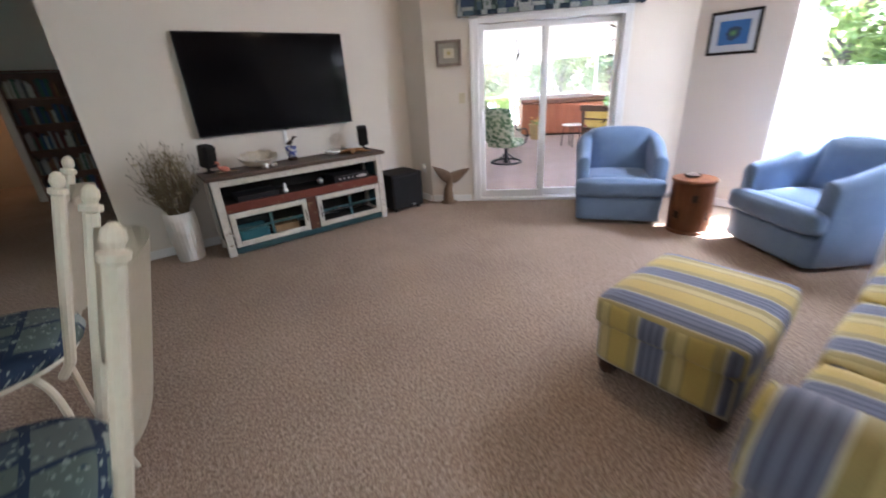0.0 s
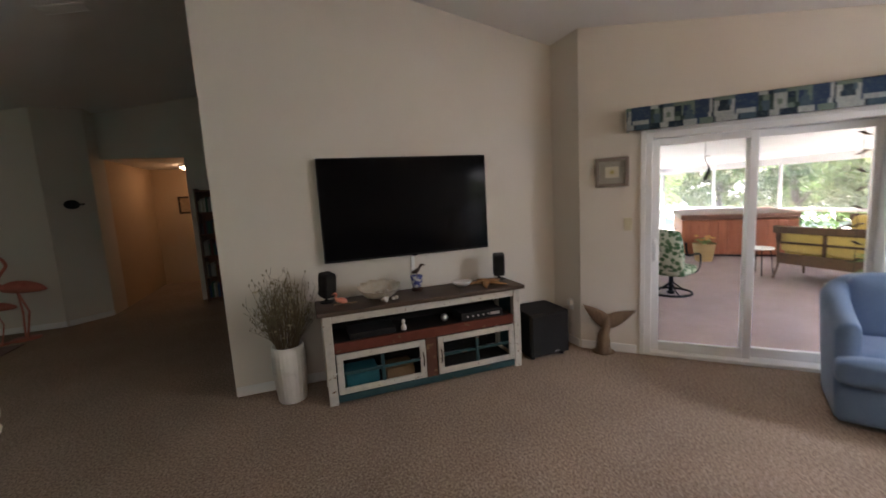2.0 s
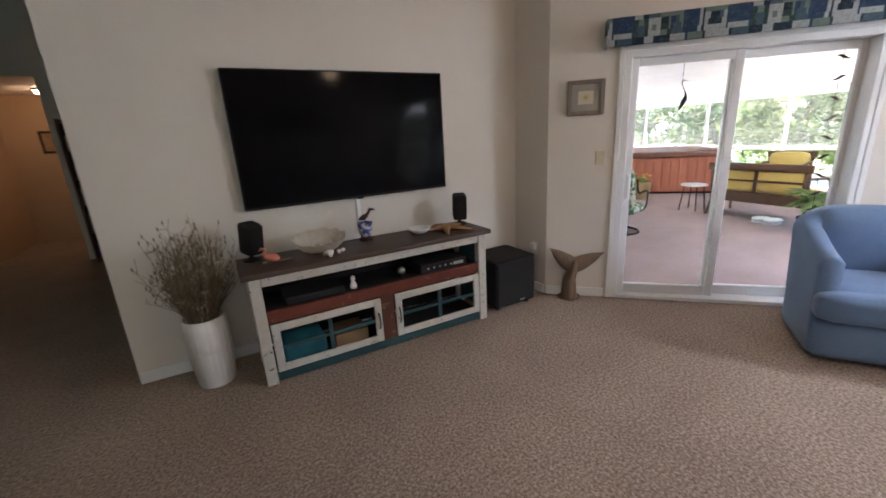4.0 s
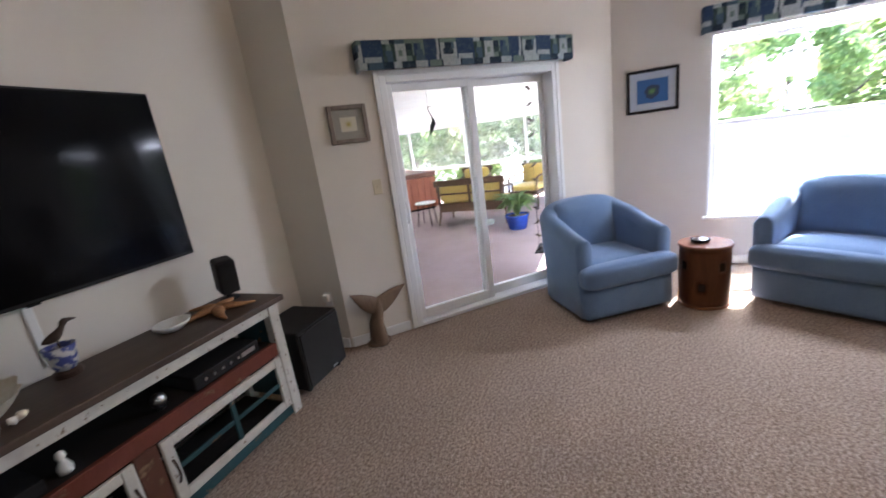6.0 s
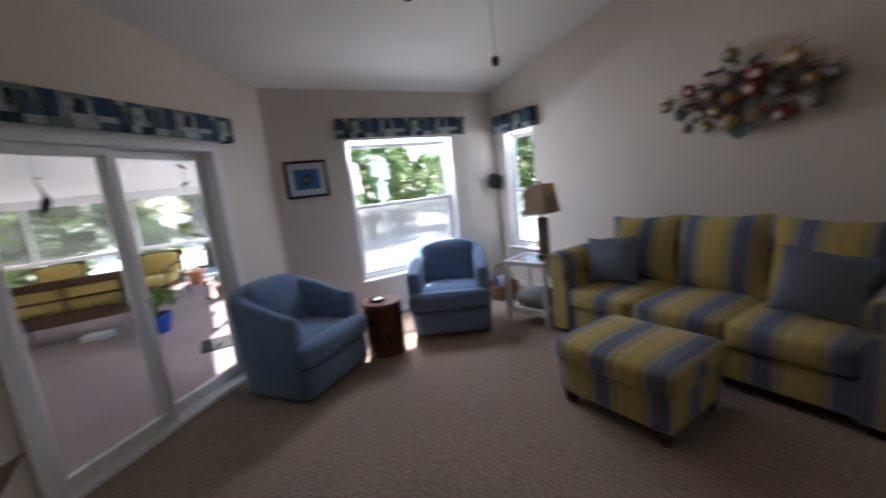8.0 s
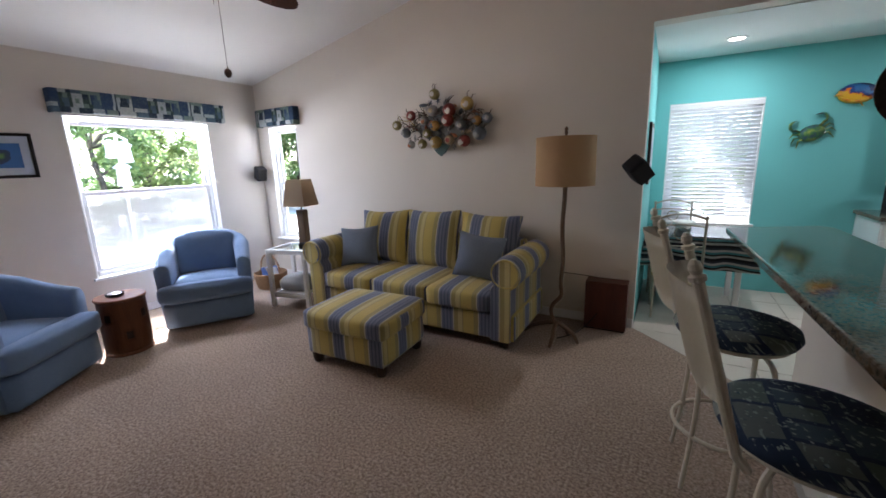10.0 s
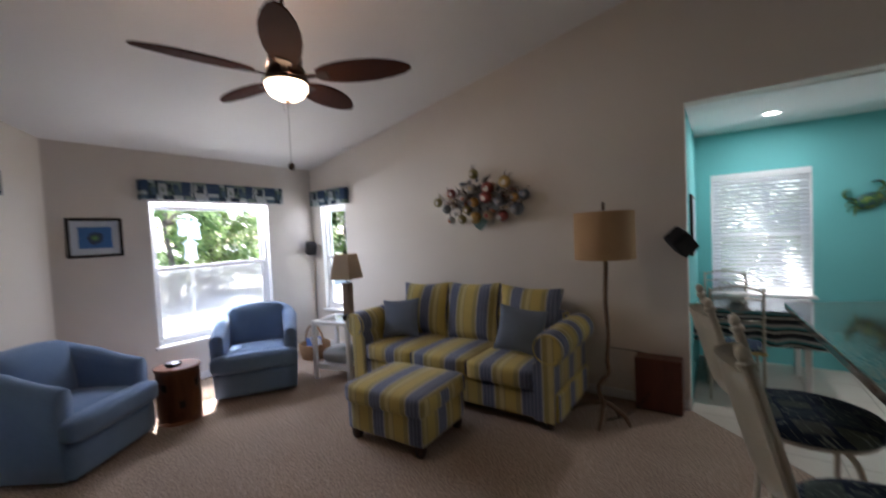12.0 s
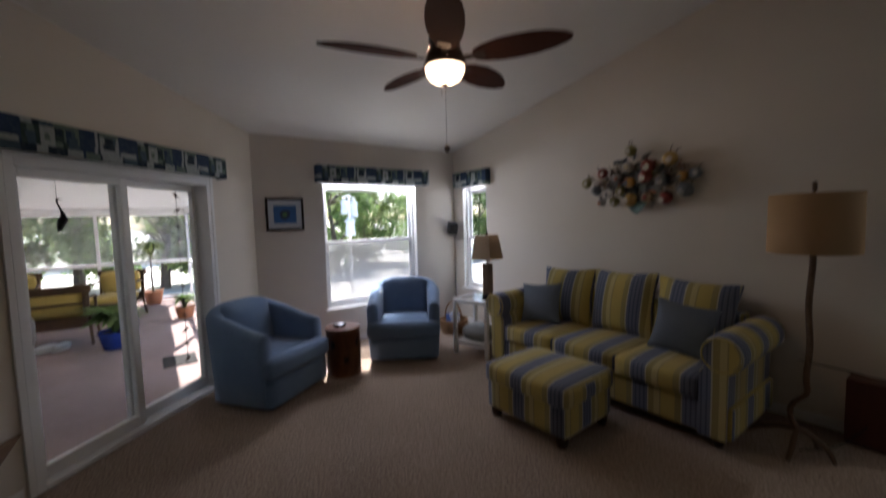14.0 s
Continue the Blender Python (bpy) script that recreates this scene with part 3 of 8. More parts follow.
# ---- windows, doors and trim ----
def sash_window(name, m, w, z0, z1, rail, depth, label, blinds=False, screen=False):
    """A double-hung vinyl window in an opening; local x across, +y into the room, wall face at y = 0."""
    root = tagged(new(name), label, "window", kind="structure")
    root.matrix_basis = m
    f = 0.045
    bm = bmesh.new()
    for x0, x1, a, b in ((-w / 2, -w / 2 + f, z0, z1), (w / 2 - f, w / 2, z0, z1), (-w / 2 + f, w / 2 - f, z1 - f, z1), (-w / 2 + f, w / 2 - f, z0, z0 + f)):
        box(bm, x0, x1, -depth, -depth + 0.09, a, b, 0.004, 1)
    part("window_frame", bm, VINYL, root)
    for nm, a, b, y in (("upper_sash", rail - 0.02, z1 - f, -depth + 0.02), ("lower_sash", z0 + f, rail + 0.02, -depth + 0.05)):
        bm = bmesh.new()
        g = 0.04
        x0, x1 = -w / 2 + f, w / 2 - f
        for c in ((x0, x0 + g, a, b), (x1 - g, x1, a, b), (x0 + g, x1 - g, b - g, b), (x0 + g, x1 - g, a, a + g)):
            box(bm, c[0], c[1], y, y + 0.028, c[2], c[3], 0.003, 1)
        sash = part(nm, bm, VINYL, root)
        pane = part("pane", B(x0 + g - 0.005, x1 - g + 0.005, y + 0.011, y + 0.016, a + g - 0.005, b - g + 0.005), GLASS, sash)
        pane.visible_shadow = False
    if screen:
        k = Mat("insect_screen", 0.8)
        k.colour((0.72, 0.72, 0.72))
        tr = k.n("ShaderNodeBsdfTransparent")
        mx = k.n("ShaderNodeMixShader")
        mx.inputs[0].default_value = 0.52
        k.link(tr.outputs[0], mx.inputs[1])
        k.link(k.b.outputs[0], mx.inputs[2])
        k.link(mx.outputs[0], k.t.nodes["Material Output"].inputs["Surface"])
        part("insect_screen", B(-w / 2 + f, w / 2 - f, -depth + 0.006, -depth + 0.007, z0 + f, rail), k.m, root, "grey insect screen")
    part("window_sill", B(-w / 2 - 0.03, w / 2 + 0.03, -depth + 0.09, 0.035, z0 - 0.025, z0 + 0.004, 0.006), TRIM, root)
    bm = bmesh.new()
    t = 0.012
    box(bm, -w / 2, -w / 2 + t, -depth + 0.09, -0.002, z0, z1)
    box(bm, w / 2 - t, w / 2, -depth + 0.09, -0.002, z0, z1)
    box(bm, -w / 2 + t, w / 2 - t, -depth + 0.09, -0.002, z1 - t, z1)
    part("reveal", bm, TRIM, root)
    if blinds:
        n = 30
        me = None
        for i in range(n):
            z = z0 + 0.05 + (z1 - z0 - 0.12) * i / (n - 1)
            if me is None:
                ob = part("slat", B(-w / 2 + 0.015, w / 2 - 0.015, -0.024, 0.024, -0.0015, 0.0015), VINYL, root)
                me = ob.data
            else:
                ob = new("slat", me)
                ob.parent = root
            ob.matrix_basis = pose(0, -depth + 0.135, z, 44, 0, 0)
        part("headrail", B(-w / 2 + 0.005, w / 2 - 0.005, -depth + 0.10, -depth + 0.17, z1 - 0.07, z1 - 0.014, 0.005), VINYL, root)
    return root


ME = Matrix.Translation((WX, (W1[0] + W1[1]) / 2, 0)) @ Matrix.Rotation(radians(90), 4, "Z")
sash_window("window_1", ME, W1[1] - W1[0], W1[2], W1[3], 1.335, 0.16, "white vinyl double-hung window looking onto sunlit trees", screen=True)
MS = Matrix.Translation(((W2[0] + W2[1]) / 2, SY, 0))
sash_window("window_2", MS, W2[1] - W2[0], W2[2], W2[3], 1.31, 0.15, "narrow white double-hung window beside the room corner")
MK = Matrix.Translation(((W3[0] + W3[1]) / 2, KY, 0))
sash_window("window_3", MK, W3[1] - W3[0], W3[2], W3[3], 1.40, 0.15, "kitchen window with white slatted blinds lowered", True)


def slider():
    """Two-panel sliding patio door in the slanting wall; local x along the wall from the window corner, +y into the room."""
    root = tagged(new("door_1"), "white-framed two-panel sliding glass patio door", "sliding door", kind="structure")
    root.matrix_basis = DIAG
    a, b, h = SL0, SL1, SLH
    bm = bmesh.new()
    for c in ((a, a + 0.042, 0, h), (b - 0.055, b, 0, h), (a + 0.042, b - 0.055, h - 0.05, h), (a + 0.042, b - 0.055, -0.012, 0.03)):
        box(bm, c[0], c[1], -0.20, 0.012, c[2], c[3], 0.004, 1)
    part("door_frame", bm, VINYL, root)
    mid = (a + b) / 2 + 0.015
    for nm, x0, x1, y in (("fixed_panel", a + 0.042, mid + 0.04, -0.165), ("sliding_panel", mid - 0.03, b - 0.055, -0.105)):
        bm = bmesh.new()
        s = 0.062
        s0 = 0.036 if nm == "fixed_panel" else s
        for c in ((x0, x0 + s0, 0.03, h - 0.05), (x1 - s, x1, 0.03, h - 0.05), (x0 + s0, x1 - s, h - 0.05 - s, h - 0.05), (x0 + s0, x1 - s, 0.03, 0.03 + 0.085)):
            box(bm, c[0], c[1], y, y + 0.045, c[2], c[3], 0.005, 1)
        p = part(nm, bm, VINYL, root)
        g = part("pane", B(x0 + s0 - 0.01, x1 - s + 0.01, y + 0.02, y + 0.026, 0.11, h - 0.05 - s + 0.005), GLASS, p)
        g.visible_shadow = False
        if nm == "sliding_panel":
            hx = x1 - s / 2
            bm = B(hx - 0.012, hx + 0.012, y + 0.045, y + 0.055, 0.88, 1.10, 0.004)
            tube(bm, arc((hx, y + 0.05, 0.90), (hx, y + 0.10, 0.91), (hx, y + 0.09, 0.99), 5) + arc((hx, y + 0.09, 0.99), (hx, y + 0.10, 1.07), (hx, y + 0.05, 1.08), 5), 0.009)
            part("door_handle", bm, VINYL, p)
    bm = bmesh.new()
    for x0, x1 in ((a - 0.04, a), (b, b + 0.04)):
        box(bm, x0, x1, 0.0015, 0.016, 0, h + 0.045, 0.004, 1)
    box(bm, a, b, 0.0015, 0.016, h, h + 0.045, 0.004, 1)
    part("casing", bm, TRIM, root)


slider()


def valance(m, w, z0, z1, depth, label):
    """A padded box valance; local x across, +y into the room from the wall face."""
    PRINT = print_band("tropical_print_band", z0, z1)
    root = thing("window_valance", m, label, "valance", "fabric valances over the windows")
    bm = bmesh.new()
    box(bm, -w / 2, w / 2, depth - 0.025, depth, z0, z1, 0.010, 3)
    part("front_panel", bm, PRINT, root, soft=True)
    for s in (-1, 1):
        x = s * (w / 2 - 0.012)
        part("end_panel", B(x - 0.012, x + 0.012, 0.002, depth - 0.027, z0, z1, 0.006, 2), PRINT, root)
    part("top_board", B(-w / 2 + 0.026, w / 2 - 0.026, 0.002, depth - 0.028, z1 - 0.03, z1 - 0.012), TRIM, root)


valance(Matrix.Translation((WX, 2.53, 0)) @ Matrix.Rotation(radians(90), 4, "Z"), 1.66, 2.10, 2.31, 0.11, "padded box valance in navy tropical patchwork over the window")
valance(Matrix.Translation((4.86, SY, 0)), 0.74, 2.07, 2.29, 0.10, "short padded valance in navy tropical patchwork over the narrow window")
valance(DIAG @ Matrix.Translation(((WX - 4.275) / S2 + 0.02, 0, 0)), 1.90, 2.055, 2.25, 0.12, "long padded valance in navy tropical patchwork over the patio door")


def skirting(name, m, length, label="white painted baseboard along the wall"):
    bm = B(0, length, 0.001, 0.014, 0, 0.085, 0.004, 1)
    bmesh.ops.transform(bm, matrix=m, verts=bm.verts)
    structure(part(name, bm, TRIM), label, "baseboard")


skirting("baseboard", Matrix.Translation((0.48, SY, 0)), WX - 0.5)
skirting("baseboard", Matrix.Translation((WX, SY + 0.02, 0)) @ Matrix.Rotation(radians(90), 4, "Z"), DC - WX - SY - 0.03)
skirting("baseboard", DIAG @ Matrix.Translation((0.02, 0, 0)), SL0 - 0.09)
skirting("baseboard", DIAG @ Matrix.Translation((SL1 + 0.062, 0, 0)), DLEN - SL1 - 0.07)
skirting("baseboard", Matrix.Translation((JX, DC - JX + 0.015, 0)) @ Matrix.Rotation(radians(90), 4, "Z"), 0.40)
skirting("baseboard", Matrix.Translation((JX - 0.02, TY, 0)) @ Matrix.Rotation(radians(180), 4, "Z"), JX - 0.13)
skirting("baseboard", Matrix.Translation((-2.62, 10.14, 0)) @ Matrix.Rotation(radians(180), 4, "Z"), 3.3)
skirting("baseboard", Matrix.Translation((-2.2, 10.58, 0)) @ Matrix.Rotation(radians(225), 4, "Z"), 0.58)


# ---- living room: sofa group ----
def cushion(bm, x0, x1, y0, y1, z0, z1, puff=0.03, r=0.05, m=None, n=9, ear=0.0):
    """A stuffed cushion: a rounded oblong whose large faces swell."""
    cx, cy, cz, hx, hy, hz = (x0 + x1) / 2, (y0 + y1) / 2, (z0 + z1) / 2, (x1 - x0) / 2, (y1 - y0) / 2, (z1 - z0) / 2
    start = len(bm.verts)
    b2 = bmesh.new()
    bmesh.ops.create_cube(b2, size=2.0)
    bmesh.ops.subdivide_edges(b2, edges=b2.edges, cuts=n, use_grid_fill=True)
    for v in b2.verts:
        p = v.co.copy()
        q = Vector((p.x * hx, p.y * hy, p.z * hz))
        inner = Vector((max(-hx + r, min(hx - r, q.x)), max(-hy + r, min(hy - r, q.y)), max(-hz + r, min(hz - r, q.z))))
        d = q - inner
        if d.length > 1e-6:
            q = inner + d.normalized() * min(r, d.length)
        sx, sy, sz = 1 - p.x ** 2, 1 - p.y ** 2, 1 - p.z ** 2
        if ear:
            # a knife-edged pillow: thick in the middle, thin at the seams, its sides drawn in between the corners
            q.y *= 0.30 + 0.70 * (sx * sz) ** 0.45
            q += Vector((-p.x * sz * ear * abs(p.x) ** 3, p.y * sx * sz * puff, -p.z * sx * ear * abs(p.z) ** 3))
        else:
            q += Vector((p.x * sy * sz, p.y * sx * sz, p.z * sx * sy)) * puff
        v.co = q + Vector((cx, cy, cz))
    if m is not None:
        bmesh.ops.transform(b2, matrix=m, verts=b2.verts)
    smooth(b2)
    me = bpy.data.meshes.new("tmp")
    b2.to_mesh(me)
    b2.free()
    bm.from_mesh(me)
    bpy.data.meshes.remove(me)
    return bm


def C(*args, **kw):
    return cushion(bmesh.new(), *args, **kw)


def sofa():
    root = thing("sofa", Matrix.Translation((2.41, SY + 0.03, 0)), "three-seat rolled-arm sofa in yellow and slate-blue stripes against the wall", "sofa")
    w, d = 2.34, 0.92
    part("base", B(-w / 2 + 0.04, w / 2 - 0.04, 0.06, d - 0.02, 0.085, 0.31, 0.02, 2), STRIPE, root)
    part("backrest", C(-w / 2 + 0.2, w / 2 - 0.2, 0.02, 0.20, 0.20, 0.80, 0.005, 0.04), STRIPE, root, soft=True)
    sw = (w - 0.49) / 3
    for i in range(3):
        x0 = -w / 2 + 0.245 + i * sw
        part("seat_cushion", C(x0 + 0.004, x0 + sw - 0.004, 0.20, d + 0.005, 0.305, 0.475, 0.018, 0.035), STRIPE, root, soft=True)
        tilt = Matrix.Translation((x0 + sw / 2, 0.30, 0.45)) @ Matrix.Rotation(radians(14), 4, "X") @ Matrix.Rotation(radians((-2, 1, 2)[i]), 4, "Y")
        part("back_cushion", C(-sw / 2 - 0.01, sw / 2 + 0.01, -0.085, 0.085, 0.0, 0.60 + (0.0, 0.02, 0.0)[i], 0.035, 0.02, m=tilt, ear=0.03, n=12), STRIPE, root, soft=True)
    for s in (-1, 1):
        bm = bmesh.new()
        cx = s * (w / 2 - 0.145)
        prof = []
        for a in range(0, 19):
            t = radians(-40 + a * (260 / 18))
            prof.append((cx + s * 0.035 + 0.128 * math.cos(t) * s, 0.66 + 0.130 * math.sin(t)))
        prof = [(cx + s * 0.075, 0.085), (cx + s * 0.08, 0.54)] + prof + [(cx - s * 0.098, 0.52), (cx - s * 0.10, 0.085)]
        ys = [0.05, 0.12, 0.4, 0.7, d - 0.06, d - 0.02, d + 0.005]
        ins = [1, 1, 1, 1, 1, 0.985, 0.93]
        rings = []
        for y, k_ in zip(ys, ins):
            rings.append([bm.verts.new((cx + (x - cx) * k_, y, 0.4 + (z - 0.4) * (k_ if z > 0.4 else 1) - 0.03 * max(0, 0.3 - y))) for x, z in prof])
        for a, b in zip(rings, rings[1:]):
            for i in range(len(a)):
                j = (i + 1) % len(a)
                bm.faces.new((a[i], a[j], b[j], b[i]))
        bm.faces.new(rings[0])
        bm.faces.new(rings[-1][::-1])
        bmesh.ops.recalc_face_normals(bm, faces=bm.faces)
        arm = part("armrest", bm, STRIPE_ARM, root, soft=True)
        for pl in arm.data.polygons:
            if len(pl.vertices) > 8:
                pl.use_smooth = False
        bm = T([(cx + s * 0.035 + 0.112 * math.cos(radians(t)), d + 0.006, 0.66 + 0.112 * math.sin(radians(t))) for t in range(0, 361, 15)], 0.008, 6)
        part("piping", bm, STRIPE, arm)
    for x in (-w / 2 + 0.14, w / 2 - 0.14):
        for y in (0.12, d - 0.09):
            part("leg", L([(0.026, 0.0), (0.038, 0.04), (0.042, 0.085)], 12, Matrix.Translation((x, y, 0))), DARKWOOD, root)
    for x, z, rz, ry in ((0.69, 0.485, 12, 5), (-0.66, 0.49, 16, -9)):
        m = Matrix.Translation((2.41 + x, SY + 0.03 + 0.615, z)) @ Matrix.Rotation(radians(rz), 4, "Z") @ Matrix.Rotation(radians(17), 4, "X") @ Matrix.Rotation(radians(ry), 4, "Y")
        pl = part("throw_pillow", C(-0.22, 0.22, -0.055, 0.055, 0.0, 0.42, 0.03, 0.012, n=12, ear=0.025), PILLOW, None, soft=True)
        pl.matrix_basis = m
        tagged(pl, "square slate-blue throw pillow resting on the striped sofa", "pillow", "pillows on the sofa")


sofa()


def ottoman():
    root = thing("ottoman", Matrix.Translation((2.36, 2.61, 0)) @ Matrix.Rotation(radians(2), 4, "Z"), "square striped upholstered ottoman on dark bun feet", "ottoman")
    part("base", C(-0.365, 0.365, -0.30, 0.30, 0.075, 0.31, 0.004, 0.02, n=6), STRIPE_O, root, soft=True)
    part("top_cushion", C(-0.385, 0.385, -0.32, 0.32, 0.285, 0.445, 0.018, 0.04), STRIPE_O, root, soft=True)
    for x in (-0.31, 0.31):
        for y in (-0.25, 0.25):
            part("leg", L([(0.035, 0.0), (0.045, 0.03), (0.045, 0.08)], 12, Matrix.Translation((x, y, 0))), DARKWOOD, root)


ottoman()


def tub_chair(m, label):
    """A barrel armchair; local +y is the way it faces, origin under the middle."""
    root = thing("armchair", m, label, "armchair", "blue barrel armchairs")
    hw, dep = 0.40, 0.37
    # the curved shell of arms and back
    path = []
    for i in range(33):
        t = i / 32
        a = math.pi * t
        if t < 0.22:
            p = Vector((hw, dep - 0.10 - (t / 0.22) * 0.36))
        elif t > 0.78:
            p = Vector((-hw, dep - 0.10 - ((1 - t) / 0.22) * 0.36))
        else:
            u = (t - 0.22) / 0.56 * math.pi
            c, s = math.cos(u), math.sin(u)
            e = 0.62
            p = Vector((hw * math.copysign(abs(c) ** e, c), dep - 0.46 - 0.30 * abs(s) ** e))
        path.append(p)
    bm = bmesh.new()
    rings = []
    n = len(path)
    for i, p in enumerate(path):
        d = (path[min(i + 1, n - 1)] - path[max(i - 1, 0)]).normalized()
        inn = Vector((-d.y, d.x))
        if inn.dot(Vector((0, 0.0)) - p) < 0:
            inn = -inn
        t = abs(i / (n - 1) - 0.5) * 2
        u = min(1.0, max(0.0, (t - 0.26) / 0.66))
        top = 0.845 + 0.035 * math.cos(min(1, t / 0.28) * math.pi / 2) - 0.165 * (0.7 * u + 0.3 * u * u * (3 - 2 * u)) - 0.012 * max(0.0, (t - 0.94) / 0.06)
        th = 0.115 + 0.02 * (1 - t)
        lean = 0.05 * (1 - t)
        prof = [(0.012, 0.04), (-0.006, 0.30), (-0.016 - lean * 0.5, top - 0.06), (0.008 - lean * 0.5, top - 0.018), (0.04 - lean * 0.5, top), (th - 0.035 - lean * 0.4, top - 0.002), (th - 0.006 - lean * 0.3, top - 0.028), (th, top - 0.085), (th, 0.30), (th, 0.04)]
        rings.append([bm.verts.new((p.x + inn.x * o, p.y + inn.y * o, z)) for o, z in prof])
    for a, b in zip(rings, rings[1:]):
        for i in range(len(a)):
            j = (i + 1) % len(a)
            bm.faces.new((a[i], a[j], b[j], b[i]))
    # rounded arm fronts
    for ring, s in ((rings[0], 1), (rings[-1], -1)):
        prev = ring
        cen = sum((v.co for v in ring), Vector()) / len(ring)
        for k_, dy in ((0.97, 0.022), (0.86, 0.035)):
            cur = [bm.verts.new((cen.x + (v.co.x - cen.x) * k_, v.co.y + dy, v.co.z if v.co.z < 0.1 else cen.z + (v.co.z - cen.z) * (0.5 + 0.5 * k_))) for v in ring]
            for i in range(len(cur)):
                j = (i + 1) % len(cur)
                bm.faces.new((prev[i], prev[j], cur[j], cur[i]) if s < 0 else (prev[i], cur[i], cur[j], prev[j]))
            prev = cur
        bm.faces.new(prev)
    bmesh.ops.recalc_face_normals(bm, faces=bm.faces)
    part("shell", bm, BLUE, root, "curved upholstered arms and back", soft=True)
    part("base", C(-hw + 0.015, hw - 0.015, -0.28, dep - 0.005, 0.035, 0.285, 0.006, 0.025, n=6), BLUE, root, soft=True)
    # T-shaped seat cushion
    bm = C(-hw + 0.115, hw - 0.115, -0.25, dep - 0.10, 0.29, 0.462, 0.02, 0.04)
    part("seat_cushion", bm, BLUE, root, soft=True)
    part("seat_front", C(-hw + 0.0, hw - 0.0, dep - 0.105, dep + 0.04, 0.29, 0.46, 0.012, 0.045), BLUE, root, soft=True)
    part("back_cushion", C(-hw + 0.125, hw - 0.125, -0.07, 0.07, 0.0, 0.455, 0.024, 0.05, m=Matrix.Translation((0, -0.215, 0.415)) @ Matrix.Rotation(radians(9), 4, "X")), BLUE, root, soft=True)
    part("swivel_base", L([(0.24, 0.0), (0.25, 0.008), (0.25, 0.022), (0.10, 0.036)], 24), BLACKP, root)


tub_chair(Matrix.Translation((4.35, 4.215, 0)) @ Matrix.Rotation(math.atan2(-0.57, -0.82) - math.pi / 2, 4, "Z"), "blue upholstered barrel armchair beside the patio door")
tub_chair(Matrix.Translation((4.475, 2.635, 0)) @ Matrix.Rotation(math.atan2(0.556, -0.83) - math.pi / 2, 4, "Z"), "blue upholstered barrel armchair in front of the window")


def drum_table():
    root = thing("side_table", Matrix.Translation((4.36, 3.47, 0)), "reddish-brown drum side table with pierced round holes", "side table")
    bm = bmesh.new()
    seg, rows = 48, 14
    vs = [[bm.verts.new((0.172 * math.cos(2 * math.pi * i / seg) * (1 + 0.02 * math.sin(math.pi * j / rows)), 0.172 * math.sin(2 * math.pi * i / seg) * (1 + 0.02 * math.sin(math.pi * j / rows)), 0.02 + 0.455 * j / rows)) for i in range(seg)] for j in range(rows + 1)]
    for j in range(rows):
        for i in range(seg):
            pierced = (j in (9, 10) and i % 12 in (3, 4)) or (j in (4, 5) and i % 12 in (9, 10))
            if not pierced:
                bm.faces.new((vs[j][i], vs[j][(i + 1) % seg], vs[j + 1][(i + 1) % seg], vs[j + 1][i]))
    bmesh.ops.solidify(bm, geom=bm.faces[:], thickness=0.012)
    part("body", bm, REDWOOD, root, soft=True)
    # solid filler whose dark colour stands in for the shade inside the holes
    part("core", L([(0.152, 0.004), (0.152, 0.47)], 32), DARKWOOD, root, "dark solid core added so the holes look unlit")
    part("top", L([(0.165, 0.472), (0.182, 0.478), (0.186, 0.492), (0.180, 0.502)], 40), REDWOOD, root)
    part("foot_ring", L([(0.172, 0.0), (0.178, 0.006), (0.178, 0.026), (0.170, 0.03)], 40), REDWOOD, root)
    ob = thing("coaster", Matrix.Translation((4.37, 3.50, 0.502)), "small round black dish lying on the drum table", "dish")
    part("dish", L([(0.045, 0.0), (0.062, 0.008), (0.068, 0.024), (0.062, 0.024), (0.045, 0.012)], 24), BLACKP, ob)
    part("lid", L([(0.05, 0.016), (0.05, 0.026), (0.02, 0.034), (0.008, 0.036)], 20), CHROME, ob, "dull silver lid")


drum_table()


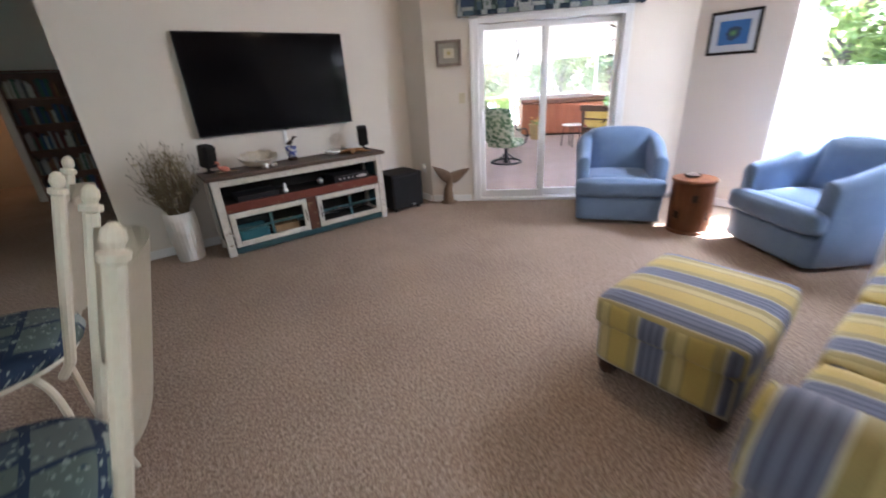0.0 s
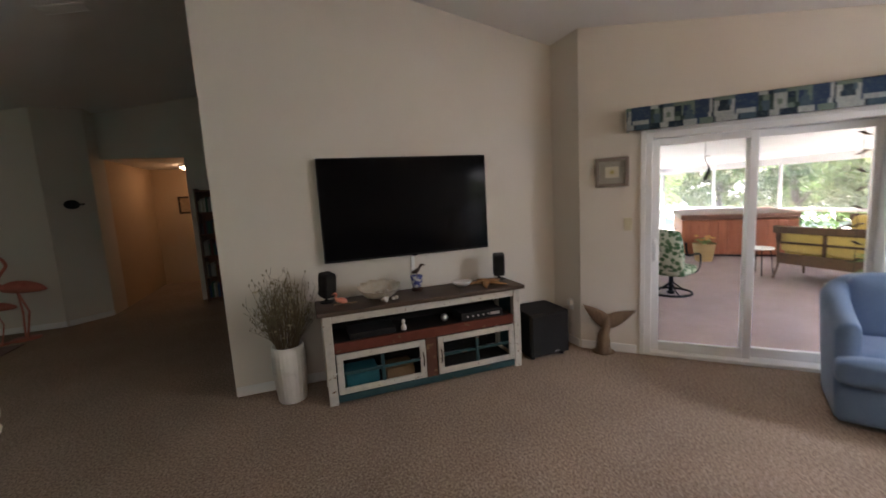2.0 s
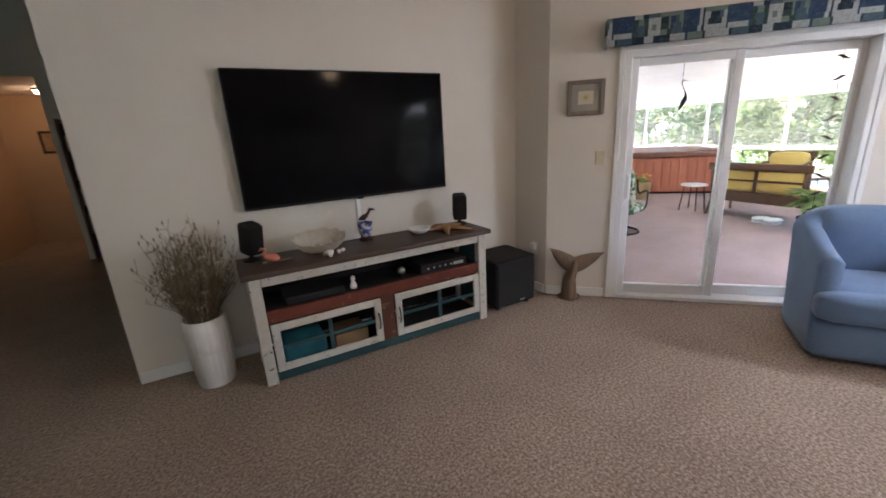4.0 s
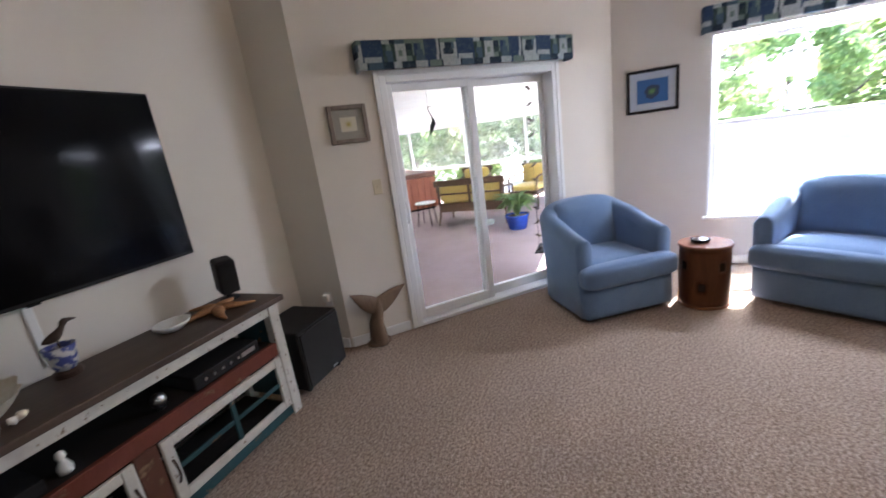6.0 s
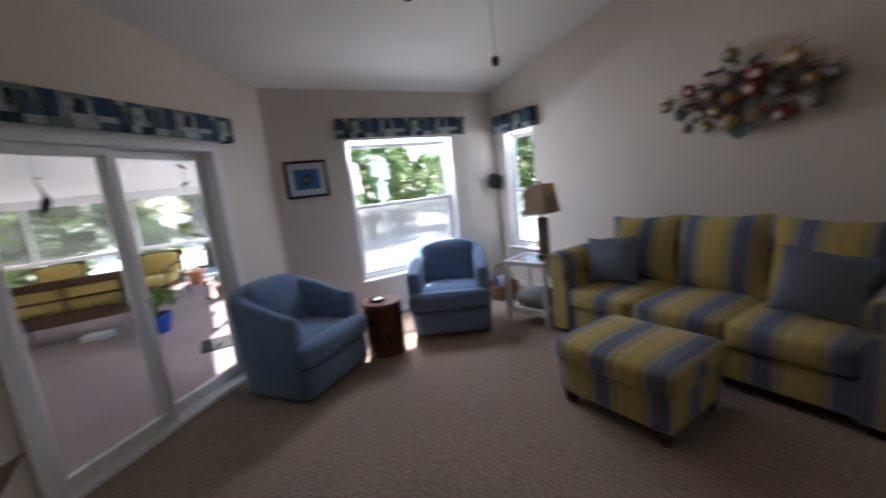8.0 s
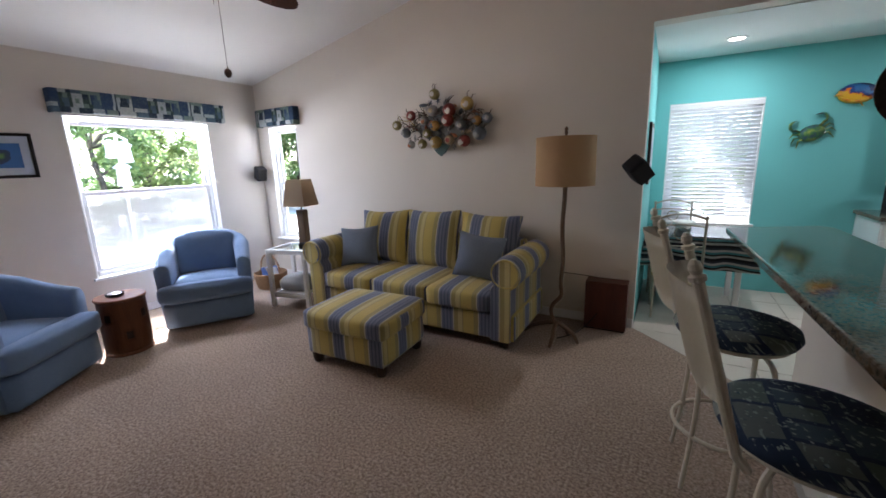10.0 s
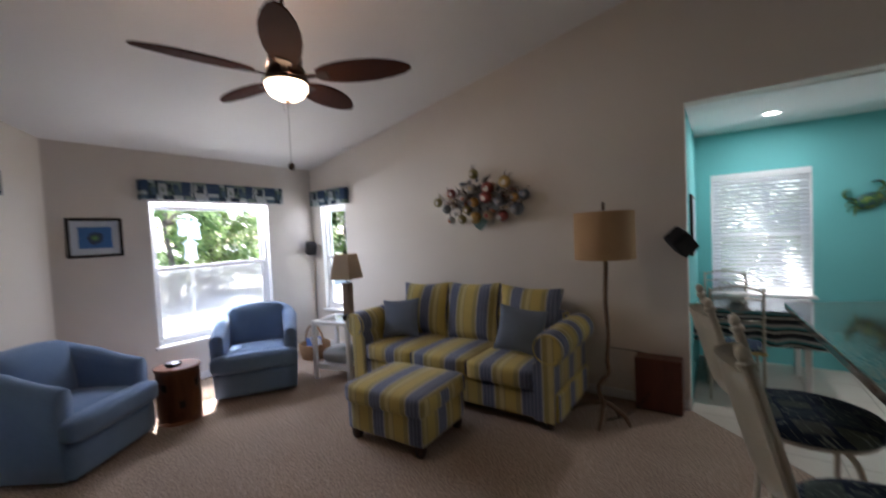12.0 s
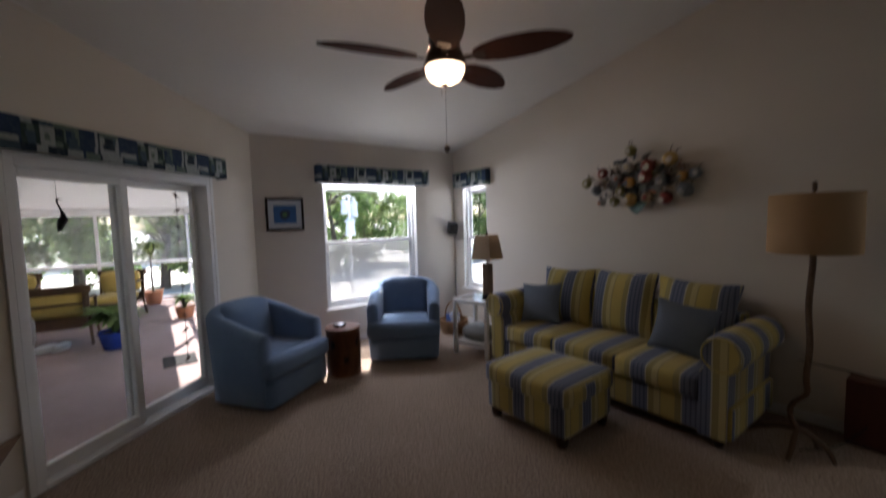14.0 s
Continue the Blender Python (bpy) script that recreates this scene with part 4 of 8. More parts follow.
def end_table():
    m = Matrix.Translation((3.90, 1.93, 0)) @ Matrix.Rotation(radians(12), 4, "Z")
    root = thing("end_table", m, "white painted wooden end table with glass top and lower shelf", "end table")
    w, d, h = 0.50, 0.44, 0.66
    for x in (-1, 1):
        for y in (-1, 1):
            part("leg", B(x * (w / 2 - 0.022) - 0.022, x * (w / 2 - 0.022) + 0.022, y * (d / 2 - 0.022) - 0.022, y * (d / 2 - 0.022) + 0.022, 0, h - 0.03, 0.004, 1), TRIM, root)
    bm = bmesh.new()
    for c in ((-w / 2, w / 2, -d / 2, -d / 2 + 0.05), (-w / 2, w / 2, d / 2 - 0.05, d / 2), (-w / 2, -w / 2 + 0.05, -d / 2 + 0.05, d / 2 - 0.05), (w / 2 - 0.05, w / 2, -d / 2 + 0.05, d / 2 - 0.05)):
        box(bm, *c, h - 0.045, h, 0.004, 1)
    part("top_frame", bm, TRIM, root)
    part("glass_top", B(-w / 2 + 0.052, w / 2 - 0.052, -d / 2 + 0.052, d / 2 - 0.052, h - 0.014, h - 0.004), GLASS, root)
    for i in range(5):
        y = -d / 2 + 0.05 + i * (d - 0.10) / 4
        part("shelf_slat", B(-w / 2 + 0.045, w / 2 - 0.045, y - 0.03, y + 0.03, 0.15, 0.168, 0.003, 1), TRIM, root)
    for y in (-d / 2 + 0.022, d / 2 - 0.022):
        part("rail", B(-w / 2 + 0.044, w / 2 - 0.044, y - 0.012, y + 0.012, 0.115, 0.15, 0.003, 1), TRIM, root)
    pl = tagged(part("folded_throw", C(-0.19, 0.19, -0.15, 0.15, 0.0, 0.15, 0.02, 0.06), weave("grey_throw_fabric", (0.22, 0.25, 0.28), (0.42, 0.42, 0.40)), None, soft=True), "grey cushion lying on the end table shelf", "cushion")
    pl.matrix_basis = m @ Matrix.Translation((0, 0, 0.169))
    # table lamp
    root = thing("table_lamp", m @ Matrix.Translation((-0.09, -0.035, h)), "table lamp with square carved wood base and beige shade", "table lamp")
    part("foot", B(-0.055, 0.055, -0.055, 0.055, 0, 0.02, 0.004, 1), DARKWOOD, root)
    part("base", B(-0.045, 0.045, -0.045, 0.045, 0.02, 0.41, 0.006, 2), DRIFT, root)
    part("stem", L([(0.008, 0.41), (0.008, 0.50)], 10), STEELD, root)
    bm = bmesh.new()
    for a, b, z0, z1 in ((0.135, 0.095, 0.455, 0.74),):
        o, i = [], []
        for s, z in ((a, z0), (b, z1)):
            o.append([bm.verts.new((x * s, y * s, z)) for x, y in ((-1, -1), (1, -1), (1, 1), (-1, 1))])
        for q in range(4):
            bm.faces.new((o[0][q], o[0][(q + 1) % 4], o[1][(q + 1) % 4], o[1][q]))
    bmesh.ops.solidify(bm, geom=bm.faces[:], thickness=0.004)
    part("shade", bm, PAPER, root, "tapered beige paper shade")
    part("finial", L([(0.006, 0.50), (0.006, 0.745), (0.014, 0.755), (0.012, 0.775), (0.004, 0.785)], 10), STEELD, root)
    bx_ = thing("small_clock", m @ Matrix.Translation((-0.17, 0.10, h)), "small black box clock on the end table", "clock")
    part("case", B(-0.045, 0.045, -0.03, 0.03, 0, 0.065, 0.006, 2), BLACKP, bx_)
    part("face", B(-0.037, 0.037, 0.0302, 0.032, 0.010, 0.055), BLACKWOOD, bx_)


end_table()


def basket():
    root = thing("wicker_basket", Matrix.Translation((4.78, 1.66, 0)), "round brown wicker basket holding papers beside the wall", "basket")
    WICK = wood("brown_wicker", (0.14, 0.07, 0.03), (0.36, 0.21, 0.10), 60, 0.7, (1, 1, 1))
    for i in range(9):
        z = 0.012 + i * 0.022
        r = 0.16 + 0.035 * math.sin(i / 8 * 1.5)
        part("woven_ring", T([(r * math.cos(a), r * math.sin(a), z + 0.003 * math.sin(a * 9 + i)) for a in (2 * math.pi * k / 40 for k in range(41))], 0.012, 6), WICK, root)
    part("bottom", L([(0.15, 0.0), (0.16, 0.012)], 24), WICK, root)
    part("handle", T([(0.19 * math.cos(a), 0, 0.19 + 0.24 * math.sin(a)) for a in (math.pi * k / 16 for k in range(17))], 0.011, 8), WICK, root)
    BLUEP = varied("blue_paper", (0.10, 0.18, 0.5), (0.16, 0.28, 0.65), 9, 0.5)
    PAPERW = varied("white_paper", (0.6, 0.6, 0.6), (0.75, 0.75, 0.74), 9, 0.6)
    for i, (mt, rz) in enumerate(((PAPERW, 10), (BLUEP, 40), (PAPERW, -25))):
        b = part("magazine", B(-0.10, 0.10, -0.004, 0.004, -0.12, 0.12, 0.002, 1), mt, None)
        b.matrix_basis = pose(4.78 + (i - 1) * 0.045, 1.66, 0.15, 12 * (i - 1), 6, rz)
        tagged(b, ("white magazine standing in the wicker basket", "blue magazine standing in the wicker basket", "white magazine standing in the wicker basket")[i], "magazine", "magazines in the basket")


basket()


def floor_lamp():
    m = Matrix.Translation((0.985, 1.80, 0))
    root = thing("floor_lamp", m, "twig-like brown iron floor lamp with tan drum shade", "floor lamp")
    part("stem", T(spline([(0.03, 0, 0.16), (0.075, 0.0, 0.28), (0.06, 0.01, 0.36), (0.0, 0.0, 0.44), (0.005, 0, 0.55), (-0.006, 0, 0.75), (0.006, 0.004, 1.0), (-0.004, 0, 1.25), (0, 0, 1.42)], 5), 0.017, 8), IRON, root)
    for fx, fy in ((0.35, -0.16), (-0.13, -0.08), (0.06, 0.10), (-0.02, -0.22)):
        part("leg", T(spline([(0.03, 0, 0.20), (fx * 0.35 + 0.02, fy * 0.35, 0.16), (fx * 0.75, fy * 0.75, 0.09), (fx, fy, 0.012)], 5), [0.017] * 12 + [0.016, 0.015, 0.014, 0.013], 8), IRON, root)
    bm = bmesh.new()
    lathe(bm, [(0.222, 1.33), (0.219, 1.69), (0.215, 1.69), (0.218, 1.33)], 48, cap=False)
    part("shade", bm, LINEN, root, "tan linen drum shade", soft=True)
    for a in range(3):
        part("spider", T([(0, 0, 1.66), (0.217 * math.cos(a * 2.094), 0.217 * math.sin(a * 2.094), 1.68)], 0.003, 6), STEELD, root)
    part("socket", L([(0.016, 1.40), (0.02, 1.42), (0.02, 1.48), (0.012, 1.49)], 12), STEELD, root)
    part("bulb", L([(0.012, 1.49), (0.03, 1.53), (0.033, 1.56), (0.02, 1.60), (0.004, 1.61)], 14), WHITECLAY, root)
    part("finial", L([(0.005, 1.61), (0.005, 1.70), (0.014, 1.715), (0.010, 1.735), (0.016, 1.75), (0.004, 1.765)], 10), IRON, root)
    part("cord", T(spline([(0.03, -0.02, 0.05), (-0.10, -0.30, 0.03), (-0.25, -0.5, 0.20), (-0.32, -0.6, 0.42), (0.2, -0.64, 0.46)], 6), 0.004, 6), BLACKP, root)


floor_lamp()

ob = thing("subwoofer_box", Matrix.Translation((0.70, 1.26, 0)), "dark red-brown wooden box standing against the wall", "box")
part("case", B(-0.175, 0.175, -0.08, 0.08, 0.015, 0.45, 0.004, 1), wood("mahogany_veneer", (0.05, 0.014, 0.010), (0.11, 0.032, 0.02), 6, 0.35), ob)
part("plinth", B(-0.165, 0.165, -0.075, 0.07, 0, 0.015), BLACKP, ob)


def wall_speaker(m, label):
    root = thing("wall_speaker", m, label, "speaker", "small black satellite speakers")
    part("bracket", T([(0, -0.0, 0), (0, 0.05, 0)], 0.012, 8), BLACKP, root)
    c = part("cabinet", B(-0.068, 0.068, 0.05, 0.185, -0.092, 0.092, 0.025, 3), BLACKP, root, soft=False)
    part("grille", B(-0.06, 0.06, 0.186, 0.193, -0.084, 0.084, 0.012, 2), BLACKWOOD, c)


wall_speaker(Matrix.Translation((0.60, SY + 0.0, 1.48)) @ Matrix.Rotation(radians(-32), 4, "X") @ Matrix.Rotation(radians(38), 4, "Z") @ Matrix.Rotation(radians(28), 4, "Y") @ Matrix.Diagonal((1.12, 1.12, 1.12, 1)), "black satellite speaker on the wall, turned downwards")
wall_speaker(Matrix.Translation((WX, SY + 0.10, 1.50)) @ Matrix.Rotation(radians(75), 4, "Z") @ Matrix.Rotation(radians(-20), 4, "X"), "black satellite speaker in the room corner")

# ---- television wall ----
def television():
    root = thing("television", Matrix.Translation((1.705, TY, 0)), "large black flat-screen television mounted on the wall, switched off", "television")
    k = Mat("dark_screen_glass", 0.08, 0, 0.07)
    k.colour((0.004, 0.004, 0.005))
    k.rough(k.math("ADD", k.math("MULTIPLY", k.noise(3, 3), 0.03), 0.075))
    w, z0, z1 = 1.57, 1.066, 1.966
    part("mount", B(-0.3, 0.3, -0.03, -0.001, 1.3, 1.7), BLACKP, root)
    part("casing", B(-w / 2, w / 2, -0.066, -0.030, z0, z1, 0.006, 2), BLACKP, root)
    part("screen", B(-w / 2 + 0.011, w / 2 - 0.011, -0.0685, -0.0664, z0 + 0.018, z1 - 0.011), k.m, root, "glossy dark glass screen")
    part("sensor", B(0.0, 0.05, -0.064, -0.055, z0 - 0.010, z0, 0.002, 1), BLACKP, root)
    c = thing("cable_cover", Matrix.Translation((1.72, TY, 0)), "white plastic cable cover running down the wall", "cable cover")
    part("channel", B(-0.018, 0.018, -0.014, -0.001, 0.766, z0 - 0.012, 0.004, 1), TRIM, c)


television()


def console():
    root = thing("media_console", Matrix.Translation((1.697, 6.21, 0)), "rustic media console in chipped white, red and teal paint", "media console")
    w, d, h = 1.72, 0.41, 0.765
    hw, hd = w / 2, d / 2
    part("top", B(-hw - 0.035, hw + 0.035, -hd - 0.03, hd, h - 0.035, h, 0.006, 2), TOPWOOD, root, "dark brown plank top")
    for x in (-hw + 0.035, hw - 0.035):
        for y in (-hd + 0.03, hd - 0.03):
            part("leg", B(x - 0.035, x + 0.035, y - 0.03, y + 0.03, 0, h - 0.036, 0.005, 1), W_OLD, root)
    part("top_rail", B(-hw + 0.071, hw - 0.071, -hd + 0.004, -hd + 0.035, h - 0.098, h - 0.037, 0.004, 1), W_OLD, root, "chipped white rail")
    part("shelf", B(-hw + 0.071, hw - 0.071, -hd + 0.04, hd - 0.02, 0.475, 0.495), BLACKWOOD, root)
    part("shelf_rail", B(-hw + 0.071, hw - 0.071, -hd + 0.006, -hd + 0.038, 0.418, 0.498, 0.004, 1), R_OLD, root, "worn red rail")
    part("bottom_rail", B(-hw + 0.071, hw - 0.071, -hd + 0.006, -hd + 0.038, 0.015, 0.072, 0.004, 1), T_OLD, root, "worn teal rail")
    part("bottom", B(-hw + 0.071, hw - 0.071, -hd + 0.04, hd - 0.02, 0.07, 0.085), BLACKWOOD, root)
    part("back", B(-hw + 0.06, hw - 0.06, hd - 0.018, hd - 0.004, 0.10, h - 0.037), BLACKWOOD, root)
    for s in (-1, 1):
        part("side_panel", B(s * (hw - 0.03) - 0.008, s * (hw - 0.03) + 0.008, -hd + 0.062, hd - 0.062, 0.10, h - 0.037), T_OLD, root)
    part("centre_post", B(-0.05, 0.05, -hd + 0.006, -hd + 0.038, 0.073, 0.417, 0.004, 1), P_OLD, root, "worn red-brown post")
    part("divider", B(-0.01, 0.01, -hd + 0.04, hd - 0.02, 0.086, 0.474), BLACKWOOD, root)
    for s in (-1, 1):
        x0, x1 = (-hw + 0.078, -0.055) if s < 0 else (0.055, hw - 0.078)
        f = 0.05
        y0, y1, a, b = -hd - 0.006, -hd + 0.014, 0.082, 0.412
        door = part("door", B(x0, x0 + f, y0, y1, a, b, 0.004, 1), W_OLD, root, "chipped white framed glass door")
        part("stile", B(x1 - f, x1, y0, y1, a, b, 0.004, 1), W_OLD, door)
        part("door_rail", B(x0 + f, x1 - f, y0, y1, b - f, b, 0.004, 1), W_OLD, door)
        part("door_rail", B(x0 + f, x1 - f, y0, y1, a, a + f, 0.004, 1), W_OLD, door)
        xm, zm = (x0 + x1) / 2, (a + b) / 2
        part("muntin", B(xm - 0.014, xm + 0.014, y0 + 0.003, y1 - 0.002, a + f, b - f, 0.003, 1), T_OLD, door, "teal glazing bar")
        part("muntin", B(x0 + f, xm - 0.0145, y0 + 0.004, y1 - 0.002, zm - 0.012, zm + 0.012, 0.003, 1), T_OLD, door)
        part("muntin", B(xm + 0.0145, x1 - f, y0 + 0.004, y1 - 0.002, zm - 0.012, zm + 0.012, 0.003, 1), T_OLD, door)
        g = part("pane", B(x0 + f - 0.004, x1 - f + 0.004, y1 - 0.002, y1 + 0.002, a + f - 0.004, b - f + 0.004), GLASS, door)
        g.visible_shadow = False
        hx = x1 - f / 2 if s < 0 else x0 + f / 2
        part("handle", T(arc((hx, y0, zm - 0.06), (hx, y0 - 0.045, zm), (hx, y0, zm + 0.06), 8), 0.006, 8), STEELD, door, "dark iron pull")
    # what stands in the shelf and behind the glass
    TEALB = varied("teal_plastic_tub", (0.010, 0.085, 0.11), (0.016, 0.13, 0.16), 5, 0.5)
    def item(name, x0, x1, y0, y1, z0, z1, mt, label, cat, bev=0.006):
        o = part(name, B(x0, x1, y0, y1, z0, z1, bev, 2), mt)
        o.matrix_basis = Matrix.Translation((1.697, 6.21, 0))
        return tagged(o, label, cat)
    item("storage_tub", -0.72, -0.44, -0.13, 0.12, 0.0855, 0.21, TEALB, "teal storage tub behind the console's glass door", "tub", 0.02)
    item("cardboard_box", -0.38, -0.14, -0.12, 0.1, 0.0855, 0.18, varied("brown_card", (0.16, 0.09, 0.04), (0.22, 0.13, 0.06), 6, 0.8), "brown box behind the console's glass door", "box")
    item("video_player", -0.66, -0.28, -0.15, 0.1, 0.4955, 0.545, BLACKP, "slim black video player on the console's open shelf", "player")
    a = item("receiver", 0.30, 0.70, -0.16, 0.1, 0.4955, 0.565, BLACKP, "black media receiver with silver buttons on the console shelf", "receiver")
    for i in range(5):
        part("button", L([(0.008, 0), (0.008, 0.004)], 10, Matrix.Translation((0.36 + i * 0.05, -0.16, 0.53)) @ Matrix.Rotation(radians(90), 4, "X")), CHROME, a, "small silver button")
    part("display", B(0.58, 0.67, -0.1625, -0.1605, 0.518, 0.542), CHROME, a, "pale display strip")
    fg = thing("figurine", Matrix.Translation((1.49, 6.10, 0.496)), "small white seated figurine on the console shelf", "figurine")
    bm = L([(0.022, 0.0), (0.026, 0.02), (0.016, 0.045), (0.010, 0.055), (0.017, 0.068), (0.014, 0.085), (0.004, 0.092)], 14)
    part("body", bm, WHITECLAY, fg, soft=True)
    gb = thing("small_globe", Matrix.Translation((1.86, 6.11, 0.496)), "small silver and black globe ornament on the console shelf", "ornament")
    part("ball", L([(0.008, 0.012), (0.026, 0.02), (0.034, 0.045), (0.026, 0.07), (0.006, 0.08)], 16), CHROME, gb, soft=True)
    part("foot", L([(0.02, 0), (0.02, 0.004), (0.008, 0.012)], 14), BLACKP, gb)


console()
TOPZ = 0.765


def desk_speaker(x, y, rz, label):
    root = thing("desk_speaker", Matrix.Translation((x, y, TOPZ)) @ Matrix.Rotation(radians(rz), 4, "Z"), label, "speaker", "small black satellite speakers")
    part("foot", L([(0.055, 0), (0.055, 0.008), (0.02, 0.016), (0.012, 0.03), (0.012, 0.05)], 20), BLACKP, root)
    cab = part("cabinet", B(-0.055, 0.055, -0.06, 0.06, 0.05, 0.26, 0.022, 3, m=Matrix.Rotation(radians(10), 4, "X")), BLACKP, root)
    part("grille", B(-0.047, 0.047, -0.068, -0.061, 0.06, 0.25, 0.012, 2, m=Matrix.Rotation(radians(10), 4, "X")), BLACKWOOD, cab)


desk_speaker(0.90, 6.32, 28, "small black speaker on the console beside a flamingo")
desk_speaker(2.51, 6.31, -24, "small black speaker on the console beside a starfish")


def flamingo_ornament():
    PINK = varied("coral_pink_paint", (0.55, 0.16, 0.11), (0.68, 0.26, 0.18), 12, 0.5)
    root = thing("flamingo_figurine", Matrix.Translation((1.00, 6.17, TOPZ)) @ Matrix.Diagonal((0.78, 0.78, 0.78, 1)), "small coral-pink flamingo figurine on driftwood", "figurine")
    bm = bmesh.new()
    tube(bm, spline([(0.07, 0, 0.03), (0.02, 0, 0.045), (-0.03, 0, 0.06), (-0.045, 0, 0.09), (-0.03, 0, 0.115), (-0.055, 0, 0.13), (-0.075, 0, 0.115)], 4), [0.008, 0.02, 0.028, 0.032, 0.034, 0.033, 0.03, 0.028, 0.022, 0.018, 0.014, 0.012, 0.011, 0.010, 0.009, 0.009, 0.009, 0.009, 0.010, 0.011, 0.011, 0.010, 0.008, 0.005, 0.003], 8)
    part("bird", bm, PINK, root, soft=True)
    part("driftwood", T(spline([(-0.07, -0.01, 0.012), (0, 0.01, 0.016), (0.08, -0.01, 0.012), (0.17, 0.0, 0.012)], 4), [0.010, 0.012, 0.014, 0.013, 0.012, 0.013, 0.014, 0.013, 0.012, 0.010, 0.008, 0.006, 0.004], 8), DRIFT, root)


flamingo_ornament()


SHELLW = varied("pale_clam_shell", (0.64, 0.54, 0.39), (0.86, 0.82, 0.73), 14, 0.4, 0, 90, 0.002)


def clam_shell():
    root = thing("clam_shell", Matrix.Translation((1.33, 6.22, TOPZ)), "large open clam shell holding small seashells", "seashell")
    bm = bmesh.new()
    def f(u, v):
        a = 2 * math.pi * u
        r = 0.025 + 0.125 * v ** 0.8
        rip = 1 + 0.045 * math.sin(a * 11) * v
        tall = 1.0 + 0.35 * math.sin(a)
        return Vector((r * rip * math.cos(a) * 1.2, r * rip * math.sin(a) * 0.78, 0.004 + 0.10 * tall * v ** 2.4 + 0.006 * math.sin(a * 11) * v))
    grid_sheet(bm, 66, 9, f, True)
    bmesh.ops.solidify(bm, geom=bm.faces[:], thickness=0.006)
    part("valve", bm, SHELLW, root, soft=True)
    rnd = random.Random(4)
    for i in range(13):
        a, r = rnd.uniform(0, 6.28), rnd.uniform(0.02, 0.09)
        x, y = r * math.cos(a) * 1.1, r * math.sin(a) * 0.6 - 0.02
        s = rnd.uniform(0.016, 0.028)
        sh = part("seashell", L([(s * 0.2, 0), (s, s * 0.5), (s * 0.9, s * 0.9), (s * 0.5, s * 1.4), (s * 0.1, s * 1.8)], 10), SHELL if i % 3 else WHITECLAY, None, soft=True)
        inside = i < 8
        sh.matrix_basis = pose(1.33 + (x if inside else x * 1.0 + 0.05), 6.22 + (y if inside else -0.135 - 0.02 * (i % 2)), TOPZ + (0.03 if inside else 0.012), rnd.uniform(-50, 50) if inside else 60, rnd.uniform(-40, 40) if inside else 0, rnd.uniform(0, 360))
        tagged(sh, "small pale seashell in and beside the clam shell", "seashell", "seashells on the console")


clam_shell()


def pelican_vase():
    root = thing("bird_ornament", Matrix.Translation((1.69, 6.32, TOPZ)), "dark bird ornament perched on a blue-patterned cup", "ornament")
    k = Mat("blue_white_ceramic", 0.25)
    k.colour(k.ramp(k.noise(26, 3), [(0.45, (0.55, 0.55, 0.58)), (0.55, (0.08, 0.10, 0.30))]))
    part("stand", L([(0.05, 0), (0.052, 0.02), (0.035, 0.03)], 20), DARKWOOD, root)
    part("cup", L([(0.035, 0.03), (0.048, 0.06), (0.052, 0.10), (0.058, 0.135), (0.052, 0.135), (0.045, 0.10)], 24), k.m, root, "blue and white ceramic cup", soft=True)
    part("bird", T(spline([(-0.045, 0, 0.165), (0.0, 0, 0.175), (0.03, 0, 0.20), (0.05, 0, 0.225), (0.09, 0, 0.22)], 4), [0.004, 0.010, 0.016, 0.020, 0.022, 0.020, 0.017, 0.014, 0.012, 0.011, 0.012, 0.014, 0.014, 0.010, 0.007, 0.004, 0.002], 8), DARKWOOD, root, soft=True)
    part("perch", T([(0.0, 0, 0.08), (0.005, 0, 0.165)], 0.004, 6), DARKWOOD, root)


pelican_vase()

ob = thing("shallow_dish", Matrix.Translation((2.10, 6.24, TOPZ)), "shallow white shell-shaped dish on the console", "dish")
part("dish", L([(0.03, 0.0), (0.05, 0.004), (0.085, 0.03), (0.092, 0.046), (0.085, 0.044), (0.05, 0.014), (0.01, 0.010)], 28, Matrix.Diagonal((1.0, 0.8, 1, 1))), WHITECLAY, ob, soft=True)


def starfish():
    root = thing("starfish", Matrix.Translation((2.33, 6.20, TOPZ)) @ Matrix.Rotation(radians(20), 4, "Z") @ Matrix.Diagonal((1.3, 1.3, 1.0, 1)), "large dried orange-brown starfish lying on the console", "starfish")
    k = varied("dried_starfish", (0.22, 0.10, 0.04), (0.42, 0.22, 0.09), 30, 0.8, 0, 120, 0.004)
    bm = bmesh.new()
    for i in range(5):
        a = 2 * math.pi * i / 5
        L_ = 0.15 if i != 2 else 0.13
        tube(bm, [(0, 0, 0.018), (0.05 * math.cos(a), 0.05 * math.sin(a), 0.022), (0.10 * math.cos(a), 0.10 * math.sin(a), 0.015), (L_ * math.cos(a + 0.1), L_ * math.sin(a + 0.1), 0.008)], [0.03, 0.026, 0.017, 0.006], 8, flat=0.7)
    part("body", bm, k, root, soft=True)


starfish()


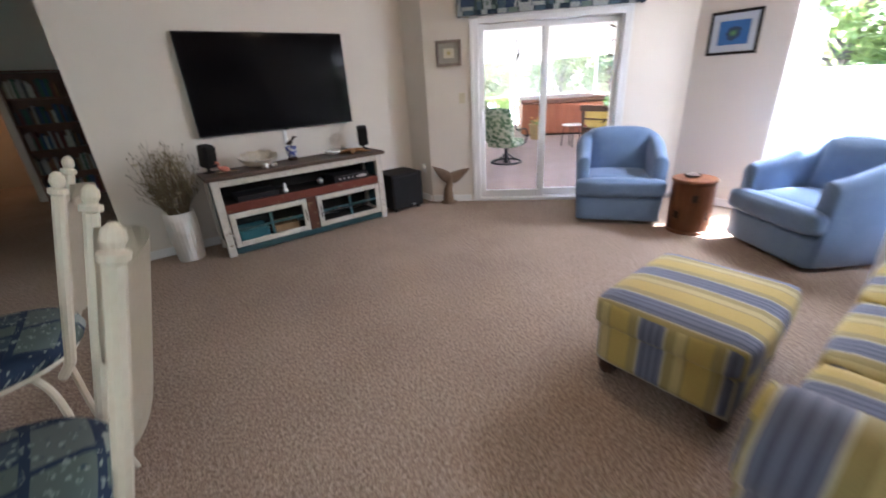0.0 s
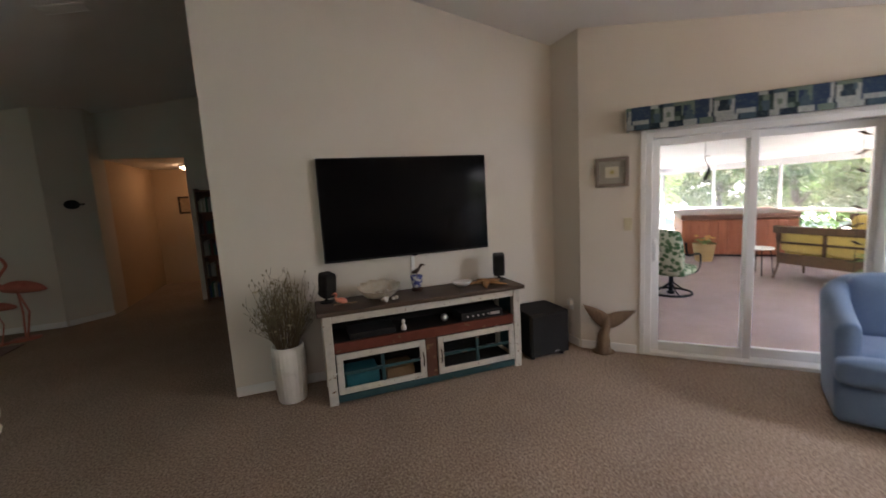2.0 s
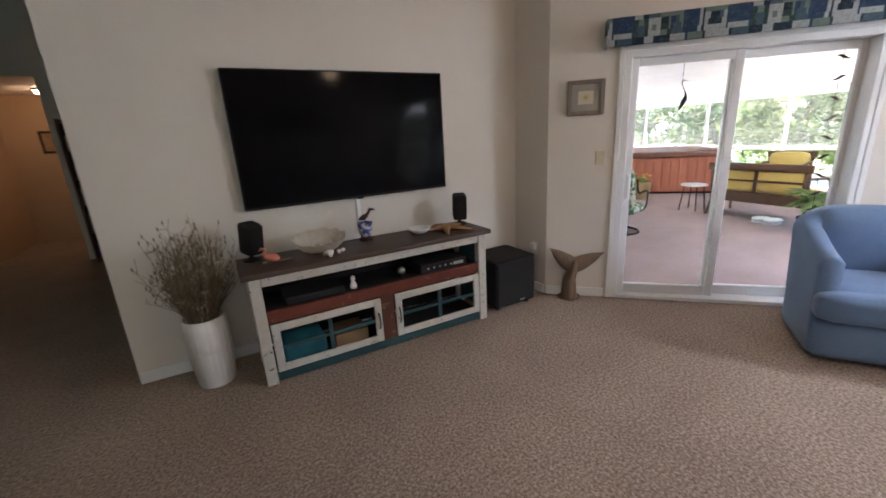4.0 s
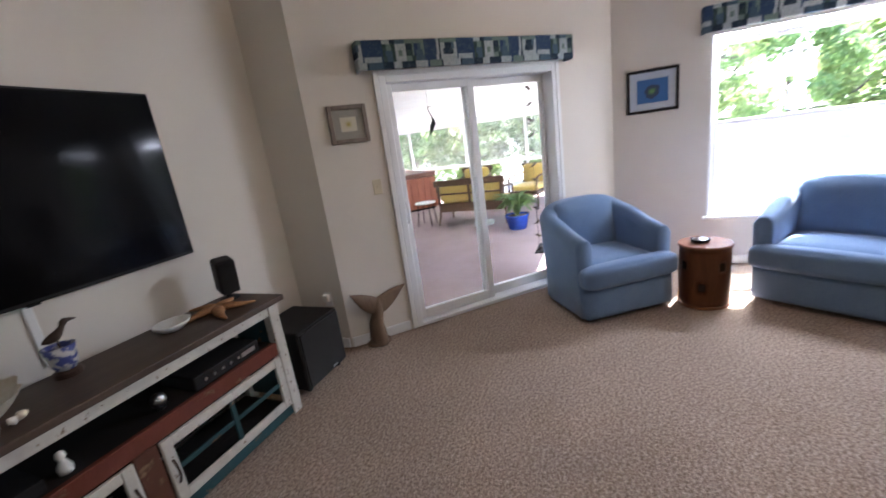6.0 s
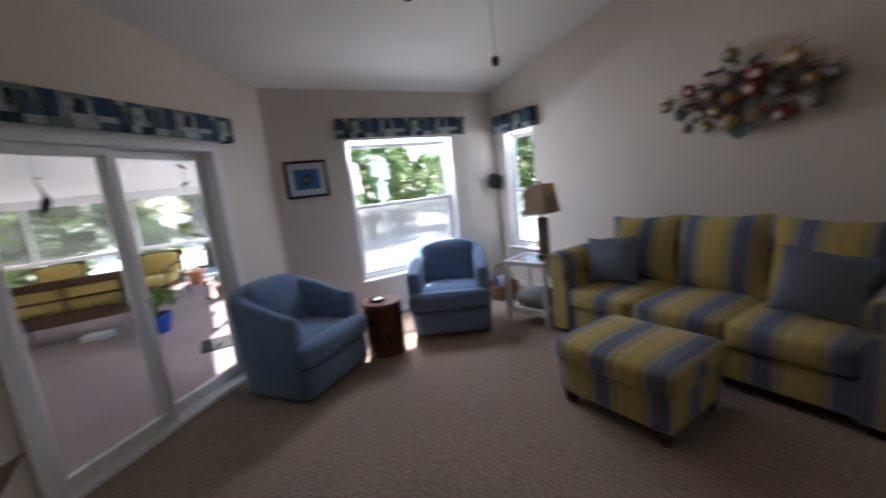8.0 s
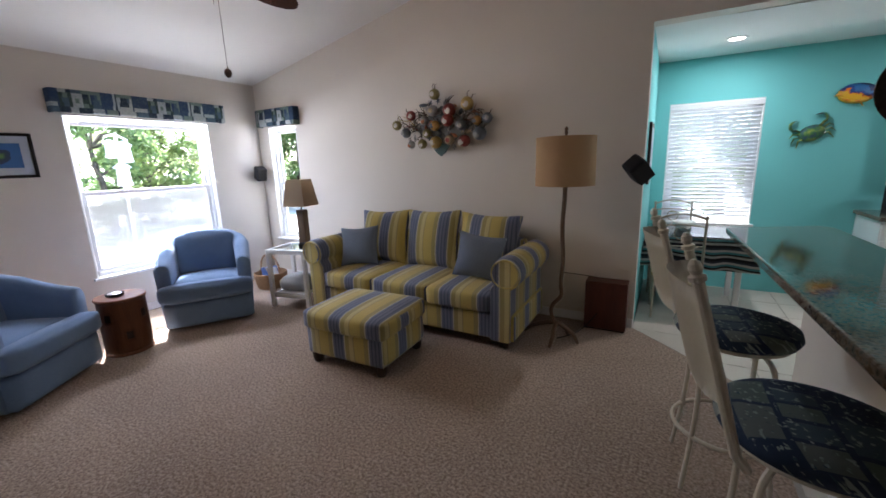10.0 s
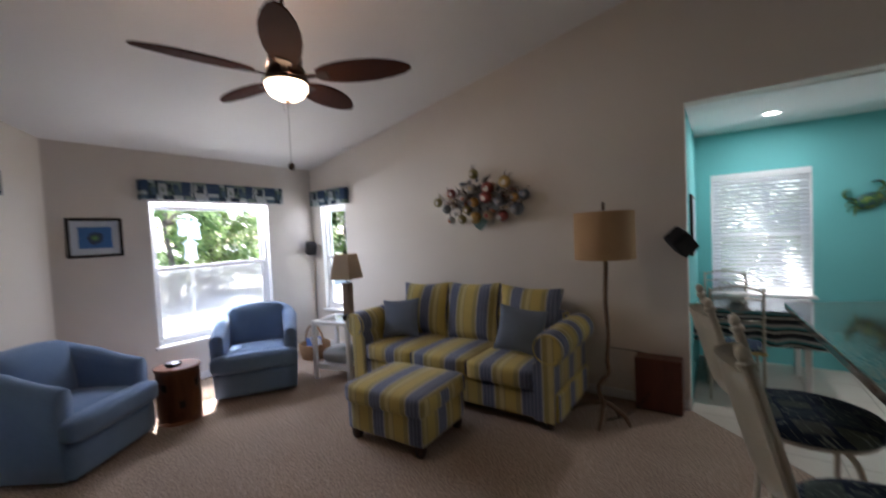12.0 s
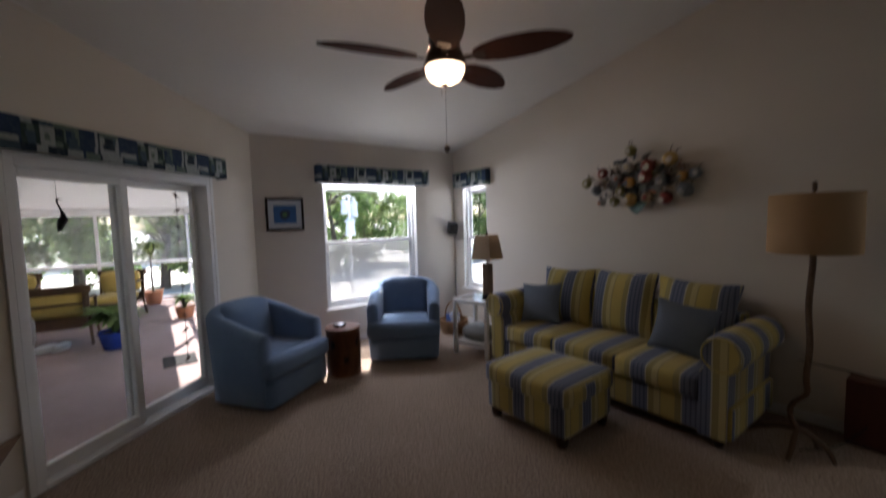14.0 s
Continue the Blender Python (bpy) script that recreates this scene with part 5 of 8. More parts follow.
def subwoofer():
    root = thing("subwoofer", Matrix.Translation((2.885, 6.235, 0)), "black cube subwoofer on the carpet beside the console", "subwoofer")
    part("cabinet", B(-0.215, 0.215, -0.20, 0.20, 0.03, 0.45, 0.012, 3), BLACKWOOD, root)
    part("grille", B(-0.20, 0.20, -0.215, -0.201, 0.05, 0.43, 0.008, 2), weave("black_speaker_cloth", (0.008, 0.008, 0.009), (0.018, 0.018, 0.018), 400), root)
    part("badge", B(0.04, 0.09, -0.2185, -0.2155, 0.06, 0.072), CHROME, root)
    for x in (-0.16, 0.16):
        for y in (-0.15, 0.16):
            part("foot", L([(0.02, 0), (0.024, 0.03)], 10, Matrix.Translation((x, y, 0))), BLACKP, root)


subwoofer()


def whale_tail():
    root = thing("whale_tail_carving", Matrix.Translation((3.41, 5.92, 0)) @ Matrix.Rotation(radians(-36), 4, "Z"), "carved brown wooden whale tail standing by the patio door", "carving")
    bm = bmesh.new()
    tube(bm, [(0, 0, 0), (0, 0, 0.03), (0, 0, 0.10), (0, 0, 0.18), (0, 0, 0.26), (0, 0, 0.33), (0, 0, 0.375)], [0.092, 0.096, 0.088, 0.074, 0.058, 0.052, 0.03], 18, flat=0.72)
    for s in (-1, 1):
        def f(u, v, s=s):
            # a fluke: lower edge sweeps out and up, upper edge dips to the notch
            low = 0.235 + 0.222 * u ** 2.0
            high = 0.380 + 0.078 * u + 0.012 * math.sin(math.pi * u)
            zc, half = (low + high) / 2, max(0.003, (high - low) / 2)
            a = 2 * math.pi * v
            return Vector((s * (0.245 * u - 0.012), 0.040 * (1 - 0.7 * u) * math.sin(a) - 0.03 * u * u, zc + half * math.cos(a)))
        b2 = bmesh.new()
        grid_sheet(b2, 16, 15, f)
        me = bpy.data.meshes.new("tmp")
        b2.to_mesh(me)
        b2.free()
        bm.from_mesh(me)
        bpy.data.meshes.remove(me)
    bmesh.ops.transform(bm, matrix=Matrix.Rotation(radians(6), 4, "Y"), verts=[v for v in bm.verts if v.co.z > 0.2])
    bmesh.ops.recalc_face_normals(bm, faces=bm.faces)
    part("tail", bm, DRIFT, root, soft=True)
    part("base", L([(0.10, 0), (0.104, 0.012), (0.095, 0.02)], 20, Matrix.Diagonal((1, 0.8, 1, 1))), DRIFT, root)


whale_tail()


def vase():
    root = thing("floor_vase", Matrix.Translation((0.56, 6.30, 0)), "tall white ribbed floor vase filled with dry twigs", "vase")
    bm = bmesh.new()
    def f(u, v):
        a = 2 * math.pi * u
        prof = [(0.105, 0), (0.112, 0.02), (0.128, 0.20), (0.130, 0.38), (0.124, 0.465), (0.112, 0.465), (0.112, 0.30), (0.10, 0.05)]
        r, z = prof[int(round(v * 7))]
        r *= 1 + 0.012 * math.cos(a * 24)
        return Vector((r * math.cos(a), r * math.sin(a), z))
    grid_sheet(bm, 96, 8, f, True)
    part("body", bm, WHITECLAY, root, soft=True)
    part("bottom", L([(0.103, 0.0), (0.10, 0.05)], 24), WHITECLAY, root)
    TWIG = varied("dry_twig", (0.07, 0.05, 0.032), (0.17, 0.125, 0.08), 30, 0.9)
    GRASS = varied("dry_seed_grass", (0.12, 0.10, 0.055), (0.26, 0.22, 0.13), 30, 0.9)
    FLOW = varied("cream_dried_flower", (0.50, 0.42, 0.26), (0.68, 0.62, 0.48), 30, 0.9)
    rnd = random.Random(11)
    twigs = thing("twig_bunch", Matrix.Translation((0.56, 6.30, 0.0)), "bunch of dry brown twigs and cream flowers standing in the vase", "dried flowers")
    bm1, bm2, bm3 = bmesh.new(), bmesh.new(), bmesh.new()
    for i in range(190):
        a, sp = rnd.uniform(0, 6.283), rnd.uniform(0.02, 0.30)
        h = rnd.uniform(0.72, 1.08) - sp * 0.5
        b0 = Vector((0.05 * math.cos(a + 2), 0.05 * math.sin(a + 2), 0.10))
        b1 = Vector((0.09 * math.cos(a), 0.09 * math.sin(a), 0.47))
        dy = 0.62 if math.sin(a) > 0 else 1.0
        tip = Vector((sp * math.cos(a), sp * math.sin(a) * dy, h))
        mid = (b1 + tip) / 2 + Vector((rnd.uniform(-0.03, 0.03), rnd.uniform(-0.02, 0.02), 0.02))
        line = spline([b0, b1, mid, tip], 4)
        tube(bm1 if i % 3 else bm2, line, [0.0028 - 0.0018 * q / (len(line) - 1) for q in range(len(line))], 4)
        for q in range(rnd.randint(2, 6)):
            p = line[rnd.randint(6, len(line) - 1)]
            d = Vector((rnd.uniform(-1, 1), rnd.uniform(-0.8, 0.6), rnd.uniform(0.2, 1.2))).normalized() * rnd.uniform(0.03, 0.09)
            tube(bm1 if q % 2 else bm2, [p, p + d * 0.6, p + d + Vector((0, 0, 0.01))], [0.0016, 0.0012, 0.0007], 3)
            if rnd.random() < 0.5:
                lathe(bm2, [(0.001, 0), (0.005, 0.01), (0.004, 0.022), (0.0005, 0.03)], 5, Matrix.Translation(p + d) @ Matrix.Rotation(rnd.uniform(-0.6, 0.6), 4, "X"))
    part("dry_twig", bm1, TWIG, twigs)
    part("dry_grass", bm2, GRASS, twigs)
    for i in range(16):
        a, sp, h = rnd.uniform(0, 6.283), rnd.uniform(0.05, 0.20), rnd.uniform(0.52, 0.92)
        p = Vector((sp * math.cos(a), sp * math.sin(a) * 0.7, h))
        bm3 = bmesh.new()
        for q in range(7):
            t = 2 * math.pi * q / 7
            d = Vector((math.cos(t), math.sin(t), 0.5)).normalized()
            tube(bm3, [p, p + d * 0.018, p + d * 0.034], [0.002, 0.009, 0.002], 4, flat=0.4)
        tube(bm3, [p - Vector((0, 0, 0.12)), p], 0.0015, 4)
        part("flower", bm3, FLOW, twigs, "cream dried flower" if i == 0 else "")


vase()


# ---- pictures, switches, wall art ----
def picture(m, w, h, f, mat_w, frame_m, mount_m, art_m, label):
    """A framed picture; local x across, z up, +y out of the wall."""
    root = thing("framed_picture", m, label, "picture")
    bm = bmesh.new()
    for c in ((-w / 2, -w / 2 + f, -h / 2, h / 2), (w / 2 - f, w / 2, -h / 2, h / 2), (-w / 2 + f, w / 2 - f, h / 2 - f, h / 2), (-w / 2 + f, w / 2 - f, -h / 2, -h / 2 + f)):
        box(bm, c[0], c[1], 0.001, 0.024, c[2], c[3], 0.004, 1)
    part("frame", bm, frame_m, root)
    part("mount", B(-w / 2 + f, w / 2 - f, 0.002, 0.010, -h / 2 + f, h / 2 - f), mount_m, root)
    part("print", B(-w / 2 + f + mat_w, w / 2 - f - mat_w, 0.0105, 0.012, -h / 2 + f + mat_w, h / 2 - f - mat_w), art_m, root)
    return root


k = Mat("turtle_print", 0.5)
d = disc_print(k, (0.0, 0.01, -0.01), 0.10)
wob = k.math("ADD", d, k.math("MULTIPLY", k.noise(18, 3), 0.7))
k.colour(k.ramp(wob, [(0.45, (0.10, 0.24, 0.07)), (0.70, (0.02, 0.05, 0.08)), (1.0, (0.02, 0.05, 0.12)), (1.15, (0.05, 0.22, 0.42)), (1.6, (0.03, 0.13, 0.36))]))
TURTLE = k.m
MOUNT = varied("pale_blue_mount", (0.46, 0.52, 0.60), (0.52, 0.58, 0.66), 5, 0.9)
picture(Matrix.Translation((WX - 0.001, 3.735, 1.71)) @ Matrix.Rotation(radians(90), 4, "Z"), 0.435, 0.385, 0.025, 0.062, BLACKWOOD, MOUNT, TURTLE, "black-framed print of a sea turtle in blue water")
GREYF = wood("grey_weathered_frame", (0.16, 0.13, 0.11), (0.30, 0.25, 0.21), 20, 0.7)
MOUNT2 = varied("grey_green_mount", (0.30, 0.29, 0.25), (0.38, 0.36, 0.31), 5, 0.9)
k = Mat("sand_dollar_print", 0.6)
d = k.math("ADD", disc_print(k, (0.0, 0.01, 0.0), 0.04), k.math("MULTIPLY", k.noise(40, 2), 0.3))
k.colour(k.ramp(d, [(0.3, (0.42, 0.34, 0.10)), (0.6, (0.55, 0.50, 0.30)), (1.0, (0.62, 0.58, 0.46))]))
mp = DIAG @ Matrix.Translation(((WX - 3.505) / S2, 0, 1.72))
picture(mp, 0.285, 0.268, 0.032, 0.052, GREYF, MOUNT2, k.m, "small grey-framed picture of a shell by the patio door")

SWITCH = varied("almond_switch_plastic", (0.56, 0.50, 0.34), (0.62, 0.56, 0.40), 6, 0.4)
ob = thing("light_switch", DIAG @ Matrix.Translation(((WX - 3.60) / S2, 0, 1.24)), "almond plastic light switch plate beside the patio door", "switch")
part("plate", B(-0.035, 0.035, 0.001, 0.007, -0.058, 0.058, 0.003, 2), SWITCH, ob)
part("toggle", B(-0.006, 0.006, 0.007, 0.018, -0.004, 0.014, 0.002, 1), SWITCH, ob)
ob = thing("wall_outlet", Matrix.Translation((JX, 6.25, 0.42)) @ Matrix.Rotation(radians(90), 4, "Z"), "white plug-in night light at a wall outlet", "outlet")
part("plate", B(-0.035, 0.035, 0.001, 0.006, -0.058, 0.058, 0.003, 2), TRIM, ob)
part("plug", B(-0.028, 0.028, 0.006, 0.045, -0.01, 0.05, 0.01, 3), WHITECLAY, ob)


def coral_art():
    """Wall sculpture: a diamond of wire, shells and painted fish."""
    root = thing("wall_sculpture", Matrix.Translation((2.375, SY, 1.92)), "diamond-shaped wall sculpture of painted metal shells and fish", "wall sculpture")
    rnd = random.Random(7)
    cols = [("red", (0.24, 0.035, 0.025)), ("amber", (0.46, 0.25, 0.05)), ("silver", (0.40, 0.39, 0.37)), ("copper", (0.36, 0.13, 0.05)), ("olive", (0.28, 0.24, 0.08)), ("slate", (0.13, 0.15, 0.18)), ("sand", (0.46, 0.37, 0.24)), ("crimson", (0.30, 0.05, 0.04)), ("gold", (0.50, 0.34, 0.10)), ("pewter", (0.34, 0.33, 0.31))]
    mats = [varied(n + "_enamel", tuple(c * 0.6 for c in v), tuple(min(1, c * 1.25) for c in v), 28, 0.35, 0.35, 120, 0.001, 0.8) for n, v in cols]
    WIRE = varied("brown_wire", (0.05, 0.035, 0.025), (0.12, 0.08, 0.06), 20, 0.5, 0.6)
    PLATE = varied("slate_enamel", (0.10, 0.11, 0.115), (0.20, 0.21, 0.21), 12, 0.45, 0.4)
    part("back_plate", prism(bmesh.new(), [(-0.36, -0.02), (0.0, -0.27), (0.36, -0.02), (0.0, 0.18)], 0.0, 0.006, Matrix.Translation((0, 0.045, 0)) @ Matrix.Rotation(radians(90), 4, "X")), PLATE, root)
    part("spacer", B(-0.05, 0.05, 0.001, 0.038, -0.05, 0.05), PLATE, root)
    # large painted balls and urchins in a fan, small shells between them
    big = [(-0.05, 0.30, 0.066, 4), (-0.35, 0.09, 0.062, 0), (-0.53, -0.01, 0.062, 4), (-0.41, -0.11, 0.060, 5), (-0.19, 0.02, 0.055, 9), (-0.07, 0.12, 0.068, 2), (0.12, 0.11, 0.080, 0), (0.32, 0.16, 0.078, 8), (-0.05, -0.05, 0.062, 1),
           (-0.16, -0.13, 0.056, 4), (0.10, 0.00, 0.076, 7), (0.25, -0.06, 0.066, 5), (0.42, -0.03, 0.055, 1), (0.52, -0.01, 0.062, 5), (-0.22, -0.25, 0.060, 4), (-0.35, -0.25, 0.050, 9), (-0.05, -0.24, 0.076, 8), (0.11, -0.22, 0.062, 6), (0.28, -0.24, 0.072, 0), (0.45, -0.17, 0.080, 5)]
    big = [(-x, z * 0.87 + 0.025, r_, c) for x, z, r_, c in big]
    PALE = varied("pale_spot_enamel", (0.50, 0.46, 0.40), (0.66, 0.62, 0.56), 12, 0.3, 0.2)
    for x, z, r, c in big:
        r *= 0.84
        y = 0.085 + rnd.uniform(0, 0.03)
        ball = part("painted_ball", L([(r * math.cos(radians(q)), r * math.sin(radians(q))) for q in (-80, -60, -38, -15, 8, 30, 52, 72, 85)], 20, Matrix.Translation((x, y, z)) @ Matrix.Rotation(rnd.uniform(-0.6, 0.6), 4, "Y") @ Matrix.Rotation(radians(-75), 4, "X")), mats[c], root, soft=True)
        part("eye_spot", L([(r * 0.46, 0.0), (r * 0.44, r * 0.10), (r * 0.1, r * 0.16)], 14, Matrix.Translation((x + r * rnd.uniform(-0.3, 0.3), y + r * 0.86, z - r * rnd.uniform(0.0, 0.3))) @ Matrix.Rotation(radians(-90), 4, "X")), PALE if c in (0, 4, 8, 7) else mats[(c + 4) % 10], ball)
        for q in range(2):
            a = rnd.uniform(0.6, 2.5)
            part("antenna", T([(x + r * 0.8 * math.cos(a), y - 0.01, z + r * 0.8 * math.sin(a)), (x + r * 1.5 * math.cos(a), y, z + r * 1.5 * math.sin(a)), (x + r * 1.9 * math.cos(a + 0.2), y, z + r * 1.9 * math.sin(a + 0.2))], [0.005, 0.004, 0.002], 5), WIRE, ball)
    spots = [(x, z) for x, z, r_, c in big]
    first, tries = len(spots), 0
    while len(spots) < 52 and tries < 6000:
        tries += 1
        x, z = rnd.uniform(-0.5, 0.5), rnd.uniform(-0.26, 0.26)
        if abs(x) / 0.56 + abs(z) / (0.34 if z > 0 else 0.36) > 1.0:
            continue
        if all((x - a) ** 2 + (z - b) ** 2 > 0.05 ** 2 for a, b in spots):
            spots.append((x, z))
    for i, (x, z) in enumerate(spots[first:]):
        r = rnd.uniform(0.026, 0.036)
        y = 0.056 + rnd.uniform(0, 0.03)
        turn = rnd.uniform(0, 6.283)
        m = Matrix.Translation((x, y, z)) @ Matrix.Rotation(rnd.uniform(-0.5, 0.5), 4, "Z") @ Matrix.Rotation(radians(-90) + rnd.uniform(-0.5, 0.5), 4, "X") @ Matrix.Rotation(turn, 4, "Z")
        bm = bmesh.new()
        if i % 3 == 0:
            # a ribbed scallop fan
            def f(u, v, r=r, m=m):
                a = radians(-80 + 160 * u)
                q = 0.15 + 0.85 * v
                rip = math.cos(a * 9)
                return m @ Vector((r * 1.35 * q * math.sin(a), r * 1.35 * (q * math.cos(a) - 0.5) * (1 + 0.05 * rip * v), 0.5 * r * math.sin(math.pi * v * 0.8) + 0.0035 * rip * v))
            grid_sheet(bm, 24, 6, f)
            bmesh.ops.solidify(bm, geom=bm.faces[:], thickness=0.003)
            nm = "scallop"
        elif i % 3 == 1:
            # a little fish: lens body with tail
            for sgn in (-1, 1):
                ring = [bm.verts.new(m @ Vector((r * 1.45 * math.cos(t), r * 0.62 * math.sin(t), 0))) for t in (2 * math.pi * q / 14 for q in range(14))]
                top = bm.verts.new(m @ Vector((r * 0.2, 0, sgn * r * 0.28)))
                for q in range(14):
                    bm.faces.new((ring[q], ring[(q + 1) % 14], top))
            prism(bm, [(-r * 1.3, 0), (-r * 2.0, r * 0.6), (-r * 1.8, 0), (-r * 2.0, -r * 0.6)], -0.002, 0.002, m)
            nm = "fish"
        else:
            for q in range(6):
                t = 2 * math.pi * q / 6
                dx, dy = math.cos(t), math.sin(t)
                tube(bm, [m @ Vector((0, 0, 0)), m @ Vector((dx * r * 0.6, dy * r * 0.6, r * 0.35)), m @ Vector((dx * r * 1.2, dy * r * 1.2, r * 0.2))], [0.008, r * 0.36, 0.006], 6, flat=0.35)
            lathe(bm, [(r * 0.25, 0), (r * 0.24, r * 0.35), (r * 0.05, r * 0.45)], 8, m)
            nm = "sea_flower"
        bmesh.ops.recalc_face_normals(bm, faces=bm.faces)
        part(nm, bm, mats[(2, 5, 9, 5, 6, 2, 9, 3)[i % 8]], root)
    part("foot_shell", prism(bmesh.new(), [(-0.10, -0.22), (-0.05, -0.29), (0.0, -0.325), (0.05, -0.29), (0.10, -0.22), (0.0, -0.19)], 0.0, 0.02, Matrix.Translation((0.0, 0.09, 0)) @ Matrix.Rotation(radians(90), 4, "X")), varied("teal_slate_enamel", (0.05, 0.10, 0.10), (0.12, 0.18, 0.17), 14, 0.4, 0.4), root)
    for i in range(34):
        s = -1 if i % 2 else 1
        x0 = s * rnd.uniform(0.03, 0.42)
        z0 = rnd.uniform(-0.2, 0.2) * (1 - abs(x0) / 0.6)
        a = rnd.uniform(-0.7, 1.1)
        l = rnd.uniform(0.10, 0.24)
        x1 = max(-0.58, min(0.58, x0 + s * l * math.cos(a)))
        z1 = max(-0.31, min(0.36, z0 + l * math.sin(a)))
        yy = rnd.uniform(0.07, 0.11)
        pm = Vector(((x0 + x1) / 2, yy, (z0 + z1) / 2 + 0.02))
        bm = T(spline([(x0, 0.052, z0), pm, (x1, yy - 0.01, z1)], 4), [0.005, 0.005, 0.0048, 0.0045, 0.004, 0.0038, 0.0035, 0.003, 0.0025], 5)
        for q in range(2):
            d = Vector((s * rnd.uniform(-0.01, 0.05), rnd.uniform(-0.01, 0.02), rnd.choice((-1, 1)) * rnd.uniform(0.03, 0.07)))
            tube(bm, [pm, pm + d * 0.6, pm + d], [0.004, 0.003, 0.002], 5)
        part("coral_branch", bm, WIRE if i % 3 else mats[(i * 3) % len(mats)], root)


coral_art()


# ---- ceiling fan and vents ----
def fan():
    fx, fy = 2.43, 3.49
    zc = roof(fx)
    root = thing("ceiling_fan", Matrix.Translation((fx, fy, 0)), "bronze ceiling fan with five woven leaf blades and lit bowl", "ceiling fan")
    k = Mat("woven_wicker_blade", 0.85, 0, 0.12)
    wv = k.n("ShaderNodeTexWave", Scale=60.0, Distortion=0.6)
    k.link(k.c, wv.inputs["Vector"])
    k.colour(k.ramp(wv.outputs["Fac"], [(0.2, (0.028, 0.009, 0.006)), (0.8, (0.085, 0.028, 0.016))]))
    k.bump(wv.outputs["Fac"], 0.003)
    BLADE = k.m
    part("canopy", L([(0.09, zc + 0.02), (0.09, zc - 0.015), (0.07, zc - 0.065), (0.02, zc - 0.085)], 28), STEELD, root, soft=True)
    part("downrod", L([(0.0125, zc - 0.09), (0.0125, 2.74)], 14), STEELD, root)
    part("motor", L([(0.03, 2.76), (0.085, 2.745), (0.10, 2.72), (0.10, 2.65), (0.115, 2.635), (0.115, 2.60), (0.07, 2.585)], 32), STEELD, root, soft=True)
    part("light_collar", L([(0.07, 2.585), (0.135, 2.57), (0.137, 2.555), (0.122, 2.545)], 32), STEELD, root, soft=True)
    part("bowl", L([(0.126, 2.546), (0.122, 2.515), (0.10, 2.48), (0.06, 2.458), (0.015, 2.450)], 32), BULB, root, "lit frosted glass bowl", soft=True)
    part("bowl_finial", L([(0.018, 2.450), (0.018, 2.443), (0.008, 2.436), (0.003, 2.428)], 12), STEELD, root)
    part("pull_chain", T([(0.0, 0.0, 2.43), (0.0, 0.0, 2.07)], 0.0015, 5), STEELD, root)
    part("pull_chain", T([(0.012, 0.02, 2.46), (0.012, 0.02, 2.38)], 0.0013, 5), STEELD, root)
    part("pull_knob", L([(0.006, 2.07), (0.017, 2.06), (0.020, 2.045), (0.014, 2.028), (0.004, 2.022)], 14), STEELD, root)
    shape = [(0.19, 0.045), (0.25, 0.078), (0.34, 0.100), (0.45, 0.107), (0.56, 0.100), (0.65, 0.080), (0.73, 0.048), (0.77, 0.012)]
    for i in range(5):
        a = radians(-1 + 72 * i)
        m = Matrix.Rotation(a, 4, "Z") @ Matrix.Translation((0, 0, 2.60)) @ Matrix.Rotation(radians(-12), 4, "X")
        bm = bmesh.new()
        up = [[bm.verts.new(m @ Vector((x, w * s, 0.006 * dz + 0.02 * math.sin((x - 0.2) * 2.5)))) for s in (-1, -0.5, 0, 0.5, 1)] for dz in (1, -1) for x, w in shape]
        n = len(shape)
        for j in range(n - 1):
            for c in range(4):
                bm.faces.new((up[j][c], up[j + 1][c], up[j + 1][c + 1], up[j][c + 1]))
                bm.faces.new((up[n + j][c], up[n + j][c + 1], up[n + j + 1][c + 1], up[n + j + 1][c]))
            for c, fl in ((0, False), (4, True)):
                q = (up[j][c], up[n + j][c], up[n + j + 1][c], up[j + 1][c])
                bm.faces.new(q[::-1] if fl else q)
        for j in (0, n - 1):
            for c in range(4):
                bm.faces.new((up[j][c], up[j][c + 1], up[n + j][c + 1], up[n + j][c]))
        bmesh.ops.recalc_face_normals(bm, faces=bm.faces)
        bl = part("blade", bm, BLADE, root, "dark woven leaf-shaped blade")
        bm = B(0.09, 0.22, -0.02, 0.02, -0.012, -0.003, 0.002, 1, m=m)
        box(bm, 0.20, 0.26, -0.04, 0.04, -0.011, -0.002, 0.003, 1, m=m)
        part("blade_iron", bm, STEELD, bl)
    lamp("fan_bulb", "POINT", 0.95, (1.0, 0.72, 0.45), Matrix.Translation((fx, fy, 2.40)), 0.09)
    for i in range(3):
        a = radians(38 + 120 * i)
        lamp("fan_uplight", "POINT", 0.30, (1.0, 0.62, 0.38), Matrix.Translation((fx + 0.135 * math.cos(a), fy + 0.135 * math.sin(a), 2.68)), 0.02)


fan()


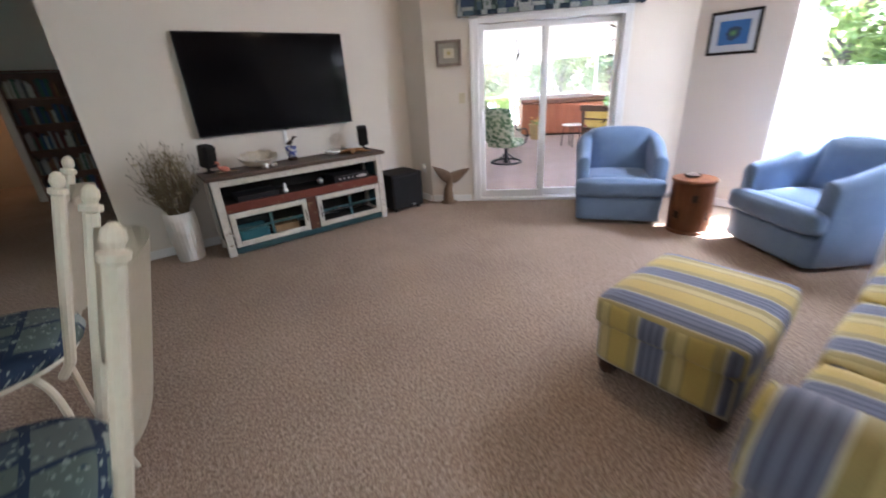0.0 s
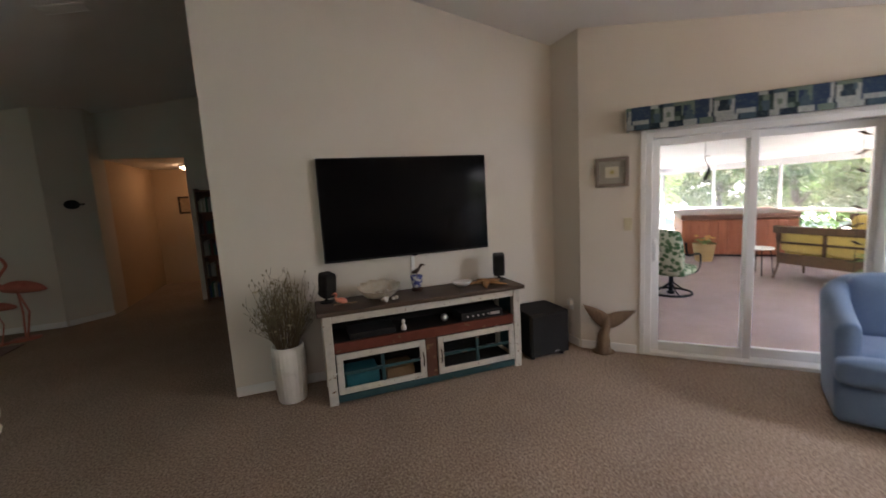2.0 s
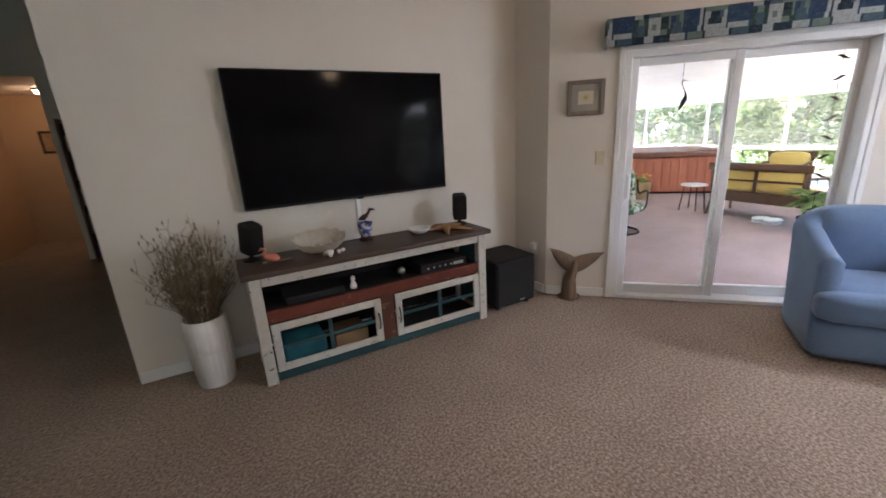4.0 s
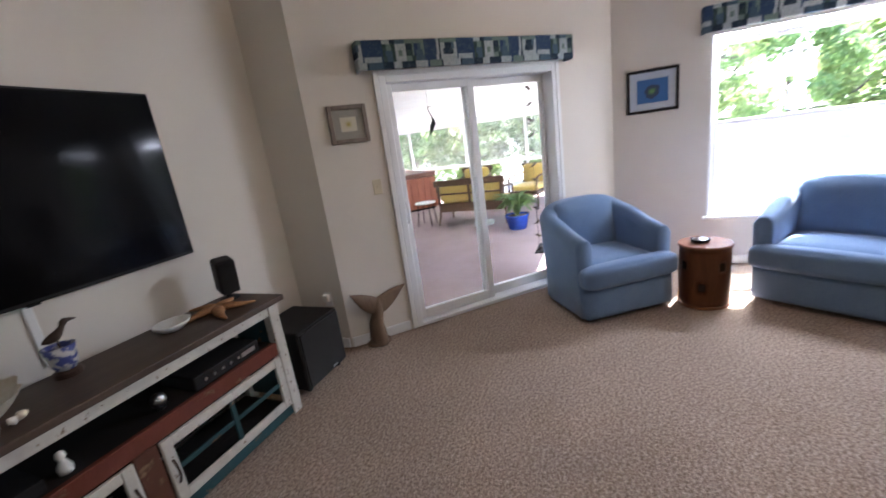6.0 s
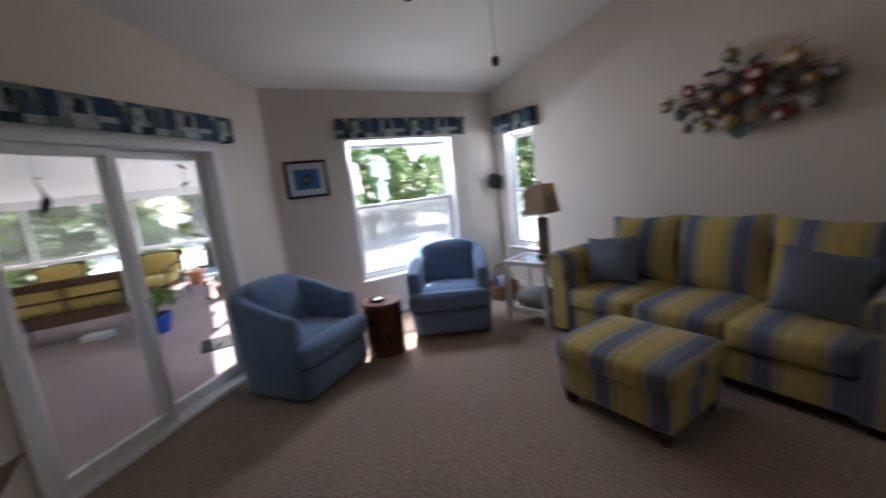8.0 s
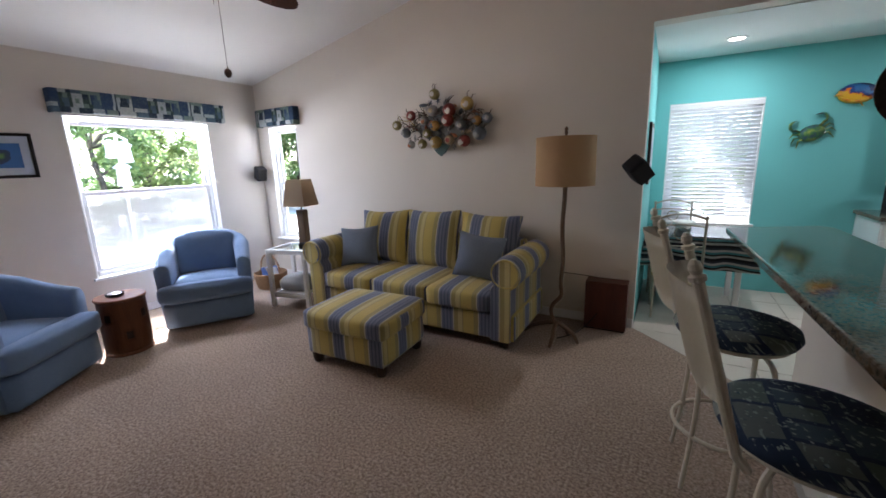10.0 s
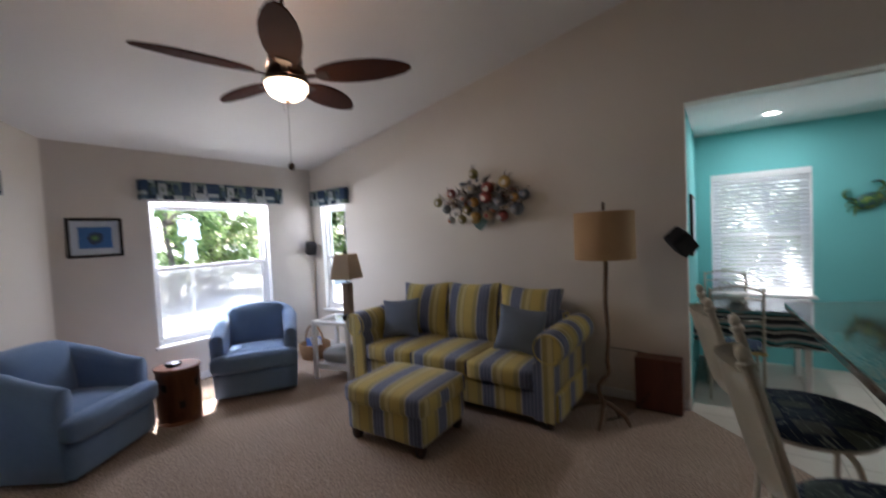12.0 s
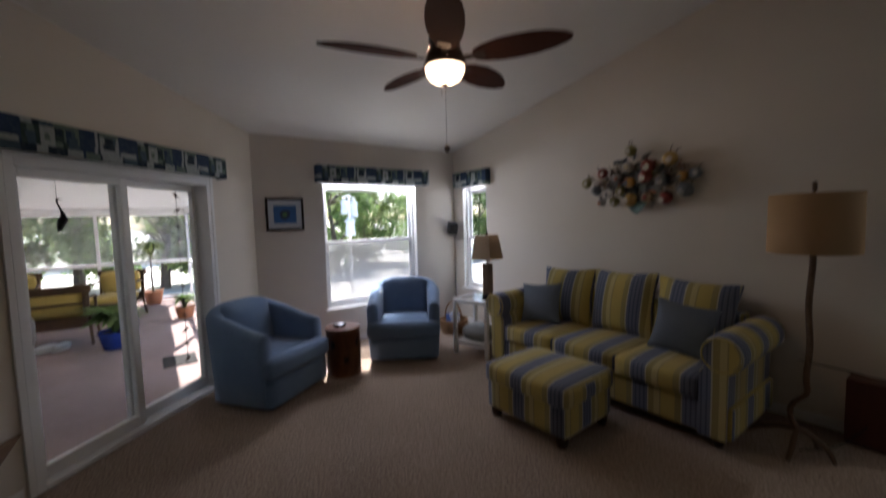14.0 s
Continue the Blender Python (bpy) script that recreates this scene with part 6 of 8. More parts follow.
def ceiling_vent(x, y):
    m = Matrix.Translation((x, y, roof(x) - 0.001)) @ Matrix.Rotation(math.atan(RISE if x < RIDGE else -RISE) * -1, 4, "Y")
    root = thing("ceiling_vent", m, "white slatted air vent set in the ceiling", "vent")
    bm = bmesh.new()
    for c in ((-0.19, 0.19, -0.09, -0.07), (-0.19, 0.19, 0.07, 0.09), (-0.19, -0.17, -0.07, 0.07), (0.17, 0.19, -0.07, 0.07)):
        box(bm, *c, -0.012, 0.0, 0.003, 1)
    part("frame", bm, TRIM, root)
    for i in range(6):
        part("slat", B(-0.17, 0.17, -0.010, 0.010, -0.001, 0.001, m=Matrix.Translation((0, -0.058 + i * 0.023, -0.008)) @ Matrix.Rotation(radians(35), 4, "X")), TRIM, root)


ceiling_vent(-1.05, 7.6)

# ---- kitchen and bar ----
TILE = varied("cream_floor_tile", (0.50, 0.46, 0.40), (0.60, 0.56, 0.49), 3, 0.35, 0, 40, 0.0008)
GROUT = varied("grey_grout", (0.30, 0.28, 0.25), (0.38, 0.36, 0.32), 20, 0.9)
kpts = [(0.48, SY), (-0.335, SY + 0.815), (-0.335, 4.3), (-6.0, 4.3), (-6.0, KY), (0.48, KY)]
kfloor = structure(part("floor_kitchen", prism(bmesh.new(), kpts, -0.1, -0.006), GROUT), "cream square floor tiles with grey grout", "floor")
k = Mat("speckled_granite", 0.06, 0, 0.5)
vor = k.n("ShaderNodeTexVoronoi", Scale=55.0)
k.link(k.c, vor.inputs["Vector"])
gn = k.math("ADD", k.math("MULTIPLY", k.noise(9, 5), 0.6), k.math("MULTIPLY", vor.outputs["Distance"], 0.5))
k.colour(k.ramp(gn, [(0.30, (0.035, 0.038, 0.034)), (0.46, (0.11, 0.115, 0.10)), (0.56, (0.19, 0.17, 0.135)), (0.70, (0.10, 0.075, 0.05))]))
GRANITE = k.m
BARY0, BARY1 = 1.62, 4.35


def bar():
    root = thing("breakfast_bar", Matrix.Identity(4), "raised breakfast bar with speckled grey-green granite top", "bar counter")
    out = [(-0.055, 1.88), (-0.17, BARY1), (-0.68, BARY1), (-0.62, BARY0 + 0.10), (-0.555, BARY0 + 0.03)]
    bm = prism(bmesh.new(), out[::-1], 1.028, 1.07)
    bmesh.ops.recalc_face_normals(bm, faces=bm.faces)
    bmesh.ops.bevel(bm, geom=bm.edges[:], offset=0.008, segments=2, profile=0.5, affect="EDGES", clamp_overlap=True)
    part("countertop", bm, GRANITE, root, "polished grey-green granite slab")
    bm = prism(bmesh.new(), [(-0.46, BARY0 + 0.40), (-0.46, BARY1 - 0.03), (-0.62, BARY1 - 0.03), (-0.62, BARY0 + 0.12)][::-1], 0.0, 1.027)
    bmesh.ops.recalc_face_normals(bm, faces=bm.faces)
    part("knee_wall", bm, CREAM, root, "cream painted knee wall")
    part("baseboard_strip", B(-0.458, -0.446, BARY0 + 0.42, BARY1 - 0.03, 0, 0.085, 0.003, 1), TRIM, root)


bar()


def stool(m, label):
    """A swivel bar stool in ivory metal; local +y is the way it faces."""
    root = thing("bar_stool", m, label, "bar stool", "ivory bar stools at the breakfast bar")
    part("seat", L([(0.19, 0.735), (0.230, 0.745), (0.240, 0.765), (0.232, 0.79), (0.18, 0.808), (0.06, 0.814)], 36), PRINT_SEAT, root, "round padded seat in tropical print", soft=True)
    part("seat_ring", T([(0.205 * math.cos(a), 0.205 * math.sin(a), 0.73) for a in (2 * math.pi * i / 36 for i in range(37))], 0.011, 8), IVORY, root)
    part("swivel", L([(0.09, 0.69), (0.10, 0.70), (0.10, 0.722), (0.08, 0.728)], 24), IVORY, root)
    for i in range(4):
        a = radians(45 + 90 * i)
        c, s = math.cos(a), math.sin(a)
        part("leg", T(spline([(0.07 * c, 0.07 * s, 0.70), (0.14 * c, 0.14 * s, 0.68), (0.185 * c, 0.185 * s, 0.60), (0.195 * c, 0.195 * s, 0.35), (0.24 * c, 0.24 * s, 0.008)], 5), 0.011, 8), IVORY, root)
    part("foot_ring", T([(0.205 * math.cos(a), 0.205 * math.sin(a), 0.27) for a in (2 * math.pi * i / 36 for i in range(37))], 0.010, 8), IVORY, root)
    lean = Matrix.Translation((0, -0.19, 0.69)) @ Matrix.Rotation(radians(15), 4, "X")
    for s in (-1, 1):
        bm = bmesh.new()
        tube(bm, [lean @ Vector(p) for p in ((s * 0.165, 0.02, 0.0), (s * 0.19, 0, 0.06), (s * 0.20, 0, 0.30), (s * 0.20, 0, 0.545))], [0.013, 0.014, 0.0155, 0.0155], 10)
        post = part("back_post", bm, IVORY, root)
        part("finial", L([(0.012, 0.545), (0.021, 0.55), (0.021, 0.562), (0.012, 0.567), (0.017, 0.58), (0.015, 0.595), (0.006, 0.606)], 12, lean @ Matrix.Translation((s * 0.20, 0, 0))), IVORY, post)
    def f(u, v):
        x = -0.187 + 0.374 * u
        top = 0.515 + 0.035 * math.sin(math.pi * u)
        bot = 0.20 + 0.07 * math.sin(math.pi * u) - 0.05 * abs(math.sin(2 * math.pi * u))
        return lean @ Vector((x, -0.07 * math.sin(math.pi * u), bot + (top - bot) * v))
    bm = bmesh.new()
    grid_sheet(bm, 15, 6, f)
    bmesh.ops.solidify(bm, geom=bm.faces[:], thickness=0.014)
    bmesh.ops.recalc_face_normals(bm, faces=bm.faces)
    part("back_panel", bm, IVORY, root, "curved ivory back panel", soft=True)
    return root


stool(Matrix.Translation((-0.02, 2.87, 0)) @ Matrix.Rotation(radians(96), 4, "Z"), "ivory metal bar stool with printed round seat by the bar")
stool(Matrix.Translation((-0.125, 3.60, 0)) @ Matrix.Rotation(radians(91), 4, "Z"), "ivory metal bar stool with printed round seat by the bar")


def kitchen():
    # dining table with striped cloth
    root = thing("kitchen_table", Matrix.Translation((0.0, 0.10, 0)), "small kitchen table under the window", "table")
    part("tabletop", B(-0.43, 0.43, -0.36, 0.36, 0.70, 0.735, 0.006, 2), TRIM, root)
    for x in (-0.36, 0.36):
        for y in (-0.29, 0.29):
            part("leg", B(x - 0.025, x + 0.025, y - 0.025, y + 0.025, 0, 0.70, 0.004, 1), TRIM, root)
    k = Mat("striped_tablecloth", 0.85)
    sep = k.n("ShaderNodeSeparateXYZ")
    k.link(k.c, sep.inputs[0])
    fr = k.math("FRACT", k.math("MULTIPLY", k.math("ADD", sep.outputs[2], k.math("MULTIPLY", sep.outputs[1], 0.6)), 9.0))
    k.colour(k.ramp(fr, [(0.0, (0.02, 0.02, 0.025)), (0.22, (0.55, 0.53, 0.48)), (0.38, (0.03, 0.03, 0.03)), (0.52, (0.10, 0.32, 0.33)), (0.68, (0.60, 0.58, 0.54)), (0.85, (0.05, 0.06, 0.08))], True))
    k.bump(k.noise(200, 2), 0.001)
    def f(u, v):
        a = 2 * math.pi * u
        c, s = math.cos(a), math.sin(a)
        q = max(abs(c) / 0.45, abs(s) / 0.38)
        r = 1 / q
        drop = max(0.0, (v - 0.5) / 0.5)
        k_ = min(1.0, v / 0.5)
        out = 1 + 0.10 * drop + 0.05 * drop * math.sin(a * 11)
        return Vector((r * c * k_ * out, r * s * k_ * out, 0.741 - 0.30 * drop))
    bm = bmesh.new()
    grid_sheet(bm, 88, 11, f, True)
    bmesh.ops.solidify(bm, geom=bm.faces[:], thickness=0.003)
    cl = tagged(part("tablecloth", bm, k.m, None, soft=False), "black, white and teal striped tablecloth draped over the table", "tablecloth")
    cl.matrix_basis = Matrix.Translation((0.0, 0.10, 0.002))

    k = Mat("clear_table_glass", 0.02, 0, 0.5)
    k.b.inputs["Transmission Weight"].default_value = 1.0
    k.b.inputs["IOR"].default_value = 1.45
    k.colour((0.93, 0.97, 0.96))
    tg = tagged(part("glass_cover", B(-0.47, 0.47, -0.40, 0.40, 0.0, 0.008, 0.003, 1), k.m, None), "clear glass cover lying on the striped tablecloth", "glass top")
    tg.matrix_basis = Matrix.Translation((0.0, 0.10, 0.7475))
    tg.visible_shadow = False

    GOLD = varied("brass_seat_frame", (0.45, 0.33, 0.12), (0.58, 0.44, 0.18), 9, 0.3, 0.8)
    CHAMP = varied("champagne_metal", (0.34, 0.30, 0.23), (0.46, 0.42, 0.34), 7, 0.35, 0.5)

    def chair(m, label):
        root = thing("dining_chair", m, label, "chair", "metal chairs round the kitchen table")
        for s in (-1, 1):
            part("back_leg", T(spline([(s * 0.19, -0.20, 0.0), (s * 0.19, -0.19, 0.45), (s * 0.185, -0.22, 0.80), (s * 0.185, -0.25, 1.0)], 4), 0.012, 8), CHAMP, root)
            part("front_leg", T([(s * 0.19, 0.19, 0.0), (s * 0.19, 0.19, 0.44)], 0.012, 8), CHAMP, root)
        bm = bmesh.new()
        for c in ((-0.21, 0.21, -0.21, -0.18), (-0.21, 0.21, 0.18, 0.21), (-0.21, -0.18, -0.18, 0.18), (0.18, 0.21, -0.18, 0.18)):
            box(bm, *c, 0.43, 0.455, 0.004, 1)
        part("seat_frame", bm, GOLD, root, "brass-coloured seat frame")
        part("seat", C(-0.20, 0.20, -0.19, 0.20, 0.44, 0.49, 0.012, 0.02, n=5), PRINT_SEAT, root, soft=True)
        part("top_rail", T(arc((-0.185, -0.248, 0.97), (0, -0.25, 1.07), (0.185, -0.248, 0.97), 10), 0.009, 8), CHAMP, root)
        part("mid_rail", T(arc((-0.185, -0.235, 0.90), (0, -0.235, 0.94), (0.185, -0.235, 0.90), 10), 0.007, 8), CHAMP, root)
        part("scroll", T([(0.055 * math.cos(a), -0.235, 0.84 + 0.055 * math.sin(a)) for a in (2 * math.pi * i / 20 for i in range(21))], 0.006, 6), CHAMP, root)
        part("low_rail", T([(-0.187, -0.215, 0.72), (0.187, -0.215, 0.72)], 0.008, 8), CHAMP, root)
        return root
    chair(Matrix.Translation((0.17, 0.62, 0)) @ Matrix.Rotation(radians(184), 4, "Z"), "white and brass metal dining chair drawn up to the table")
    chair(Matrix.Translation((0.22, -0.16, 0)), "white and brass metal dining chair between the table and the window")
    ob = thing("napkin_holder", Matrix.Translation((0.12, 0.10, 0.7565)), "glass bowl with napkins standing on the striped tablecloth", "bowl")
    part("bowl", L([(0.04, 0), (0.05, 0.006), (0.09, 0.05), (0.11, 0.09), (0.105, 0.09), (0.085, 0.05), (0.04, 0.012)], 24), WHITECLAY, ob, soft=True)

    # cabinets along the far wall
    WCAB = varied("white_cabinet_paint", (0.70, 0.71, 0.72), (0.78, 0.79, 0.80), 3, 0.35)
    for i in range(3):
        x1 = -1.36 - i * 0.62
        x0 = x1 - 0.615
        root = thing("base_cabinet", Matrix.Translation(((x0 + x1) / 2, KY + 0.02, 0)), "white kitchen base cabinet with two doors and steel pulls", "cabinet", "white base cabinets")
        part("body", B(-0.30, 0.30, 0, 0.56, 0.09, 0.90), WCAB, root)
        part("plinth", B(-0.29, 0.29, 0, 0.50, 0, 0.09), BLACKP, root)
        dr = part("drawer", B(-0.295, 0.295, 0.5605, 0.58, 0.74, 0.885, 0.004, 1), WCAB, root)
        part("handle", T(arc((-0.06, 0.58, 0.815), (0, 0.62, 0.815), (0.06, 0.58, 0.815), 6), 0.005, 6), CHROME, dr)
        for s in (-1, 1):
            do = part("door", B(min(0.004 * s, 0.295 * s), max(0.004 * s, 0.295 * s), 0.5605, 0.58, 0.10, 0.73, 0.004, 1), WCAB, root)
            part("handle", T(arc((s * 0.035, 0.58, 0.50), (s * 0.035, 0.62, 0.57), (s * 0.035, 0.58, 0.64), 6), 0.005, 6), CHROME, do)
    wt = tagged(part("worktop", B(-3.25, -1.345, KY + 0.002, KY + 0.62, 0.903, 0.94, 0.006, 2), GRANITE), "grey granite worktop on the white cabinets", "worktop")
    root = thing("coffee_maker", Matrix.Translation((-1.56, KY + 0.36, 0.941)), "white and black drip coffee maker on the worktop", "coffee maker")
    part("base", B(-0.10, 0.10, -0.12, 0.13, 0, 0.035, 0.008, 2), BLACKP, root)
    part("column", B(-0.10, 0.10, -0.12, -0.02, 0.036, 0.25, 0.008, 2), BLACKP, root)
    part("head", B(-0.105, 0.105, -0.12, 0.13, 0.251, 0.36, 0.012, 2), WHITECLAY, root, "white brewing head")
    part("panel", B(-0.05, 0.05, 0.1305, 0.134, 0.28, 0.33, 0.004, 1), BLACKP, root)
    part("jug", L([(0.06, 0.036), (0.078, 0.07), (0.078, 0.15), (0.05, 0.20), (0.055, 0.21)], 20, Matrix.Translation((0, 0.06, 0))), BLACKP, root, soft=True)
    root = thing("wall_cabinet", Matrix.Translation((-2.05, KY + 0.003, 1.42)), "white kitchen wall cabinet above the worktop", "cabinet")
    part("body", B(-0.40, 0.40, 0, 0.32, 0, 0.75), WCAB, root)
    part("door", B(-0.395, 0.395, 0.3205, 0.34, 0.005, 0.745, 0.004, 1), WCAB, root)

    # crab and fish on the turquoise wall
    def enamel(nm, a, b, c):
        k = Mat(nm, 0.35)
        k.colour(k.ramp(k.noise(20, 4), [(0.35, a), (0.5, b), (0.65, c)]))
        return k.m
    CRAB = enamel("green_crab_enamel", (0.03, 0.07, 0.12), (0.05, 0.16, 0.05), (0.25, 0.30, 0.06))
    root = thing("crab_wall_ornament", Matrix.Translation((-0.93, KY, 1.70)) @ Matrix.Rotation(radians(20), 4, "Y"), "green and blue painted crab ornament on the turquoise wall", "wall ornament")
    part("shell", L([(0.02, 0.0), (0.10, 0.006), (0.11, 0.02), (0.07, 0.045), (0.01, 0.052)], 20, Matrix.Rotation(radians(-90), 4, "X") @ Matrix.Diagonal((1.0, 0.72, 1, 1))), CRAB, root, soft=True)
    for s in (-1, 1):
        for i in range(4):
            a = radians(-35 + i * 24)
            part("leg", T([(s * 0.09 * math.cos(a), 0.015, 0.06 * math.sin(a)), (s * 0.145 * math.cos(a), 0.04, 0.10 * math.sin(a) + 0.02), (s * 0.18 * math.cos(a), 0.012, 0.15 * math.sin(a) - 0.02)], [0.012, 0.010, 0.003], 6), CRAB, root)
        part("claw", T(spline([(s * 0.07, 0.02, 0.05), (s * 0.14, 0.03, 0.09), (s * 0.13, 0.03, 0.15), (s * 0.07, 0.02, 0.165)], 4), [0.014, 0.016, 0.018, 0.02, 0.022, 0.024, 0.026, 0.026, 0.024, 0.02, 0.014, 0.008, 0.003], 8, flat=0.5), CRAB, root, soft=True)
    k = Mat("blue_and_orange_fish_enamel", 0.35)
    sep = k.n("ShaderNodeSeparateXYZ")
    k.link(k.c, sep.inputs[0])
    across = k.math("ADD", k.math("MULTIPLY", sep.outputs[2], 5.0), k.math("MULTIPLY", sep.outputs[0], -2.2))
    k.colour(k.ramp(k.math("ADD", across, k.math("MULTIPLY", k.noise(18, 3), 0.9)), [(0.18, (0.70, 0.42, 0.03)), (0.34, (0.70, 0.17, 0.02)), (0.44, (0.02, 0.05, 0.22)), (0.62, (0.03, 0.14, 0.34)), (0.80, (0.02, 0.04, 0.12))], True))
    FISH = k.m
    FINM = enamel("orange_fin_enamel", (0.65, 0.16, 0.02), (0.75, 0.34, 0.03), (0.70, 0.50, 0.05))
    root = thing("fish_wall_ornament", Matrix.Translation((-1.22, KY, 2.05)), "blue and orange painted tropical fish ornament on the wall", "wall ornament")
    part("body", L([(0.02, 0.0), (0.11, 0.008), (0.125, 0.02), (0.08, 0.04), (0.01, 0.05)], 24, Matrix.Rotation(radians(-90), 4, "X") @ Matrix.Diagonal((1.15, 0.75, 1, 1))), FISH, root, soft=True)
    part("belly", T(spline([(0.12, 0.03, -0.03), (0.03, 0.045, -0.075), (-0.08, 0.03, -0.06)], 4), [0.008, 0.016, 0.022, 0.026, 0.028, 0.024, 0.018, 0.012, 0.006], 8, flat=0.5), FINM, root, soft=True)
    part("fin", T([(-0.02, 0.03, -0.07), (-0.05, 0.03, -0.12)], [0.03, 0.006], 6, flat=0.3), FINM, root)
    part("snout", T([(0.12, 0.02, 0.0), (0.165, 0.02, -0.01)], [0.03, 0.006], 8, flat=0.6), FINM, root)
    part("tail", T([(-0.13, 0.02, 0.0), (-0.20, 0.02, 0.0)], [0.02, 0.06], 8, flat=0.25), FISH, root)
    root = thing("framed_picture", Matrix.Translation((0.479, 0.55, 1.55)) @ Matrix.Rotation(radians(90), 4, "Z"), "dark-framed picture on the turquoise side wall", "picture")
    part("frame", B(-0.22, 0.22, 0.001, 0.025, -0.28, 0.28, 0.005, 1), DARKWOOD, root)
    part("print", B(-0.18, 0.18, 0.0255, 0.027, -0.24, 0.24), MOUNT, root)

    zc = KH
    # the two at x = -2.6 are unseen extras, added to brighten the kitchen
    for x, y in ((-0.156, 0.184), (-2.6, 0.2), (-2.6, 0.9)):
        root = thing("downlight", Matrix.Translation((x, y, zc)), "round recessed ceiling downlight, switched on, two of the three added out of view", "downlight", "kitchen downlights")
        part("trim_ring", L([(0.085, 0.0), (0.082, -0.008), (0.062, -0.006), (0.060, 0.0)], 28), TRIM, root)
        part("lens", L([(0.059, -0.001), (0.058, -0.0035)], 28), DOWN, root, "lit frosted lens")
        lamp("downlight_bulb", "AREA", 2.2, (1.0, 0.95, 0.88), Matrix.Translation((x, y, zc - 0.012)), 0.11)


kitchen()


def pot_rack():
    root = thing("pot_rack", Matrix.Translation((-0.42, 3.02, 0)), "black iron pot rack hanging from the ceiling over the bar", "pot rack")
    z = 2.25
    part("bar", T([(0.0, -0.45, z), (0.0, 0.35, z)], 0.010, 8), BLACKP, root)
    part("bar", T([(-0.3, -0.45, z), (-0.3, 0.35, z)], 0.010, 8), BLACKP, root)
    for x in (0.0, -0.3):
        for y in (-0.44, 0.34):
            part("hanger", T([(x, y, z), (x, y, roof(-0.42 + x))], 0.004, 6), BLACKP, root)
    for y in (-0.44, 0.34):
        part("cross_bar", T([(-0.3, y, z), (0, y, z)], 0.008, 8), BLACKP, root)
    COP = varied("worn_pan_steel", (0.05, 0.035, 0.03), (0.11, 0.075, 0.06), 8, 0.3, 0.9)
    for nm, x, y, r, zc, rz, mt in (("saucepan", 0.0, -0.10, 0.09, 1.93, 12, BLACKP), ("frying_pan", 0.0, 0.02, 0.135, 1.72, -8, COP)):
        dep = 0.085 if nm == "saucepan" else 0.045
        # the pan hangs upright from its handle, its bowl turned to the room
        m = Matrix.Translation((-0.42 + x, 3.02 + y, zc)) @ Matrix.Rotation(radians(rz + 175), 4, "Z") @ Matrix.Rotation(radians(90), 4, "X")
        pan = thing(nm, m, "dark metal %s hanging from the pot rack" % nm.replace("_", " "), "pan", "pans on the pot rack")
        part("bowl", L([(r * 0.75, 0), (r * 0.85, 0.005), (r, dep), (r * 0.97, dep), (r * 0.82, 0.010), (r * 0.2, 0.008)], 36), mt, pan, soft=True)
        top = 2.25 - zc
        part("handle", T([(0, r * 0.97, dep), (0, r + 0.04, dep * 0.6), (0, top - 0.07, dep * 0.4)], [0.010, 0.010, 0.012], 8, flat=0.5), BLACKP, pan)
        part("hook", T([(0, top - 0.085, dep * 0.4), (0, top - 0.03, dep * 0.3), (0, top + 0.008, 0.0)], 0.004, 6), CHROME, pan)


pot_rack()


# ---- foyer and hall ----
def bookcase():
    m = Matrix.Translation((-0.42, HY - 0.16, 0))
    root = thing("bookcase", m, "tall dark wooden bookcase filled with books", "bookcase")
    w, h, d = 0.92, 1.95, 0.30
    CHERRY = wood("red_brown_bookcase_wood", (0.085, 0.030, 0.017), (0.19, 0.075, 0.042), 9, 0.5)
    for s in (-1, 1):
        part("side", B(s * (w / 2) - 0.012, s * (w / 2) + 0.012, -d / 2, d / 2, 0, h), CHERRY, root)
    part("back", B(-w / 2 + 0.013, w / 2 - 0.013, d / 2 - 0.012, d / 2, 0.02, h - 0.02), CHERRY, root)
    rnd = random.Random(3)
    cols = [(0.10, 0.02, 0.02), (0.03, 0.06, 0.14), (0.25, 0.22, 0.16), (0.03, 0.09, 0.06), (0.30, 0.28, 0.26), (0.16, 0.08, 0.03), (0.05, 0.05, 0.06), (0.45, 0.42, 0.36)]
    mats = [varied("book_cloth", tuple(c * 0.8 for c in v), tuple(min(1, c * 1.2) for c in v), 20, 0.7) for v in cols]
    for i in range(6):
        z = 0.06 + i * (h - 0.10) / 5
        part("shelf", B(-w / 2 + 0.013, w / 2 - 0.013, -d / 2 + 0.004, d / 2 - 0.013, z - 0.011, z + 0.011), CHERRY, root)
        if i == 5:
            continue
        x = -w / 2 + 0.03
        end = w / 2 - rnd.uniform(0.05, 0.35)
        while x < end:
            t, bh, bd = rnd.uniform(0.02, 0.045), rnd.uniform(0.17, 0.27), rnd.uniform(0.14, 0.19)
            if x + t > w / 2 - 0.02:
                break
            b = part("book", B(0, t - 0.001, 0.0, bd, 0, bh, 0.002, 1), mats[rnd.randrange(len(mats))])
            b.matrix_basis = m @ Matrix.Translation((x, -d / 2 + 0.03, z + 0.0115))
            tagged(b, "cloth-bound book standing in the dark bookcase", "book", "books in the bookcase")
            x += t


bookcase()


